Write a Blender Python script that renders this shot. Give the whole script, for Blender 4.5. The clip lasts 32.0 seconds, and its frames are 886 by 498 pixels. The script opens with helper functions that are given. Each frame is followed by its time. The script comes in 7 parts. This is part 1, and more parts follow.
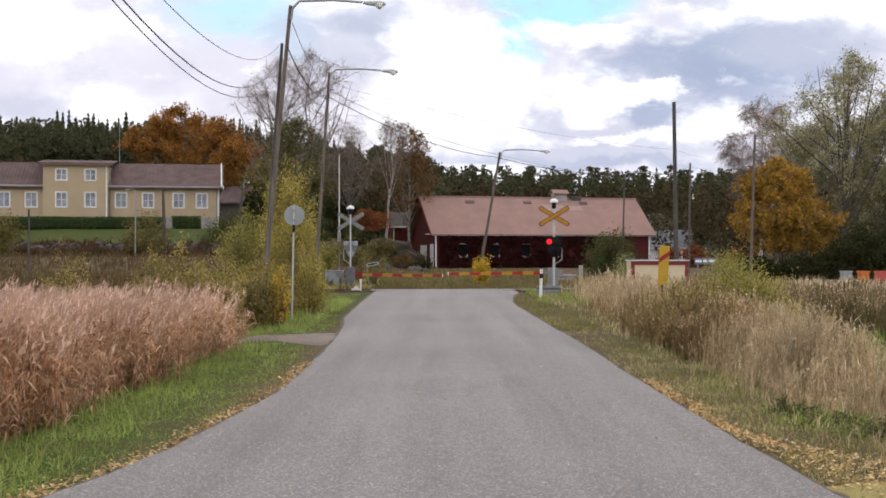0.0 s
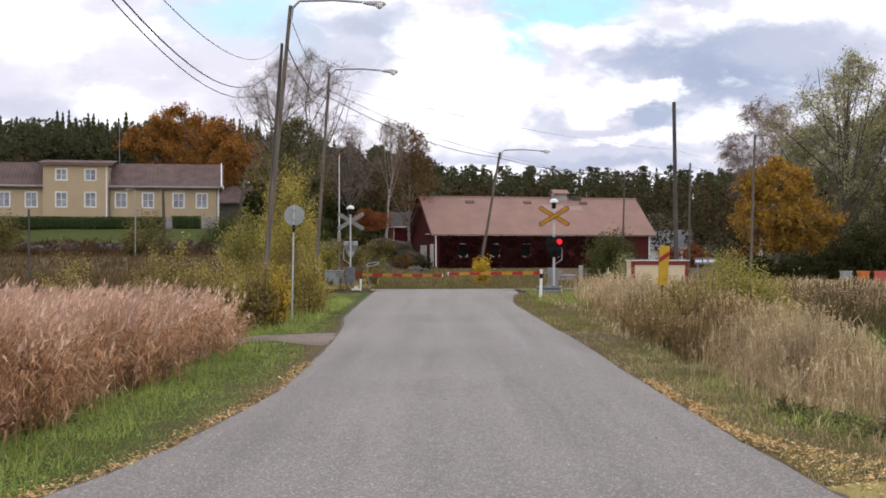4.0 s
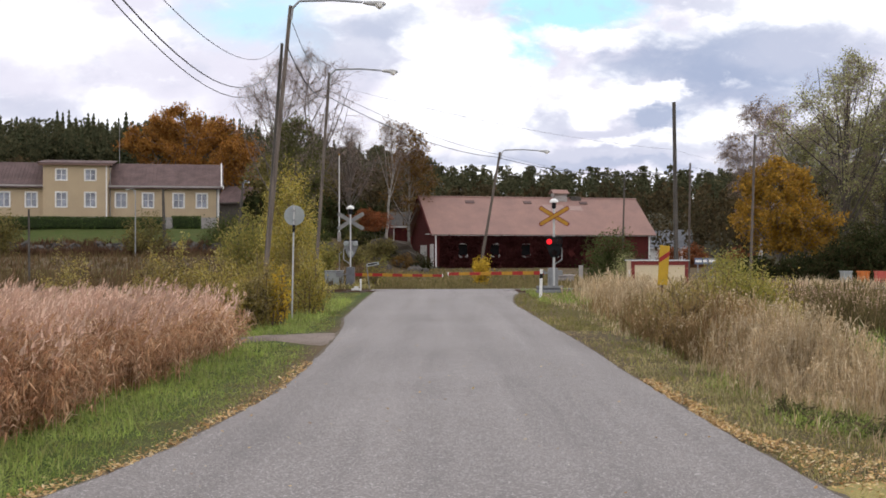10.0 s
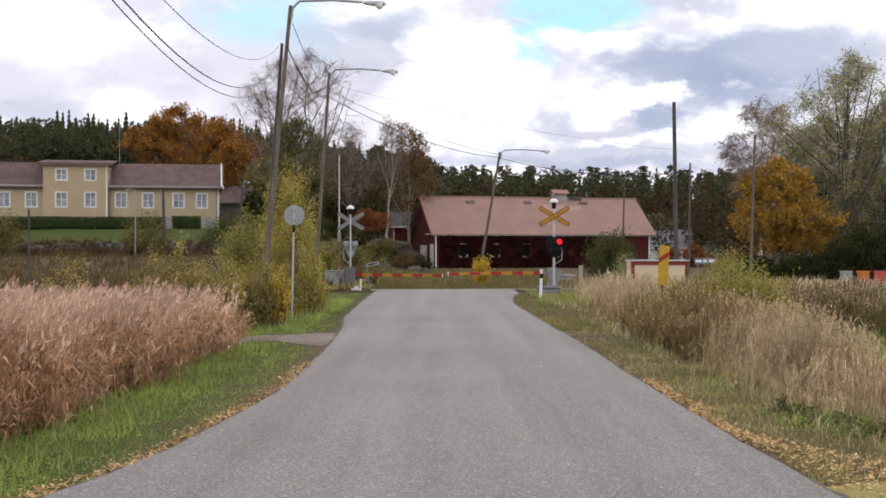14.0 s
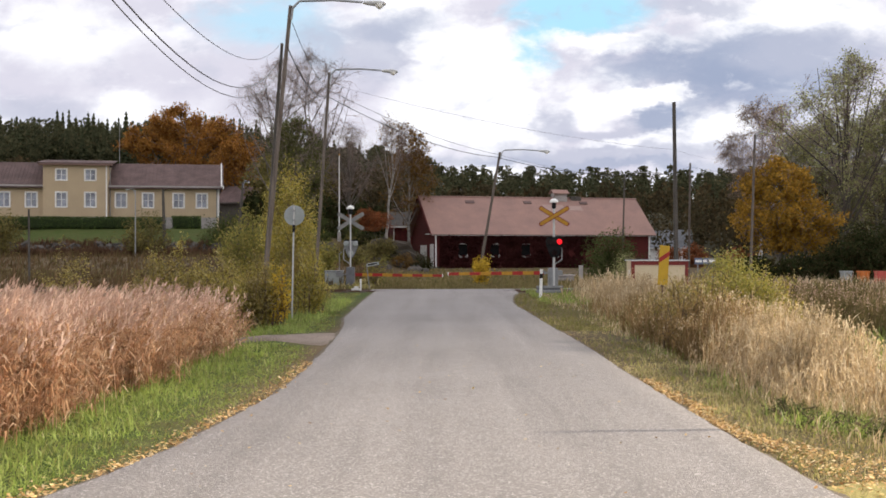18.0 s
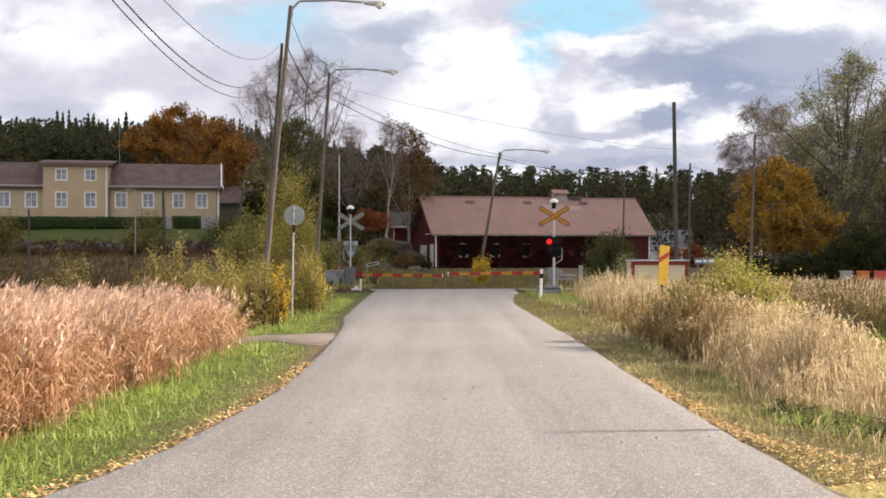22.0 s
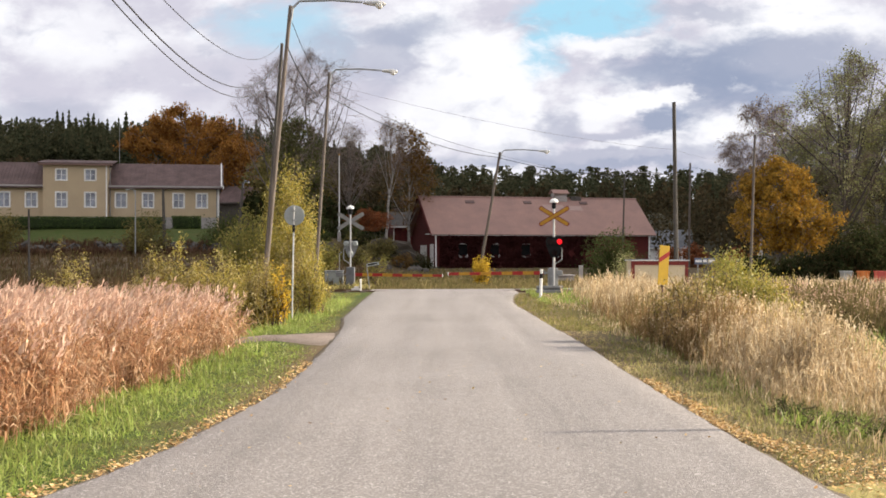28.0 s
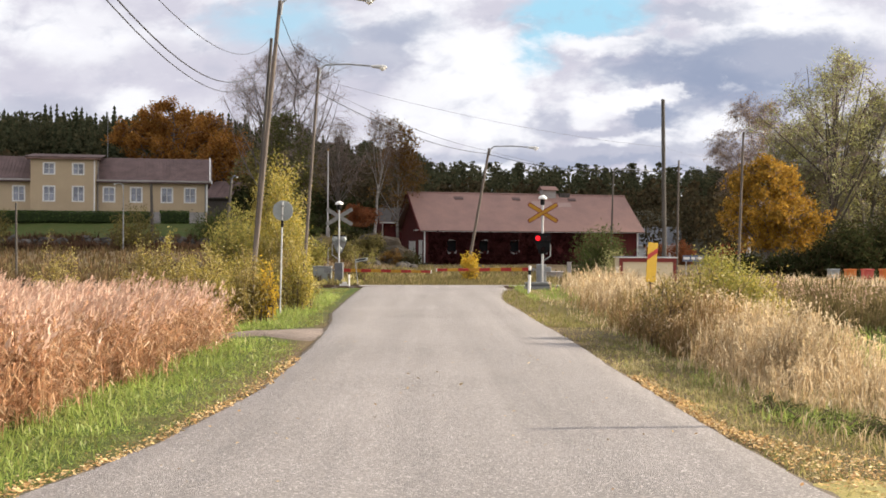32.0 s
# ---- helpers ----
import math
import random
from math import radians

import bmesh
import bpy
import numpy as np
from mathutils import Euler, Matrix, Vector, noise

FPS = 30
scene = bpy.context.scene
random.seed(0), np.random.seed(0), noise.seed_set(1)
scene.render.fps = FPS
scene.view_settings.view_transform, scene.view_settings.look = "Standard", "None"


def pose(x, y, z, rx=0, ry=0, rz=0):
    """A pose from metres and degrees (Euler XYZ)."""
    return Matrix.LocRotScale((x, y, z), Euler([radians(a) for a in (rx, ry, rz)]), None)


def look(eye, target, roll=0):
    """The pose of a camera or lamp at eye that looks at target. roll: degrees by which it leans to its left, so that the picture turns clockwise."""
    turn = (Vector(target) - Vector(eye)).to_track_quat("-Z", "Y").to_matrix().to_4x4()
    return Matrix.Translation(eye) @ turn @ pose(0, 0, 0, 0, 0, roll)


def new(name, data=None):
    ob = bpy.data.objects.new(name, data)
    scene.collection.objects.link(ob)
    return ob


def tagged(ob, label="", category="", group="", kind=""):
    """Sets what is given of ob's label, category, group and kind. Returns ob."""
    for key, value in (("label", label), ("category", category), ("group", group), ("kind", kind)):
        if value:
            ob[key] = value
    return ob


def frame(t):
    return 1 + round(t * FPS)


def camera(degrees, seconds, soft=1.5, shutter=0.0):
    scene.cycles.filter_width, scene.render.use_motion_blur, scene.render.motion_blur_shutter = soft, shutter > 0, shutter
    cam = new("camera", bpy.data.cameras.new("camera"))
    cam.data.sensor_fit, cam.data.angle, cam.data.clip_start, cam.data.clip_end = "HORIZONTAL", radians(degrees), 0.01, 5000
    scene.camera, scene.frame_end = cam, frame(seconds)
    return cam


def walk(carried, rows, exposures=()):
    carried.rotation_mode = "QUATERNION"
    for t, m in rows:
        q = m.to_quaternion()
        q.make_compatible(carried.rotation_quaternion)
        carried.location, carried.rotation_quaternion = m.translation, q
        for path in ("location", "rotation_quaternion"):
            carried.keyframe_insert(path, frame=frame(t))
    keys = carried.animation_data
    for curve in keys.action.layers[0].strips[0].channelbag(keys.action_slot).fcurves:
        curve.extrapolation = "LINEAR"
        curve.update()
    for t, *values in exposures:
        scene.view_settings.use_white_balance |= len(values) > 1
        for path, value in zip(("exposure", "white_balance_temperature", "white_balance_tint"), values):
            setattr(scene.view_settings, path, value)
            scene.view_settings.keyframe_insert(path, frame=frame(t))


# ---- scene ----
cam = camera(41.0, 32.0, soft=1.7)
EYE_Z = 1.7


def tripod(pan, tilt, roll):
    """The camera on its tripod: degrees panned to the right, tilted down and rolled."""
    return pose(0, 0, EYE_Z, 90 - tilt, 0, -pan) @ pose(0, 0, 0, 0, 0, roll)


EXPOSURES = [(0.0, 1.77), (14.0, 1.75), (17.0, 1.63), (19.0, 1.55), (20.0, 1.55), (21.3, 1.52), (22.5, 1.49), (24.0, 1.45), (32.0, 1.42)]
# pan, tilt and roll in hundredths of a degree, as the tripod is touched at the end
NUDGES = [(29.4, 0, 0, 0), (29.5, -5, -3, 0), (29.7, -7, -4, 0), (29.8, 0, 0, 0), (29.9, 41, 11, 4), (30.0, 57, 22, 6), (30.2, 71, 24, 6), (30.4, 77, 30, 7), (30.5, 77, 39, 8), (30.6, 71, 28, 10),
          (30.7, 57, 32, 13), (30.8, 52, 20, 16), (31.0, 38, 19, 20), (31.5, 40, 19, 22), (31.6, 55, 19, 24), (31.8, 55, 22, 26), (31.9, 60, 22, 28), (32.0, 55, 19, 28)]
walk(cam, [(0.0, tripod(0, 0, 0)), (29.0, tripod(0, 0, 0))] + [(t, tripod(a / 100, b / 100, c / 100)) for t, a, b, c in NUDGES], EXPOSURES)

# ---- light ----
SUN_AZ, SUN_EL = 11.0, 25.0   # degrees ahead of the camera's right hand, and above the horizon
to_sun = Vector((math.cos(radians(SUN_EL)) * math.cos(radians(SUN_AZ)), math.cos(radians(SUN_EL)) * math.sin(radians(SUN_AZ)), math.sin(radians(SUN_EL))))
sun = new("sun", bpy.data.lights.new("sun", "SUN"))
sun.data.energy, sun.data.angle, sun.data.color = 4.15, radians(0.55), (1.0, 0.88, 0.71)
sun.matrix_world = look((0, 0, 50), Vector((0, 0, 50)) - to_sun)

world = bpy.data.worlds.new("sky")
scene.world = world
world.use_nodes = True
wn, wl = world.node_tree.nodes, world.node_tree.links
wn.clear()
sky = wn.new("ShaderNodeTexSky")
sky.sky_type, sky.sun_disc = "NISHITA", False
sky.sun_elevation, sky.sun_rotation = radians(SUN_EL), radians(90 - SUN_AZ)
sky.air_density, sky.dust_density = 1.0, 2.0
w_co = wn.new("ShaderNodeTexCoord")
w_noise = wn.new("ShaderNodeTexNoise")
w_noise.inputs["Scale"].default_value, w_noise.inputs["Detail"].default_value = 2.2, 5
w_ramp = wn.new("ShaderNodeValToRGB")
w_ramp.color_ramp.elements[0].position, w_ramp.color_ramp.elements[1].position = 0.34, 0.5
w_mix = wn.new("ShaderNodeMix")
w_mix.data_type = "RGBA"
w_mix.inputs["B"].default_value = (6.2, 6.05, 6.3, 1)   # bright broken cloud
w_bg = wn.new("ShaderNodeBackground")
w_bg.inputs["Strength"].default_value = 0.071
w_out = wn.new("ShaderNodeOutputWorld")
wl.new(w_co.outputs["Generated"], w_noise.inputs["Vector"])
wl.new(w_noise.outputs["Fac"], w_ramp.inputs["Fac"])
wl.new(w_ramp.outputs["Color"], w_mix.inputs["Factor"])
wl.new(sky.outputs["Color"], w_mix.inputs["A"])
wl.new(w_mix.outputs["Result"], w_bg.inputs["Color"])
wl.new(w_bg.outputs["Background"], w_out.inputs["Surface"])


# ---- materials ----
def mat(name, colour, colour2=None, scale=3.0, rough=0.8, metal=0.0, bump=0.0, bump_scale=40.0, vary=0.0, fine=0.25, stretch=(1, 1, 1), spec=0.3):
    """A surface with stains at one scale, grain at a finer one, relief, and a shift from piece to piece."""
    m = bpy.data.materials.new(name)
    m.use_nodes = True
    n, l = m.node_tree.nodes, m.node_tree.links
    bsdf = n["Principled BSDF"]
    co = n.new("ShaderNodeTexCoord")
    mp = n.new("ShaderNodeMapping")
    mp.inputs["Scale"].default_value = stretch
    l.new(co.outputs["Object"], mp.inputs["Vector"])
    a = n.new("ShaderNodeTexNoise")
    a.inputs["Scale"].default_value, a.inputs["Detail"].default_value = scale, 6
    b = n.new("ShaderNodeTexNoise")
    b.inputs["Scale"].default_value, b.inputs["Detail"].default_value = bump_scale, 4
    l.new(mp.outputs["Vector"], a.inputs["Vector"])
    l.new(mp.outputs["Vector"], b.inputs["Vector"])
    ramp = n.new("ShaderNodeMapRange")
    ramp.inputs["From Min"].default_value, ramp.inputs["From Max"].default_value = 0.32, 0.68
    l.new(a.outputs["Fac"], ramp.inputs["Value"])
    mix = n.new("ShaderNodeMix")
    mix.data_type = "RGBA"
    c2 = colour2 or tuple(c * 0.75 for c in colour)
    mix.inputs["A"].default_value, mix.inputs["B"].default_value = (*colour, 1), (*c2, 1)
    l.new(ramp.outputs["Result"], mix.inputs["Factor"])
    hsv = n.new("ShaderNodeHueSaturation")
    l.new(mix.outputs["Result"], hsv.inputs["Color"])
    val = n.new("ShaderNodeMapRange")
    val.inputs["From Min"].default_value, val.inputs["From Max"].default_value = 0.3, 0.7
    val.inputs["To Min"].default_value, val.inputs["To Max"].default_value = 1 - fine, 1 + fine
    l.new(b.outputs["Fac"], val.inputs["Value"])
    last = val.outputs["Result"]
    if vary:
        info = n.new("ShaderNodeObjectInfo")
        r = n.new("ShaderNodeMapRange")
        r.inputs["To Min"].default_value, r.inputs["To Max"].default_value = 1 - vary, 1 + vary
        l.new(info.outputs["Random"], r.inputs["Value"])
        mul = n.new("ShaderNodeMath")
        mul.operation = "MULTIPLY"
        l.new(r.outputs["Result"], mul.inputs[0])
        l.new(last, mul.inputs[1])
        last = mul.outputs["Value"]
    l.new(last, hsv.inputs["Value"])
    l.new(hsv.outputs["Color"], bsdf.inputs["Base Color"])
    bsdf.inputs["Roughness"].default_value, bsdf.inputs["Metallic"].default_value = rough, metal
    bsdf.inputs["Specular IOR Level"].default_value = spec
    if bump:
        bu = n.new("ShaderNodeBump")
        bu.inputs["Strength"].default_value, bu.inputs["Distance"].default_value = bump, 0.02
        l.new(b.outputs["Fac"], bu.inputs["Height"])
        l.new(bu.outputs["Normal"], bsdf.inputs["Normal"])
    return m


def leafy(name, colours, translucent=0.3, gloss=0.0):
    """Leaves, blades and stalks: each island takes a colour of its own, and lets some light through."""
    m = bpy.data.materials.new(name)
    m.use_nodes = True
    n, l = m.node_tree.nodes, m.node_tree.links
    n.remove(n["Principled BSDF"])
    out = n["Material Output"]
    geo = n.new("ShaderNodeNewGeometry")
    ramp = n.new("ShaderNodeValToRGB")
    els = ramp.color_ramp.elements
    while len(els) < len(colours):
        els.new(0.5)
    for i, c in enumerate(colours):
        els[i].position, els[i].color = i / max(1, len(colours) - 1), (*c, 1)
    l.new(geo.outputs["Random Per Island"], ramp.inputs["Fac"])
    co = n.new("ShaderNodeTexCoord")
    big = n.new("ShaderNodeTexNoise")
    big.inputs["Scale"].default_value = 0.8
    l.new(co.outputs["Object"], big.inputs["Vector"])
    val = n.new("ShaderNodeMapRange")
    val.inputs["From Min"].default_value, val.inputs["From Max"].default_value = 0.3, 0.7
    val.inputs["To Min"].default_value, val.inputs["To Max"].default_value = 0.7, 1.3
    l.new(big.outputs["Fac"], val.inputs["Value"])
    hsv = n.new("ShaderNodeHueSaturation")
    l.new(ramp.outputs["Color"], hsv.inputs["Color"])
    l.new(val.outputs["Result"], hsv.inputs["Value"])
    d = n.new("ShaderNodeBsdfDiffuse")
    t = n.new("ShaderNodeBsdfTranslucent")
    mix = n.new("ShaderNodeMixShader")
    mix.inputs["Fac"].default_value = translucent
    l.new(hsv.outputs["Color"], d.inputs["Color"])
    l.new(hsv.outputs["Color"], t.inputs["Color"])
    l.new(d.outputs["BSDF"], mix.inputs[1])
    l.new(t.outputs["BSDF"], mix.inputs[2])
    last = mix.outputs["Shader"]
    if gloss:
        # the waxy skin of leaves and reeds glints in the sun
        g = n.new("ShaderNodeBsdfAnisotropic")
        g.inputs["Color"].default_value, g.inputs["Roughness"].default_value = (1.0, 0.93, 0.82, 1), 0.5
        wax = n.new("ShaderNodeMixShader")
        wax.inputs["Fac"].default_value = gloss
        l.new(last, wax.inputs[1])
        l.new(g.outputs["BSDF"], wax.inputs[2])
        last = wax.outputs["Shader"]
    l.new(last, out.inputs["Surface"])
    return m


def glow(name, colour, strength):
    m = bpy.data.materials.new(name)
    m.use_nodes = True
    b = m.node_tree.nodes["Principled BSDF"]
    b.inputs["Base Color"].default_value = (*colour, 1)
    b.inputs["Emission Color"].default_value = (*colour, 1)
    b.inputs["Emission Strength"].default_value = strength
    return m


def asphalt():
    """Old chip-seal asphalt: pale stones in a grey binder, faint wheel tracks and stains."""
    m = mat("worn_asphalt", (0.172, 0.154, 0.145), (0.214, 0.192, 0.181), 0.3, 0.74, bump=0.8, bump_scale=95, fine=0.34, spec=0.55)
    n, l = m.node_tree.nodes, m.node_tree.links
    hsv = next(x for x in n if x.type == "HUE_SAT")
    bsdf = n["Principled BSDF"]
    co = n.new("ShaderNodeTexCoord")
    chips = n.new("ShaderNodeTexVoronoi")
    chips.inputs["Scale"].default_value = 74
    l.new(co.outputs["Object"], chips.inputs["Vector"])
    sep = n.new("ShaderNodeSeparateColor")
    l.new(chips.outputs["Color"], sep.inputs["Color"])
    r = n.new("ShaderNodeMapRange")
    r.inputs["From Min"].default_value, r.inputs["From Max"].default_value = 0.80, 1.0
    r.inputs["To Max"].default_value = 0.75
    l.new(sep.outputs["Red"], r.inputs["Value"])
    pale = n.new("ShaderNodeMix")
    pale.data_type = "RGBA"
    pale.inputs["B"].default_value = (0.52, 0.48, 0.45, 1)
    l.new(r.outputs["Result"], pale.inputs["Factor"])
    l.new(hsv.outputs["Color"], pale.inputs["A"])
    dark = n.new("ShaderNodeMapRange")
    dark.inputs["From Min"].default_value, dark.inputs["From Max"].default_value, dark.inputs["To Max"].default_value = 0.86, 1.0, 0.75
    l.new(sep.outputs["Green"], dark.inputs["Value"])
    pits = n.new("ShaderNodeMix")
    pits.data_type = "RGBA"
    pits.inputs["B"].default_value = (0.075, 0.07, 0.068, 1)
    l.new(dark.outputs["Result"], pits.inputs["Factor"])
    l.new(pale.outputs["Result"], pits.inputs["A"])
    # worn lighter strips along the road
    mp = n.new("ShaderNodeMapping")
    mp.inputs["Scale"].default_value = (1.4, 0.05, 1)
    l.new(co.outputs["Object"], mp.inputs["Vector"])
    t = n.new("ShaderNodeTexNoise")
    t.inputs["Scale"].default_value, t.inputs["Detail"].default_value = 1.2, 5
    l.new(mp.outputs["Vector"], t.inputs["Vector"])
    k = n.new("ShaderNodeMapRange")
    k.inputs["From Min"].default_value, k.inputs["From Max"].default_value = 0.3, 0.7
    k.inputs["To Min"].default_value, k.inputs["To Max"].default_value = 0.84, 1.16
    l.new(t.outputs["Fac"], k.inputs["Value"])
    out = n.new("ShaderNodeHueSaturation")
    l.new(pits.outputs["Result"], out.inputs["Color"])
    l.new(k.outputs["Result"], out.inputs["Value"])
    l.new(out.outputs["Color"], bsdf.inputs["Base Color"])
    return m


ASPHALT = asphalt()
GRAVEL = mat("gravel", (0.225, 0.180, 0.152), (0.155, 0.122, 0.100), 1.6, 0.95, bump=0.8, bump_scale=30, fine=0.35)
BALLAST = mat("ballast", (0.16, 0.13, 0.11), (0.09, 0.075, 0.065), 2, 0.95, bump=1.0, bump_scale=18, fine=0.4)
WOODPOLE = mat("weathered_pole_wood", (0.165, 0.135, 0.112), (0.10, 0.082, 0.07), 2.5, 0.85, bump=0.5, bump_scale=30, stretch=(6, 6, 0.5), vary=0.12)
DARKPOLE = mat("tarred_pole_wood", (0.10, 0.088, 0.075), (0.055, 0.05, 0.045), 2.5, 0.85, bump=0.5, bump_scale=30, stretch=(6, 6, 0.5))
GALV = mat("galvanised_steel", (0.32, 0.325, 0.33), (0.24, 0.245, 0.25), 6, 0.45, 0.6, bump=0.1, fine=0.12)
GREYPAINT = mat("grey_painted_metal", (0.24, 0.245, 0.25), (0.18, 0.185, 0.19), 4, 0.55, bump=0.05, fine=0.1)
SIGNBACK = mat("dull_aluminium_sign_back", (0.33, 0.355, 0.345), (0.27, 0.29, 0.285), 5, 0.5, 0.3, fine=0.08)
WHITE = mat("white_paint", (0.80, 0.79, 0.77), (0.68, 0.67, 0.64), 4, 0.5, fine=0.06)
BLACK = mat("black_paint", (0.010, 0.010, 0.011), (0.016, 0.016, 0.017), 4, 0.7, fine=0.2, spec=0.1)
YELLOW = mat("faded_orange_yellow", (0.43, 0.225, 0.02), (0.35, 0.175, 0.018), 5, 0.6, fine=0.1)
MARKER = mat("marker_yellow", (0.48, 0.30, 0.018), (0.41, 0.25, 0.017), 5, 0.55, fine=0.1)
MAROON = mat("dark_red_trim", (0.20, 0.032, 0.024), (0.15, 0.025, 0.02), 5, 0.6, fine=0.1)
DARKBOX = mat("dark_grey_cabinet_paint", (0.15, 0.155, 0.17), (0.11, 0.112, 0.12), 4, 0.6, fine=0.1)
# near-black sheet in the barn windows: the unlit interior put into the colour
HOLE = mat("dark_barn_inside", (0.008, 0.008, 0.009), (0.014, 0.013, 0.013), 3, 0.9, spec=0.02)
BOULDER = mat("lichened_boulder", (0.050, 0.036, 0.024), (0.024, 0.02, 0.014), 1.2, 0.95, bump=0.8, bump_scale=6, fine=0.3)
SALTIREBACK = mat("weathered_grey_board_back", (0.25, 0.245, 0.235), (0.19, 0.185, 0.175), 5, 0.8, fine=0.1)
SHEDROOF = mat("mossy_grey_roof", (0.10, 0.09, 0.082), (0.065, 0.058, 0.052), 2, 0.9, bump=0.3, bump_scale=10, fine=0.2)
RED = mat("sign_red", (0.32, 0.02, 0.015), (0.25, 0.017, 0.014), 5, 0.5, fine=0.1)
BARNRED = mat("falu_red_boards", (0.11, 0.020, 0.018), (0.07, 0.014, 0.013), 1.5, 0.9, bump=0.4, bump_scale=25, stretch=(4, 4, 0.5), fine=0.3, vary=0.12)
BARNROOF = mat("faded_pink_sheet_roof", (0.30, 0.179, 0.145), (0.233, 0.143, 0.122), 0.6, 0.75, bump=0.15, bump_scale=12, fine=0.12, vary=0.08)
PALEPATCH = mat("pale_patched_roof_sheet", (0.37, 0.26, 0.225), (0.31, 0.215, 0.19), 2, 0.75, fine=0.15)
BOARDYELLOW = mat("ochre_yellow_boards", (0.485, 0.376, 0.245), (0.435, 0.336, 0.22), 0.8, 0.8, bump=0.15, bump_scale=20, fine=0.08, vary=0.04)
HOUSEROOF = mat("brown_tile_roof", (0.135, 0.091, 0.085), (0.09, 0.062, 0.058), 1.2, 0.95, bump=0.4, bump_scale=12, fine=0.25, vary=0.15)
GREYROOF = mat("grey_sheet_roof", (0.14, 0.145, 0.155), (0.10, 0.104, 0.112), 1.5, 0.6, fine=0.15)
PLINTH = mat("plinth_concrete", (0.38, 0.35, 0.33), (0.28, 0.26, 0.25), 1.5, 0.9, bump=0.3, fine=0.15)
STONE = mat("field_stone", (0.092, 0.082, 0.072), (0.05, 0.044, 0.037), 2.5, 0.92, bump=0.7, bump_scale=14, fine=0.3, vary=0.35)
HUT = mat("cream_hut_paint", (0.62, 0.52, 0.34), (0.54, 0.45, 0.30), 1.2, 0.7, fine=0.08)
RUST = mat("rail_steel", (0.17, 0.10, 0.07), (0.11, 0.07, 0.055), 4, 0.6, 0.6, bump=0.3, fine=0.25)
TIE = mat("sleeper_wood", (0.10, 0.085, 0.07), (0.06, 0.05, 0.045), 3, 0.9, bump=0.6, vary=0.2)
# dark panes with pale blue blotches painted in for the reflected sky
GLASS = mat("sky_toned_window_glass", (0.05, 0.055, 0.075), (0.27, 0.285, 0.34), 1.3, 0.12, spec=0.8, fine=0.1)
PALEGREY = mat("pale_lamp_housing", (0.50, 0.50, 0.49), (0.42, 0.42, 0.42), 5, 0.5, fine=0.08)
CABLE = mat("black_cable", (0.03, 0.03, 0.032), None, 4, 0.6)
BARK = mat("grey_bark", (0.17, 0.145, 0.125), (0.09, 0.075, 0.065), 4, 0.95, bump=0.6, bump_scale=16)
BIRCH = mat("birch_bark", (0.50, 0.47, 0.43), (0.13, 0.11, 0.10), 2.2, 0.85, bump=0.3, bump_scale=18, stretch=(1, 1, 2.5))
TWIG = mat("brown_birch_twigs", (0.25, 0.19, 0.165), (0.17, 0.125, 0.11), 3, 0.9)
DARKBARK = mat("dark_ridged_bark", (0.095, 0.083, 0.068), (0.06, 0.052, 0.044), 4, 0.95, bump=0.6, bump_scale=16)
GREYTWIG = mat("grey_willow_twigs", (0.20, 0.18, 0.145), (0.14, 0.125, 0.10), 3, 0.9)
SHOOT = mat("brown_willow_shoots", (0.15, 0.105, 0.06), (0.10, 0.075, 0.045), 6, 0.85)
LEAF_OAK = leafy("oak_autumn_leaves", [(0.259, 0.115, 0.033), (0.353, 0.164, 0.04), (0.176, 0.085, 0.028), (0.436, 0.224, 0.052)])
LEAF_MAPLE = leafy("yellow_maple_leaves", [(0.37, 0.205, 0.032), (0.24, 0.14, 0.032), (0.48, 0.28, 0.045), (0.17, 0.12, 0.036)])
LEAF_WILLOW = leafy("yellow_green_leaves", [(0.276, 0.241, 0.052), (0.38, 0.314, 0.065), (0.471, 0.353, 0.07), (0.19, 0.174, 0.04), (0.644, 0.526, 0.23)], 0.45, 0.04)
LEAF_SALLOW = leafy("olive_sallow_leaves", [(0.22, 0.18, 0.045), (0.30, 0.235, 0.055), (0.39, 0.28, 0.06), (0.15, 0.135, 0.034), (0.52, 0.42, 0.2)], 0.45, 0.04)
LEAF_MEADOW = leafy("green_gold_sallow_leaves", [(0.20, 0.215, 0.038), (0.30, 0.28, 0.045), (0.42, 0.335, 0.055), (0.15, 0.17, 0.034), (0.52, 0.44, 0.14)], 0.45, 0.04)
LEAF_FIELD = leafy("light_olive_bush_leaves", [(0.20, 0.195, 0.055), (0.28, 0.25, 0.07), (0.145, 0.145, 0.045), (0.36, 0.29, 0.085)], 0.4)
LEAF_GREYWILLOW = leafy("grey_olive_willow_leaves", [(0.213, 0.212, 0.087), (0.156, 0.157, 0.067), (0.284, 0.272, 0.109), (0.369, 0.348, 0.137)])
LEAF_YELLOW = leafy("yellow_sallow_leaves", [(0.271, 0.239, 0.042), (0.38, 0.311, 0.05), (0.484, 0.359, 0.055), (0.184, 0.189, 0.036), (0.622, 0.526, 0.2)], 0.48, 0.04)
LEAF_PINE = leafy("olive_pine_needles", [(0.075, 0.085, 0.035), (0.11, 0.115, 0.045), (0.15, 0.14, 0.055)])
LEAF_OLIVE = leafy("olive_bush_leaves", [(0.13, 0.115, 0.045), (0.17, 0.145, 0.055), (0.22, 0.18, 0.06), (0.09, 0.085, 0.035)])
LEAF_GOLD = leafy("golden_leaves", [(0.60, 0.42, 0.05), (0.50, 0.32, 0.035), (0.68, 0.50, 0.08)])
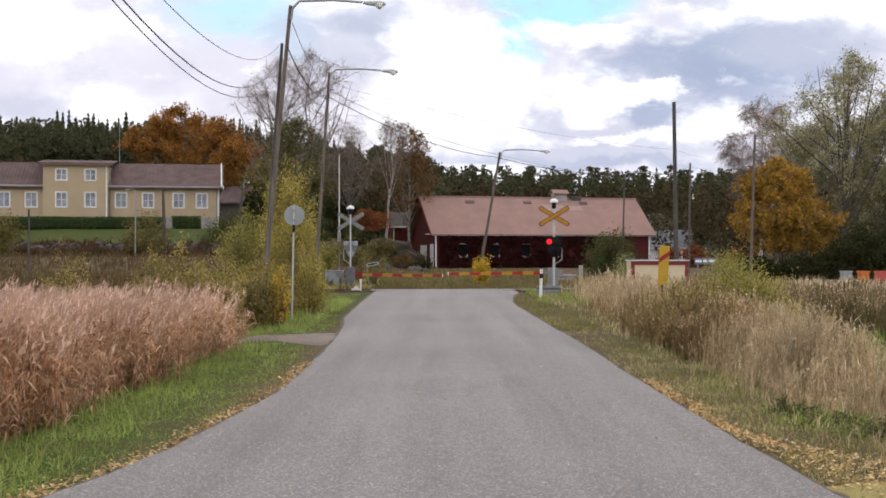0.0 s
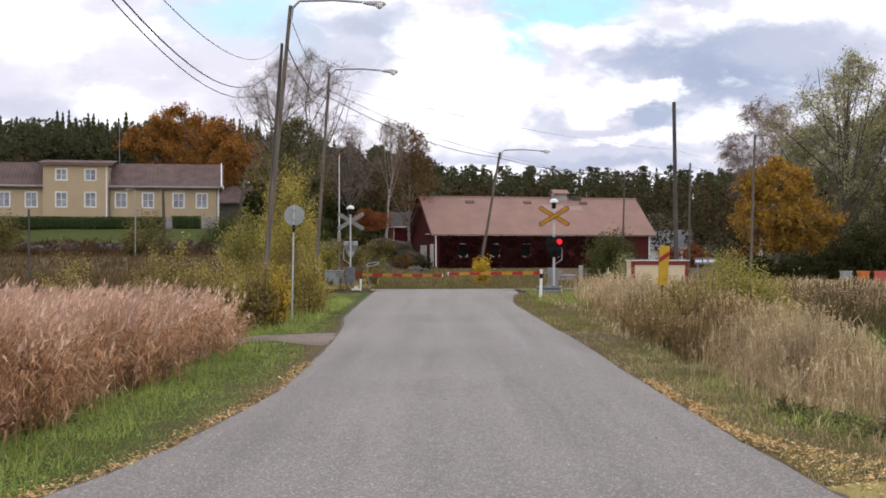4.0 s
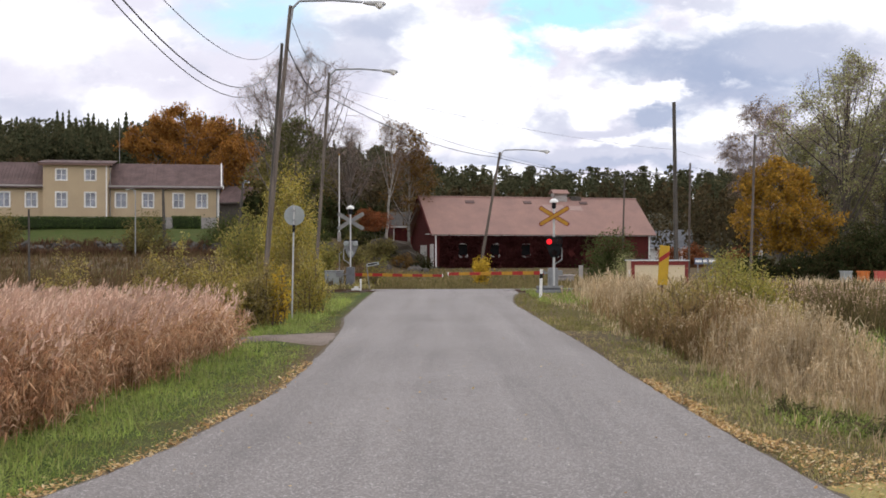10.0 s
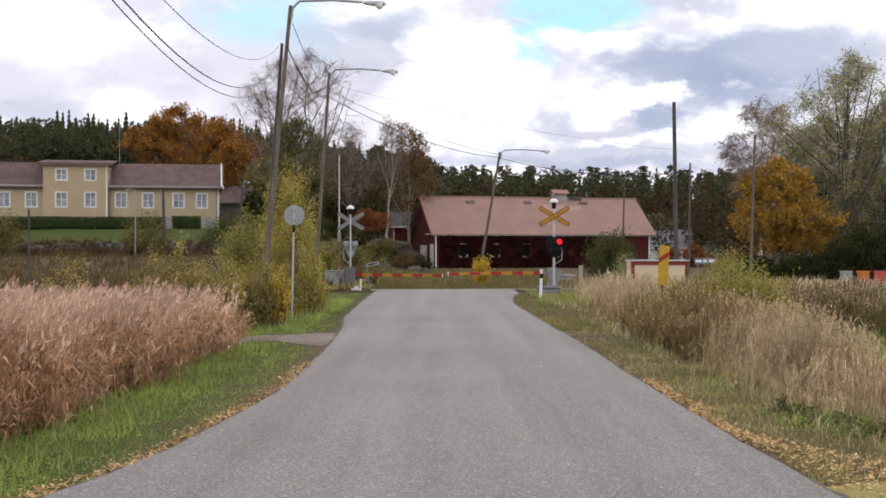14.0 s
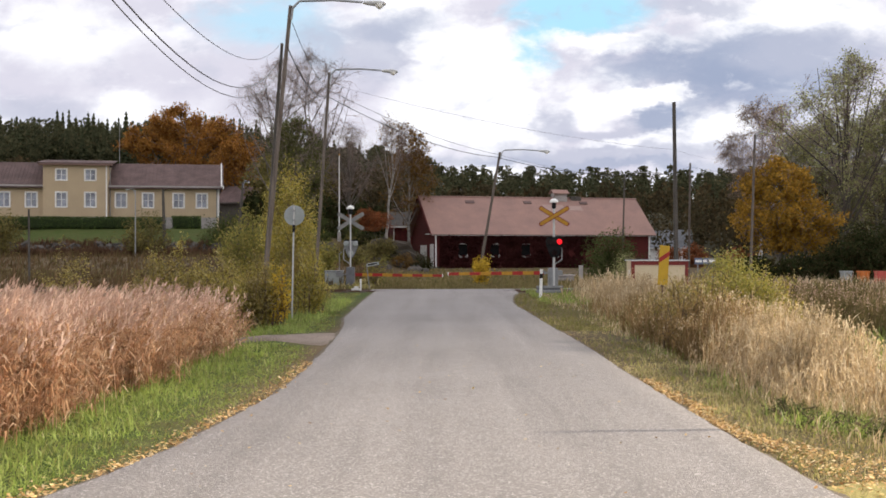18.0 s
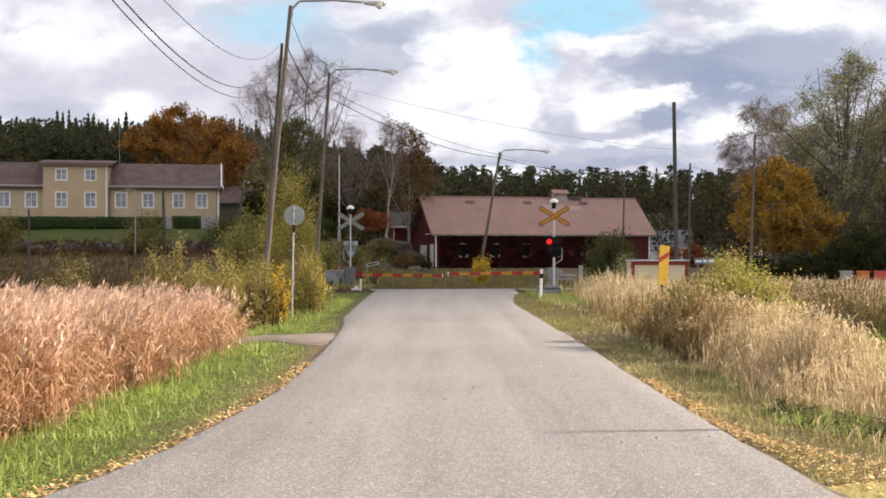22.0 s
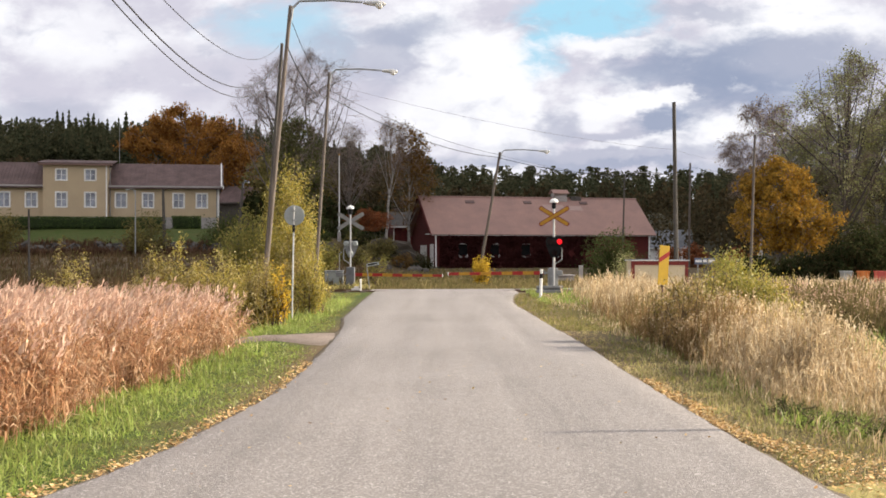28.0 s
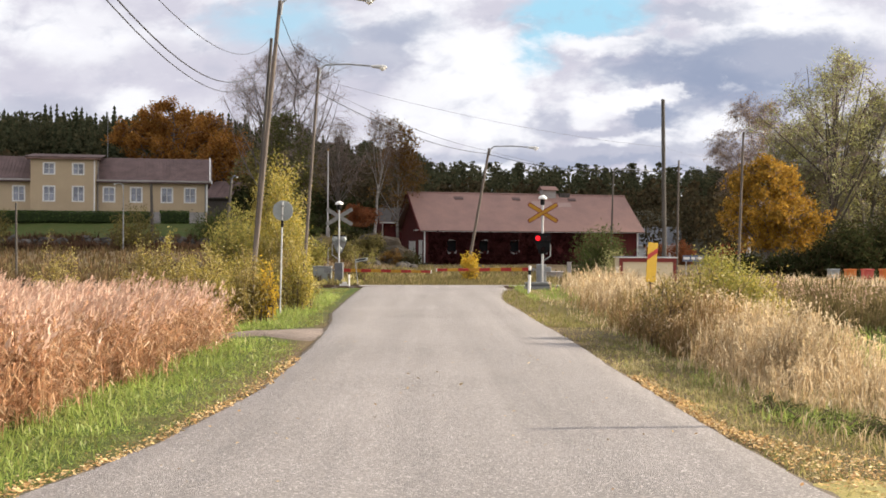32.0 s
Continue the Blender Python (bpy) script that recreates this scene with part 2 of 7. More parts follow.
LEAF_GREEN = leafy("dark_green_leaves", [(0.045, 0.07, 0.022), (0.065, 0.10, 0.03), (0.10, 0.13, 0.04)])
# shade inside thick bushes and undergrowth is put into this near-black leaf colour
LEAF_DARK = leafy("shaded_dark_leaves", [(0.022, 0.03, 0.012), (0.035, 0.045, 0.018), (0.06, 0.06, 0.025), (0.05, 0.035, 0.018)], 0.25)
LEAF_BUSH = leafy("green_willow_leaves", [(0.055, 0.07, 0.026), (0.08, 0.10, 0.035), (0.115, 0.122, 0.046)], 0.4)
LEAF_ASPEN = leafy("sparse_grey_green_leaves", [(0.275, 0.281, 0.11), (0.357, 0.358, 0.143), (0.204, 0.204, 0.083), (0.459, 0.451, 0.184)], 0.45, 0.04)
LEAF_BROWN = leafy("brown_birch_leaves", [(0.16, 0.09, 0.03), (0.21, 0.12, 0.035), (0.12, 0.075, 0.03)])
LEAF_TAN = leafy("golden_brown_birch_leaves", [(0.33, 0.22, 0.09), (0.42, 0.29, 0.13), (0.24, 0.155, 0.07)], 0.4)
LEAF_RUST = leafy("rust_red_leaves", [(0.25, 0.085, 0.04), (0.30, 0.115, 0.048), (0.19, 0.072, 0.036)])
LEAF_IVY = leafy("dark_red_creeper", [(0.056, 0.018, 0.018), (0.066, 0.02, 0.019), (0.045, 0.016, 0.015)], 0.2)
NEEDLE = leafy("dark_spruce_needles", [(0.052, 0.061, 0.033), (0.074, 0.081, 0.043), (0.104, 0.103, 0.054)], 0.3)
NEEDLE_PINE = leafy("pine_needles", [(0.054, 0.06, 0.033), (0.076, 0.078, 0.042), (0.11, 0.10, 0.053)], 0.3)
MIXEDWOOD = leafy("thinning_brown_woodland", [(0.069, 0.053, 0.031), (0.052, 0.046, 0.026), (0.094, 0.066, 0.033), (0.045, 0.045, 0.024)], 0.15)
REED = leafy("dry_reed", [(0.40, 0.205, 0.108), (0.58, 0.34, 0.19), (0.20, 0.098, 0.05), (0.65, 0.425, 0.25), (0.30, 0.15, 0.08), (0.82, 0.62, 0.43)], 0.42, 0.03)
PLUME = leafy("reed_plumes", [(0.57, 0.385, 0.29), (0.42, 0.26, 0.185), (0.78, 0.58, 0.45)], 0.5, 0.03)
GRASS = leafy("green_grass", [(0.14, 0.198, 0.04), (0.235, 0.314, 0.062), (0.347, 0.429, 0.094), (0.185, 0.248, 0.052), (0.37, 0.363, 0.121), (0.28, 0.374, 0.075)], 0.45, 0.03)
EDGEGRASS = leafy("thin_olive_edge_grass", [(0.15, 0.17, 0.045), (0.24, 0.22, 0.08), (0.30, 0.24, 0.11), (0.17, 0.19, 0.05), (0.20, 0.155, 0.08)], 0.35)
DRYVERGE = leafy("bleached_verge_grass", [(0.30, 0.255, 0.12), (0.42, 0.34, 0.18), (0.24, 0.25, 0.085), (0.52, 0.42, 0.25), (0.20, 0.22, 0.07)], 0.4, 0.02)
VERGE = leafy("mixed_verge_grass", [(0.20, 0.23, 0.055), (0.39, 0.33, 0.14), (0.53, 0.42, 0.22), (0.25, 0.26, 0.075)], 0.35)
STRAW = leafy("dry_straw_grass", [(0.48, 0.345, 0.19), (0.60, 0.455, 0.265), (0.27, 0.185, 0.092), (0.80, 0.67, 0.46), (0.36, 0.25, 0.125)], 0.56, 0.04)
HERB = leafy("brown_weeds", [(0.27, 0.175, 0.09), (0.38, 0.26, 0.13), (0.19, 0.12, 0.06), (0.26, 0.22, 0.085)], 0.3)
WEED = leafy("brown_green_weeds", [(0.18, 0.125, 0.065), (0.20, 0.165, 0.068), (0.12, 0.10, 0.048), (0.31, 0.22, 0.125), (0.16, 0.15, 0.06)], 0.3)
FIELD = leafy("dull_field_grass", [(0.117, 0.077, 0.043), (0.162, 0.107, 0.056), (0.09, 0.062, 0.034), (0.117, 0.099, 0.04)], 0.25)
BANK = leafy("rusty_bank_weeds", [(0.10, 0.055, 0.035), (0.13, 0.075, 0.045), (0.075, 0.05, 0.03)], 0.2)
DULL = leafy("dull_trackside_grass", [(0.19, 0.15, 0.07), (0.15, 0.135, 0.052), (0.25, 0.195, 0.095), (0.12, 0.11, 0.045)], 0.3)
SOIL = mat("dusty_shoulder_soil", (0.15, 0.12, 0.085), (0.09, 0.073, 0.052), 3, 0.95, bump=0.9, bump_scale=40, fine=0.35)
GRIT = leafy("loose_grit", [(0.50, 0.47, 0.42), (0.10, 0.09, 0.08), (0.62, 0.58, 0.50), (0.30, 0.22, 0.15)], 0.0)
MOSS = mat("dry_moss", (0.33, 0.27, 0.09), (0.25, 0.22, 0.08), 5, 1.0, bump=0.8, bump_scale=60, fine=0.3)
FALLEN = leafy("fallen_birch_leaves", [(0.54, 0.38, 0.17), (0.40, 0.23, 0.10), (0.70, 0.57, 0.34), (0.27, 0.155, 0.078), (0.50, 0.31, 0.13), (0.62, 0.47, 0.22)], 0.1)


# ---- mesh helpers ----
def raw(name, verts, faces):
    """A mesh from an (n, 3) array and an (m, k) array of faces, all of k corners."""
    verts, faces = np.asarray(verts, dtype=np.float32), np.asarray(faces, dtype=np.int32)
    me = bpy.data.meshes.new(name)
    k = faces.shape[1]
    me.vertices.add(len(verts))
    me.vertices.foreach_set("co", verts.ravel())
    me.loops.add(faces.size)
    me.loops.foreach_set("vertex_index", faces.ravel())
    me.polygons.add(len(faces))
    me.polygons.foreach_set("loop_start", np.arange(0, faces.size, k, dtype=np.int32))
    me.update(calc_edges=True)
    return me


def as_mesh(name, shape):
    if isinstance(shape, bpy.types.Mesh):
        return shape
    if isinstance(shape, tuple):
        return raw(name, *shape)
    me = bpy.data.meshes.new(name)
    shape.to_mesh(me)
    shape.free()
    return me


def part(name, shape, material, parent=None, label="", m=None):
    """Links a bmesh, arrays or a mesh as one mesh object, under a thing or a part."""
    me = as_mesh(name, shape)
    if not me.materials:
        me.materials.append(material)
    ob = new(name, me)
    if parent:
        ob.parent = parent
    if m is not None:
        ob.matrix_basis = m
    return tagged(ob, label) if label else ob


def thing(name, m, label, category, group="", kind=""):
    ob = new(name)
    ob.empty_display_size = 0.2
    ob.matrix_basis = m
    return tagged(ob, label, category, group, kind)


def box(x0, y0, z0, x1, y1, z1, bevel=0.0):
    bm = bmesh.new()
    bmesh.ops.create_cube(bm, size=1, matrix=Matrix.Translation(((x0 + x1) / 2, (y0 + y1) / 2, (z0 + z1) / 2)) @ Matrix.Diagonal((x1 - x0, y1 - y0, z1 - z0, 1)))
    if bevel:
        bmesh.ops.bevel(bm, geom=bm.edges[:], offset=bevel, segments=1, affect="EDGES")
    return bm


def rod(p, q, r0, r1=None, sides=10):
    p, q = Vector(p), Vector(q)
    bm = bmesh.new()
    turn = (q - p).to_track_quat("Z", "Y").to_matrix().to_4x4()
    bmesh.ops.create_cone(bm, cap_ends=True, segments=sides, radius1=r0, radius2=r0 if r1 is None else r1, depth=(q - p).length, matrix=Matrix.Translation((p + q) / 2) @ turn)
    return bm


def join(*bms):
    out = bms[0]
    for b in bms[1:]:
        me = bpy.data.meshes.new("tmp")
        b.to_mesh(me)
        b.free()
        out.from_mesh(me)
        bpy.data.meshes.remove(me)
    return out


def lathe(profile, sides=16, axis=None):
    """A turned body from (radius, height) pairs, round z."""
    bm = bmesh.new()
    rings = [[bm.verts.new((r * math.cos(2 * math.pi * i / sides), r * math.sin(2 * math.pi * i / sides), z)) for i in range(sides)] for r, z in profile]
    for a, b in zip(rings, rings[1:]):
        for i in range(sides):
            bm.faces.new((a[i], a[(i + 1) % sides], b[(i + 1) % sides], b[i]))
    bm.faces.new(list(reversed(rings[0])))
    bm.faces.new(rings[-1])
    if axis:
        bmesh.ops.transform(bm, matrix=axis, verts=bm.verts[:])
    return bm


def slab(outline, y0, y1):
    """A plate in the xz plane, from its outline, between two depths."""
    bm = bmesh.new()
    a = [bm.verts.new((x, y0, z)) for x, z in outline]
    b = [bm.verts.new((x, y1, z)) for x, z in outline]
    bm.faces.new(a)
    bm.faces.new(list(reversed(b)))
    for i in range(len(a)):
        j = (i + 1) % len(a)
        bm.faces.new((a[j], a[i], b[i], b[j]))
    bmesh.ops.recalc_face_normals(bm, faces=bm.faces[:])
    return bm


def bent(points, r, sides=6):
    """A tube along points."""
    bms = [rod(p, q, r, r, sides) for p, q in zip(points, points[1:])]
    return join(*bms)


def tubes(p0, p1, r0, r1, k=5):
    """Arrays of tapered tubes."""
    d = p1 - p0
    d = d / np.maximum(np.linalg.norm(d, axis=1, keepdims=True), 1e-6)
    ref = np.where(np.abs(d[:, 2:3]) > 0.9, np.array([[1.0, 0, 0]]), np.array([[0, 0, 1.0]]))
    u = np.cross(d, ref)
    u /= np.linalg.norm(u, axis=1, keepdims=True)
    v = np.cross(d, u)
    ang = np.arange(k) * 2 * math.pi / k
    c, s = np.cos(ang)[None, :, None], np.sin(ang)[None, :, None]
    ring = u[:, None] * c + v[:, None] * s
    a = p0[:, None] + ring * r0[:, None, None]
    b = p1[:, None] + ring * r1[:, None, None]
    n = len(p0)
    verts = np.concatenate([a, b], axis=1).reshape(-1, 3)
    i = np.arange(k)
    f = np.stack([i, (i + 1) % k, (i + 1) % k + k, i + k], axis=1)
    faces = (np.arange(n) * 2 * k)[:, None, None] + f[None]
    return verts, faces.reshape(-1, 4)


def ribbons(p0, p1, r0, r1, rng):
    """Thin twigs, each segment a narrow strip."""
    d = p1 - p0
    side = np.cross(d, rng.normal(size=d.shape))
    side /= np.maximum(np.linalg.norm(side, axis=1, keepdims=True), 1e-6)
    v = np.stack([p0 - side * r0[:, None], p0 + side * r0[:, None], p1 + side * r1[:, None], p1 - side * r1[:, None]], axis=1)
    return v.reshape(-1, 3), np.arange(4 * len(p0)).reshape(-1, 4)


def leaves(centres, size, rng, squash=0.55, flat=0.0):
    """Small pointed leaves, turned at random, as diamonds of two triangles each."""
    n = len(centres)
    u = rng.normal(size=(n, 3))
    u[:, 2] *= 1 - flat
    u /= np.linalg.norm(u, axis=1, keepdims=True)
    w = rng.normal(size=(n, 3))
    v = np.cross(u, w)
    v /= np.maximum(np.linalg.norm(v, axis=1, keepdims=True), 1e-6)
    if flat:
        v[:, 2] *= 1 - flat
    s = (size * rng.uniform(0.6, 1.35, n))[:, None]
    q = np.stack([centres - u * s, centres - v * s * squash, centres + u * s, centres + v * s * squash], axis=1)
    return q.reshape(-1, 3), np.arange(4 * n).reshape(-1, 4)


def blades(base, height, width, rng, lean=0.35, bias=(0, 0), kink=0.55):
    """Bent grass blades: a quad below and a narrow one above, as one strip each."""
    n = len(base)
    a = rng.uniform(0, 2 * math.pi, n)
    side = np.stack([np.cos(a), np.sin(a), np.zeros(n)], axis=1)
    t = rng.normal(size=(n, 2)) * lean + np.array(bias)
    tip = np.stack([t[:, 0] * height, t[:, 1] * height, height * np.sqrt(np.maximum(0.15, 1 - (t ** 2).sum(1)))], axis=1)
    mid = tip * np.array([0.35, 0.35, 1.0]) * kink
    w = (width * rng.uniform(0.6, 1.3, n))[:, None] * side
    v = np.stack([base - w, base + w, base + mid + w * 0.75, base + mid - w * 0.75, base + tip + w * 0.1, base + tip - w * 0.1], axis=1)
    o = (np.arange(n) * 6)[:, None]
    f = np.concatenate([o + np.array([0, 1, 2, 3]), o + np.array([3, 2, 4, 5])], axis=1).reshape(-1, 4)
    return v.reshape(-1, 3), f


def merged(*sets):
    vs, fs, o = [], [], 0
    for v, f in sets:
        vs.append(v)
        fs.append(f + o)
        o += len(v)
    return np.concatenate(vs), np.concatenate(fs)


def bow(p, c, q, t):
    """Points along bows from p to q, pulled towards c."""
    return p * (1 - t) ** 2 + c * (2 * t * (1 - t)) + q * t ** 2


def bow_segments(p, c, q, k, r0, r1):
    a, b, ra, rb = [], [], [], []
    for i in range(k):
        f, g = i / k, (i + 1) / k
        a.append(bow(p, c, q, f))
        b.append(bow(p, c, q, g))
        ra.append(r0 + (r1 - r0) * f)
        rb.append(r0 + (r1 - r0) * g)
    return np.concatenate(a), np.concatenate(b), np.concatenate(ra), np.concatenate(rb)


def crown_tree(name, x, y, z, seed, label, bark, twig, leaf, height, r, half, low=0.2, peak=0.45, limbs=18, subs=9, fine=14, rise=0.55, droop=0.2, sublen=0.55, finelen=0.9, thin=0.012,
               leaf_count=0, leaf_size=0.1, spread=0.3, clump=1.5, keep=None, lean=0.0, square=0.5, category="tree"):
    """A tree whose limbs reach out to a rounded, uneven crown: trunk, limbs, branches, fine twigs, and leaves in sprays."""
    rng = np.random.default_rng(seed)
    k = math.log(0.5) / math.log(peak)
    bumps = rng.uniform(0, 6.28, 4)

    def reach(s, az):
        s = np.clip(s, 0.0, 1.0) ** k
        return half * (4 * s * (1 - s)) ** square * (1 + 0.16 * np.sin(2 * az + bumps[0] + 5 * s) + 0.12 * np.sin(3 * az + bumps[1] - 9 * s))

    t = thing(name, pose(x, y, z - 0.1), label, category)
    n0 = 9
    zs = np.linspace(0, height * 0.93, n0 + 1)
    ax = np.cumsum(np.concatenate([[0], rng.normal(size=n0) * 0.022 * height])) * 0.5 + lean * zs / height
    ay = np.cumsum(np.concatenate([[0], rng.normal(size=n0) * 0.022 * height])) * 0.5
    tr = r * (1 - 0.9 * np.linspace(0, 1, n0 + 1))
    tr[0] *= 1.25
    pts = np.stack([ax, ay, zs], axis=1)

    def axis(h):
        return np.stack([np.interp(h, zs, ax), np.interp(h, zs, ay), h], axis=1)

    # limbs
    a = np.sort(rng.uniform(low * 0.75, 0.9, limbs))
    az = np.arange(limbs) * 2.4 + rng.normal(size=limbs) * 0.5
    ht = np.minimum(0.99, a + 0.04 + rise * rng.uniform(0.35, 1.0, limbs) * (1 - a))
    rad = reach((ht - low) / (1 - low), az) * rng.uniform(0.72, 1.02, limbs)
    P = axis(a * height)
    Q = axis(ht * height) + np.stack([np.cos(az) * rad, np.sin(az) * rad, np.zeros(limbs)], axis=1)
    C = (P + Q) / 2 + np.stack([np.cos(az) * rad, np.sin(az) * rad, np.zeros(limbs)], axis=1) * 0.12 + np.array([0, 0, 1]) * (rng.normal(size=limbs) * 0.05 * height)[:, None]
    lr = np.maximum(r * 0.45 * (1 - 0.75 * a), thin * 2)
    la, lb, l0, l1 = bow_segments(P, C, Q, 6, lr, lr * 0.25)
    part("trunk", merged(tubes(pts[:-1], pts[1:], tr[:-1], tr[1:], 8), tubes(la, lb, l0, l1, 6)), bark, t)
    # branches
    i = np.repeat(np.arange(limbs), subs)
    f = rng.uniform(0.22, 1.0, (len(i), 1))
    S = bow(P[i], C[i], Q[i], f)
    core = axis(np.clip(S[:, 2], 0, zs[-1]))
    outw = S - core
    outw[:, 2] = 0
    outw /= np.maximum(np.linalg.norm(outw, axis=1, keepdims=True), 0.05)
    d = outw * 0.55 + rng.normal(size=S.shape) * 0.62 + np.array([0, 0, 0.42])
    d /= np.linalg.norm(d, axis=1, keepdims=True)
    E = S + d * (half * sublen * rng.uniform(0.5, 1.1, (len(i), 1)) * (1.15 - 0.5 * f))
    core = axis(np.clip(E[:, 2], 0, zs[-1]))
    off = (E - core)[:, :2]
    far = np.linalg.norm(off, axis=1)
    lim = reach((E[:, 2] / height - low) / (1 - low), np.arctan2(off[:, 1], off[:, 0])) * 1.06 + 0.15
    E[:, :2] = core[:, :2] + off * np.minimum(1, lim / np.maximum(far, 0.01))[:, None]
    M = (S + E) / 2 + np.array([0, 0, 0.08]) * np.linalg.norm(E - S, axis=1, keepdims=True)
    sr = np.maximum(lr[i] * 0.3, thin * 1.3)
    sa, sb, s0, s1 = bow_segments(S, M, E, 3, sr, np.maximum(sr * 0.4, thin))
    # fine twigs
    j = np.repeat(np.arange(len(S)), fine)
    f = rng.uniform(0.2, 1.0, (len(j), 1))
    F = bow(S[j], M[j], E[j], f)
    along = E[j] - S[j]
    along /= np.maximum(np.linalg.norm(along, axis=1, keepdims=True), 0.01)
    d = along * 0.7 + rng.normal(size=F.shape) * 0.6 + np.array([0, 0, 0.1])
    d /= np.linalg.norm(d, axis=1, keepdims=True)
    ln = finelen * rng.uniform(0.45, 1.15, (len(j), 1))
    G = F + d * ln - np.array([0, 0, 1]) * ln * droop
    N = F + d * ln * 0.55
    fr = np.full(len(j), thin)
    fa, fb, f0, f1 = bow_segments(F, N, G, 2, fr, fr * 0.6)
    part("branchwork", merged(tubes(sa, sb, s0, s1, 3), ribbons(fa, fb, f0, f1, rng)), twig, t)
    if leaf_count:
        wgt = rng.uniform(size=len(S)) ** clump
        q = rng.choice(len(j), leaf_count, p=wgt[j] / wgt[j].sum())
        g = rng.uniform(0.1, 1.1, (leaf_count, 1))
        c = bow(F[q], N[q], G[q], g) + rng.normal(size=(leaf_count, 3)) * spread
        if keep is not None:
            c = c[rng.uniform(size=len(c)) < keep(c[:, 0] / half, c[:, 2] / height)]
        part("crown", leaves(c, leaf_size, rng, 0.6), leaf, t)
    return t


def shrub(name, x, y, z, seed, label, leaf, height, width, depth, stems=26, leaf_count=3500, leaf_size=0.05, category="bush", group="", upright=0.75, fray=0.3, twig=None, loose=0.07, least=0.5):
    """Many thin stems from one root, with leaves along them."""
    rng = np.random.default_rng(seed)
    t = thing(name, pose(x, y, z - 0.05), label, category, group)
    n = stems
    base = np.stack([rng.normal(size=n) * width * 0.17, rng.normal(size=n) * depth * 0.17, np.zeros(n)], axis=1)
    h = height * rng.uniform(least, 1.0, n) ** fray
    out = np.stack([rng.uniform(-0.5, 0.5, n) * width, rng.uniform(-0.5, 0.5, n) * depth, np.zeros(n)], axis=1)
    r2 = np.clip(1 - 0.55 * ((out[:, 0] / (width * 0.5)) ** 2 + (out[:, 1] / (depth * 0.5)) ** 2) * 0.7, 0.25, 1)
    h = h * r2
    pts = [base]
    for k in range(1, 6):
        f = k / 5
        p = base + (out - base) * f ** (1 / upright) + np.array([0, 0, 1]) * (h * f)[:, None] + rng.normal(size=(n, 3)) * 0.05 * height * f
        pts.append(p)
    p0, p1 = np.concatenate(pts[:-1]), np.concatenate(pts[1:])
    f = np.repeat(np.arange(5), n) / 5
    part("stemwork", tubes(p0, p1, 0.016 * (1 - f) + 0.004, 0.016 * (0.8 - f) + 0.005, 4), twig or SHOOT, t)["kind"] = "stuff"
    i = rng.integers(0, len(p0), leaf_count * 2)
    i = i[rng.uniform(size=len(i)) < 0.25 + 0.75 * f[i]][:leaf_count]
    a = rng.uniform(size=(len(i), 1))
    c = p0[i] * (1 - a) + p1[i] * a + rng.normal(size=(len(i), 3)) * np.array([loose * width, loose * depth, 0.7 * loose * height])
    c[:, 2] = np.maximum(c[:, 2], 0.03)
    part("foliage", leaves(c, leaf_size, rng, 0.38), leaf, t)
    return t


def wall_cells(x0, x1, z0, z1, y0, y1, holes):
    """A wall in the xz plane, with openings (x0, x1, z0, z1) that go through it."""
    xs = sorted({x0, x1, *(h[0] for h in holes), *(h[1] for h in holes)})
    zs = sorted({z0, z1, *(h[2] for h in holes), *(h[3] for h in holes)})
    bms = []
    for a, b in zip(xs, xs[1:]):
        for c, d in zip(zs, zs[1:]):
            cx, cz = (a + b) / 2, (c + d) / 2
            if not any(h[0] < cx < h[1] and h[2] < cz < h[3] for h in holes):
                bms.append(box(a, y0, c, b, y1, d))
    bm = join(*bms)
    bmesh.ops.remove_doubles(bm, verts=bm.verts[:], dist=0.0005)
    return bm


# ---- ground ----
def smooth(a, b, x):
    t = np.clip((x - a) / (b - a), 0, 1)
    return t * t * (3 - 2 * t)


def ground_z(x, y):
    """The lie of the land: a level road, reed ditches beside it, a rise to the house, wooded hills behind."""
    x, y = np.asarray(x, dtype=float), np.asarray(y, dtype=float)
    near = 1 - smooth(34, 46, y)
    z = -0.03 - 0.42 * smooth(-3.2, -6.5, x) * near - 0.22 * smooth(4.6, 8.5, x) * near
    left = smooth(-3, -13, x)
    z = z + left * (1.15 * smooth(58, 93, y) + 0.85 * smooth(94.5, 96.5, y) + 1.65 * smooth(97, 112, y) + 0.6 * smooth(114, 122, y))
    z = z + (1 - left) * (-0.25 * smooth(60, 100, y))
    z = z + smooth(-1, -5, x) * (1 - left) * 1.6 * smooth(98, 104, y)
    z = z + 9.0 * smooth(280, 450, y) + 9.0 * smooth(135, 240, y) + 10 * smooth(220, 420, y) * smooth(40, -120, x)
    z = z + 0.05 * np.sin(x * 0.9 + 1.3) * np.sin(y * 0.7) * smooth(3.5, 6, np.abs(x))
    return z


def gz(x, y):
    return float(ground_z(x, y))


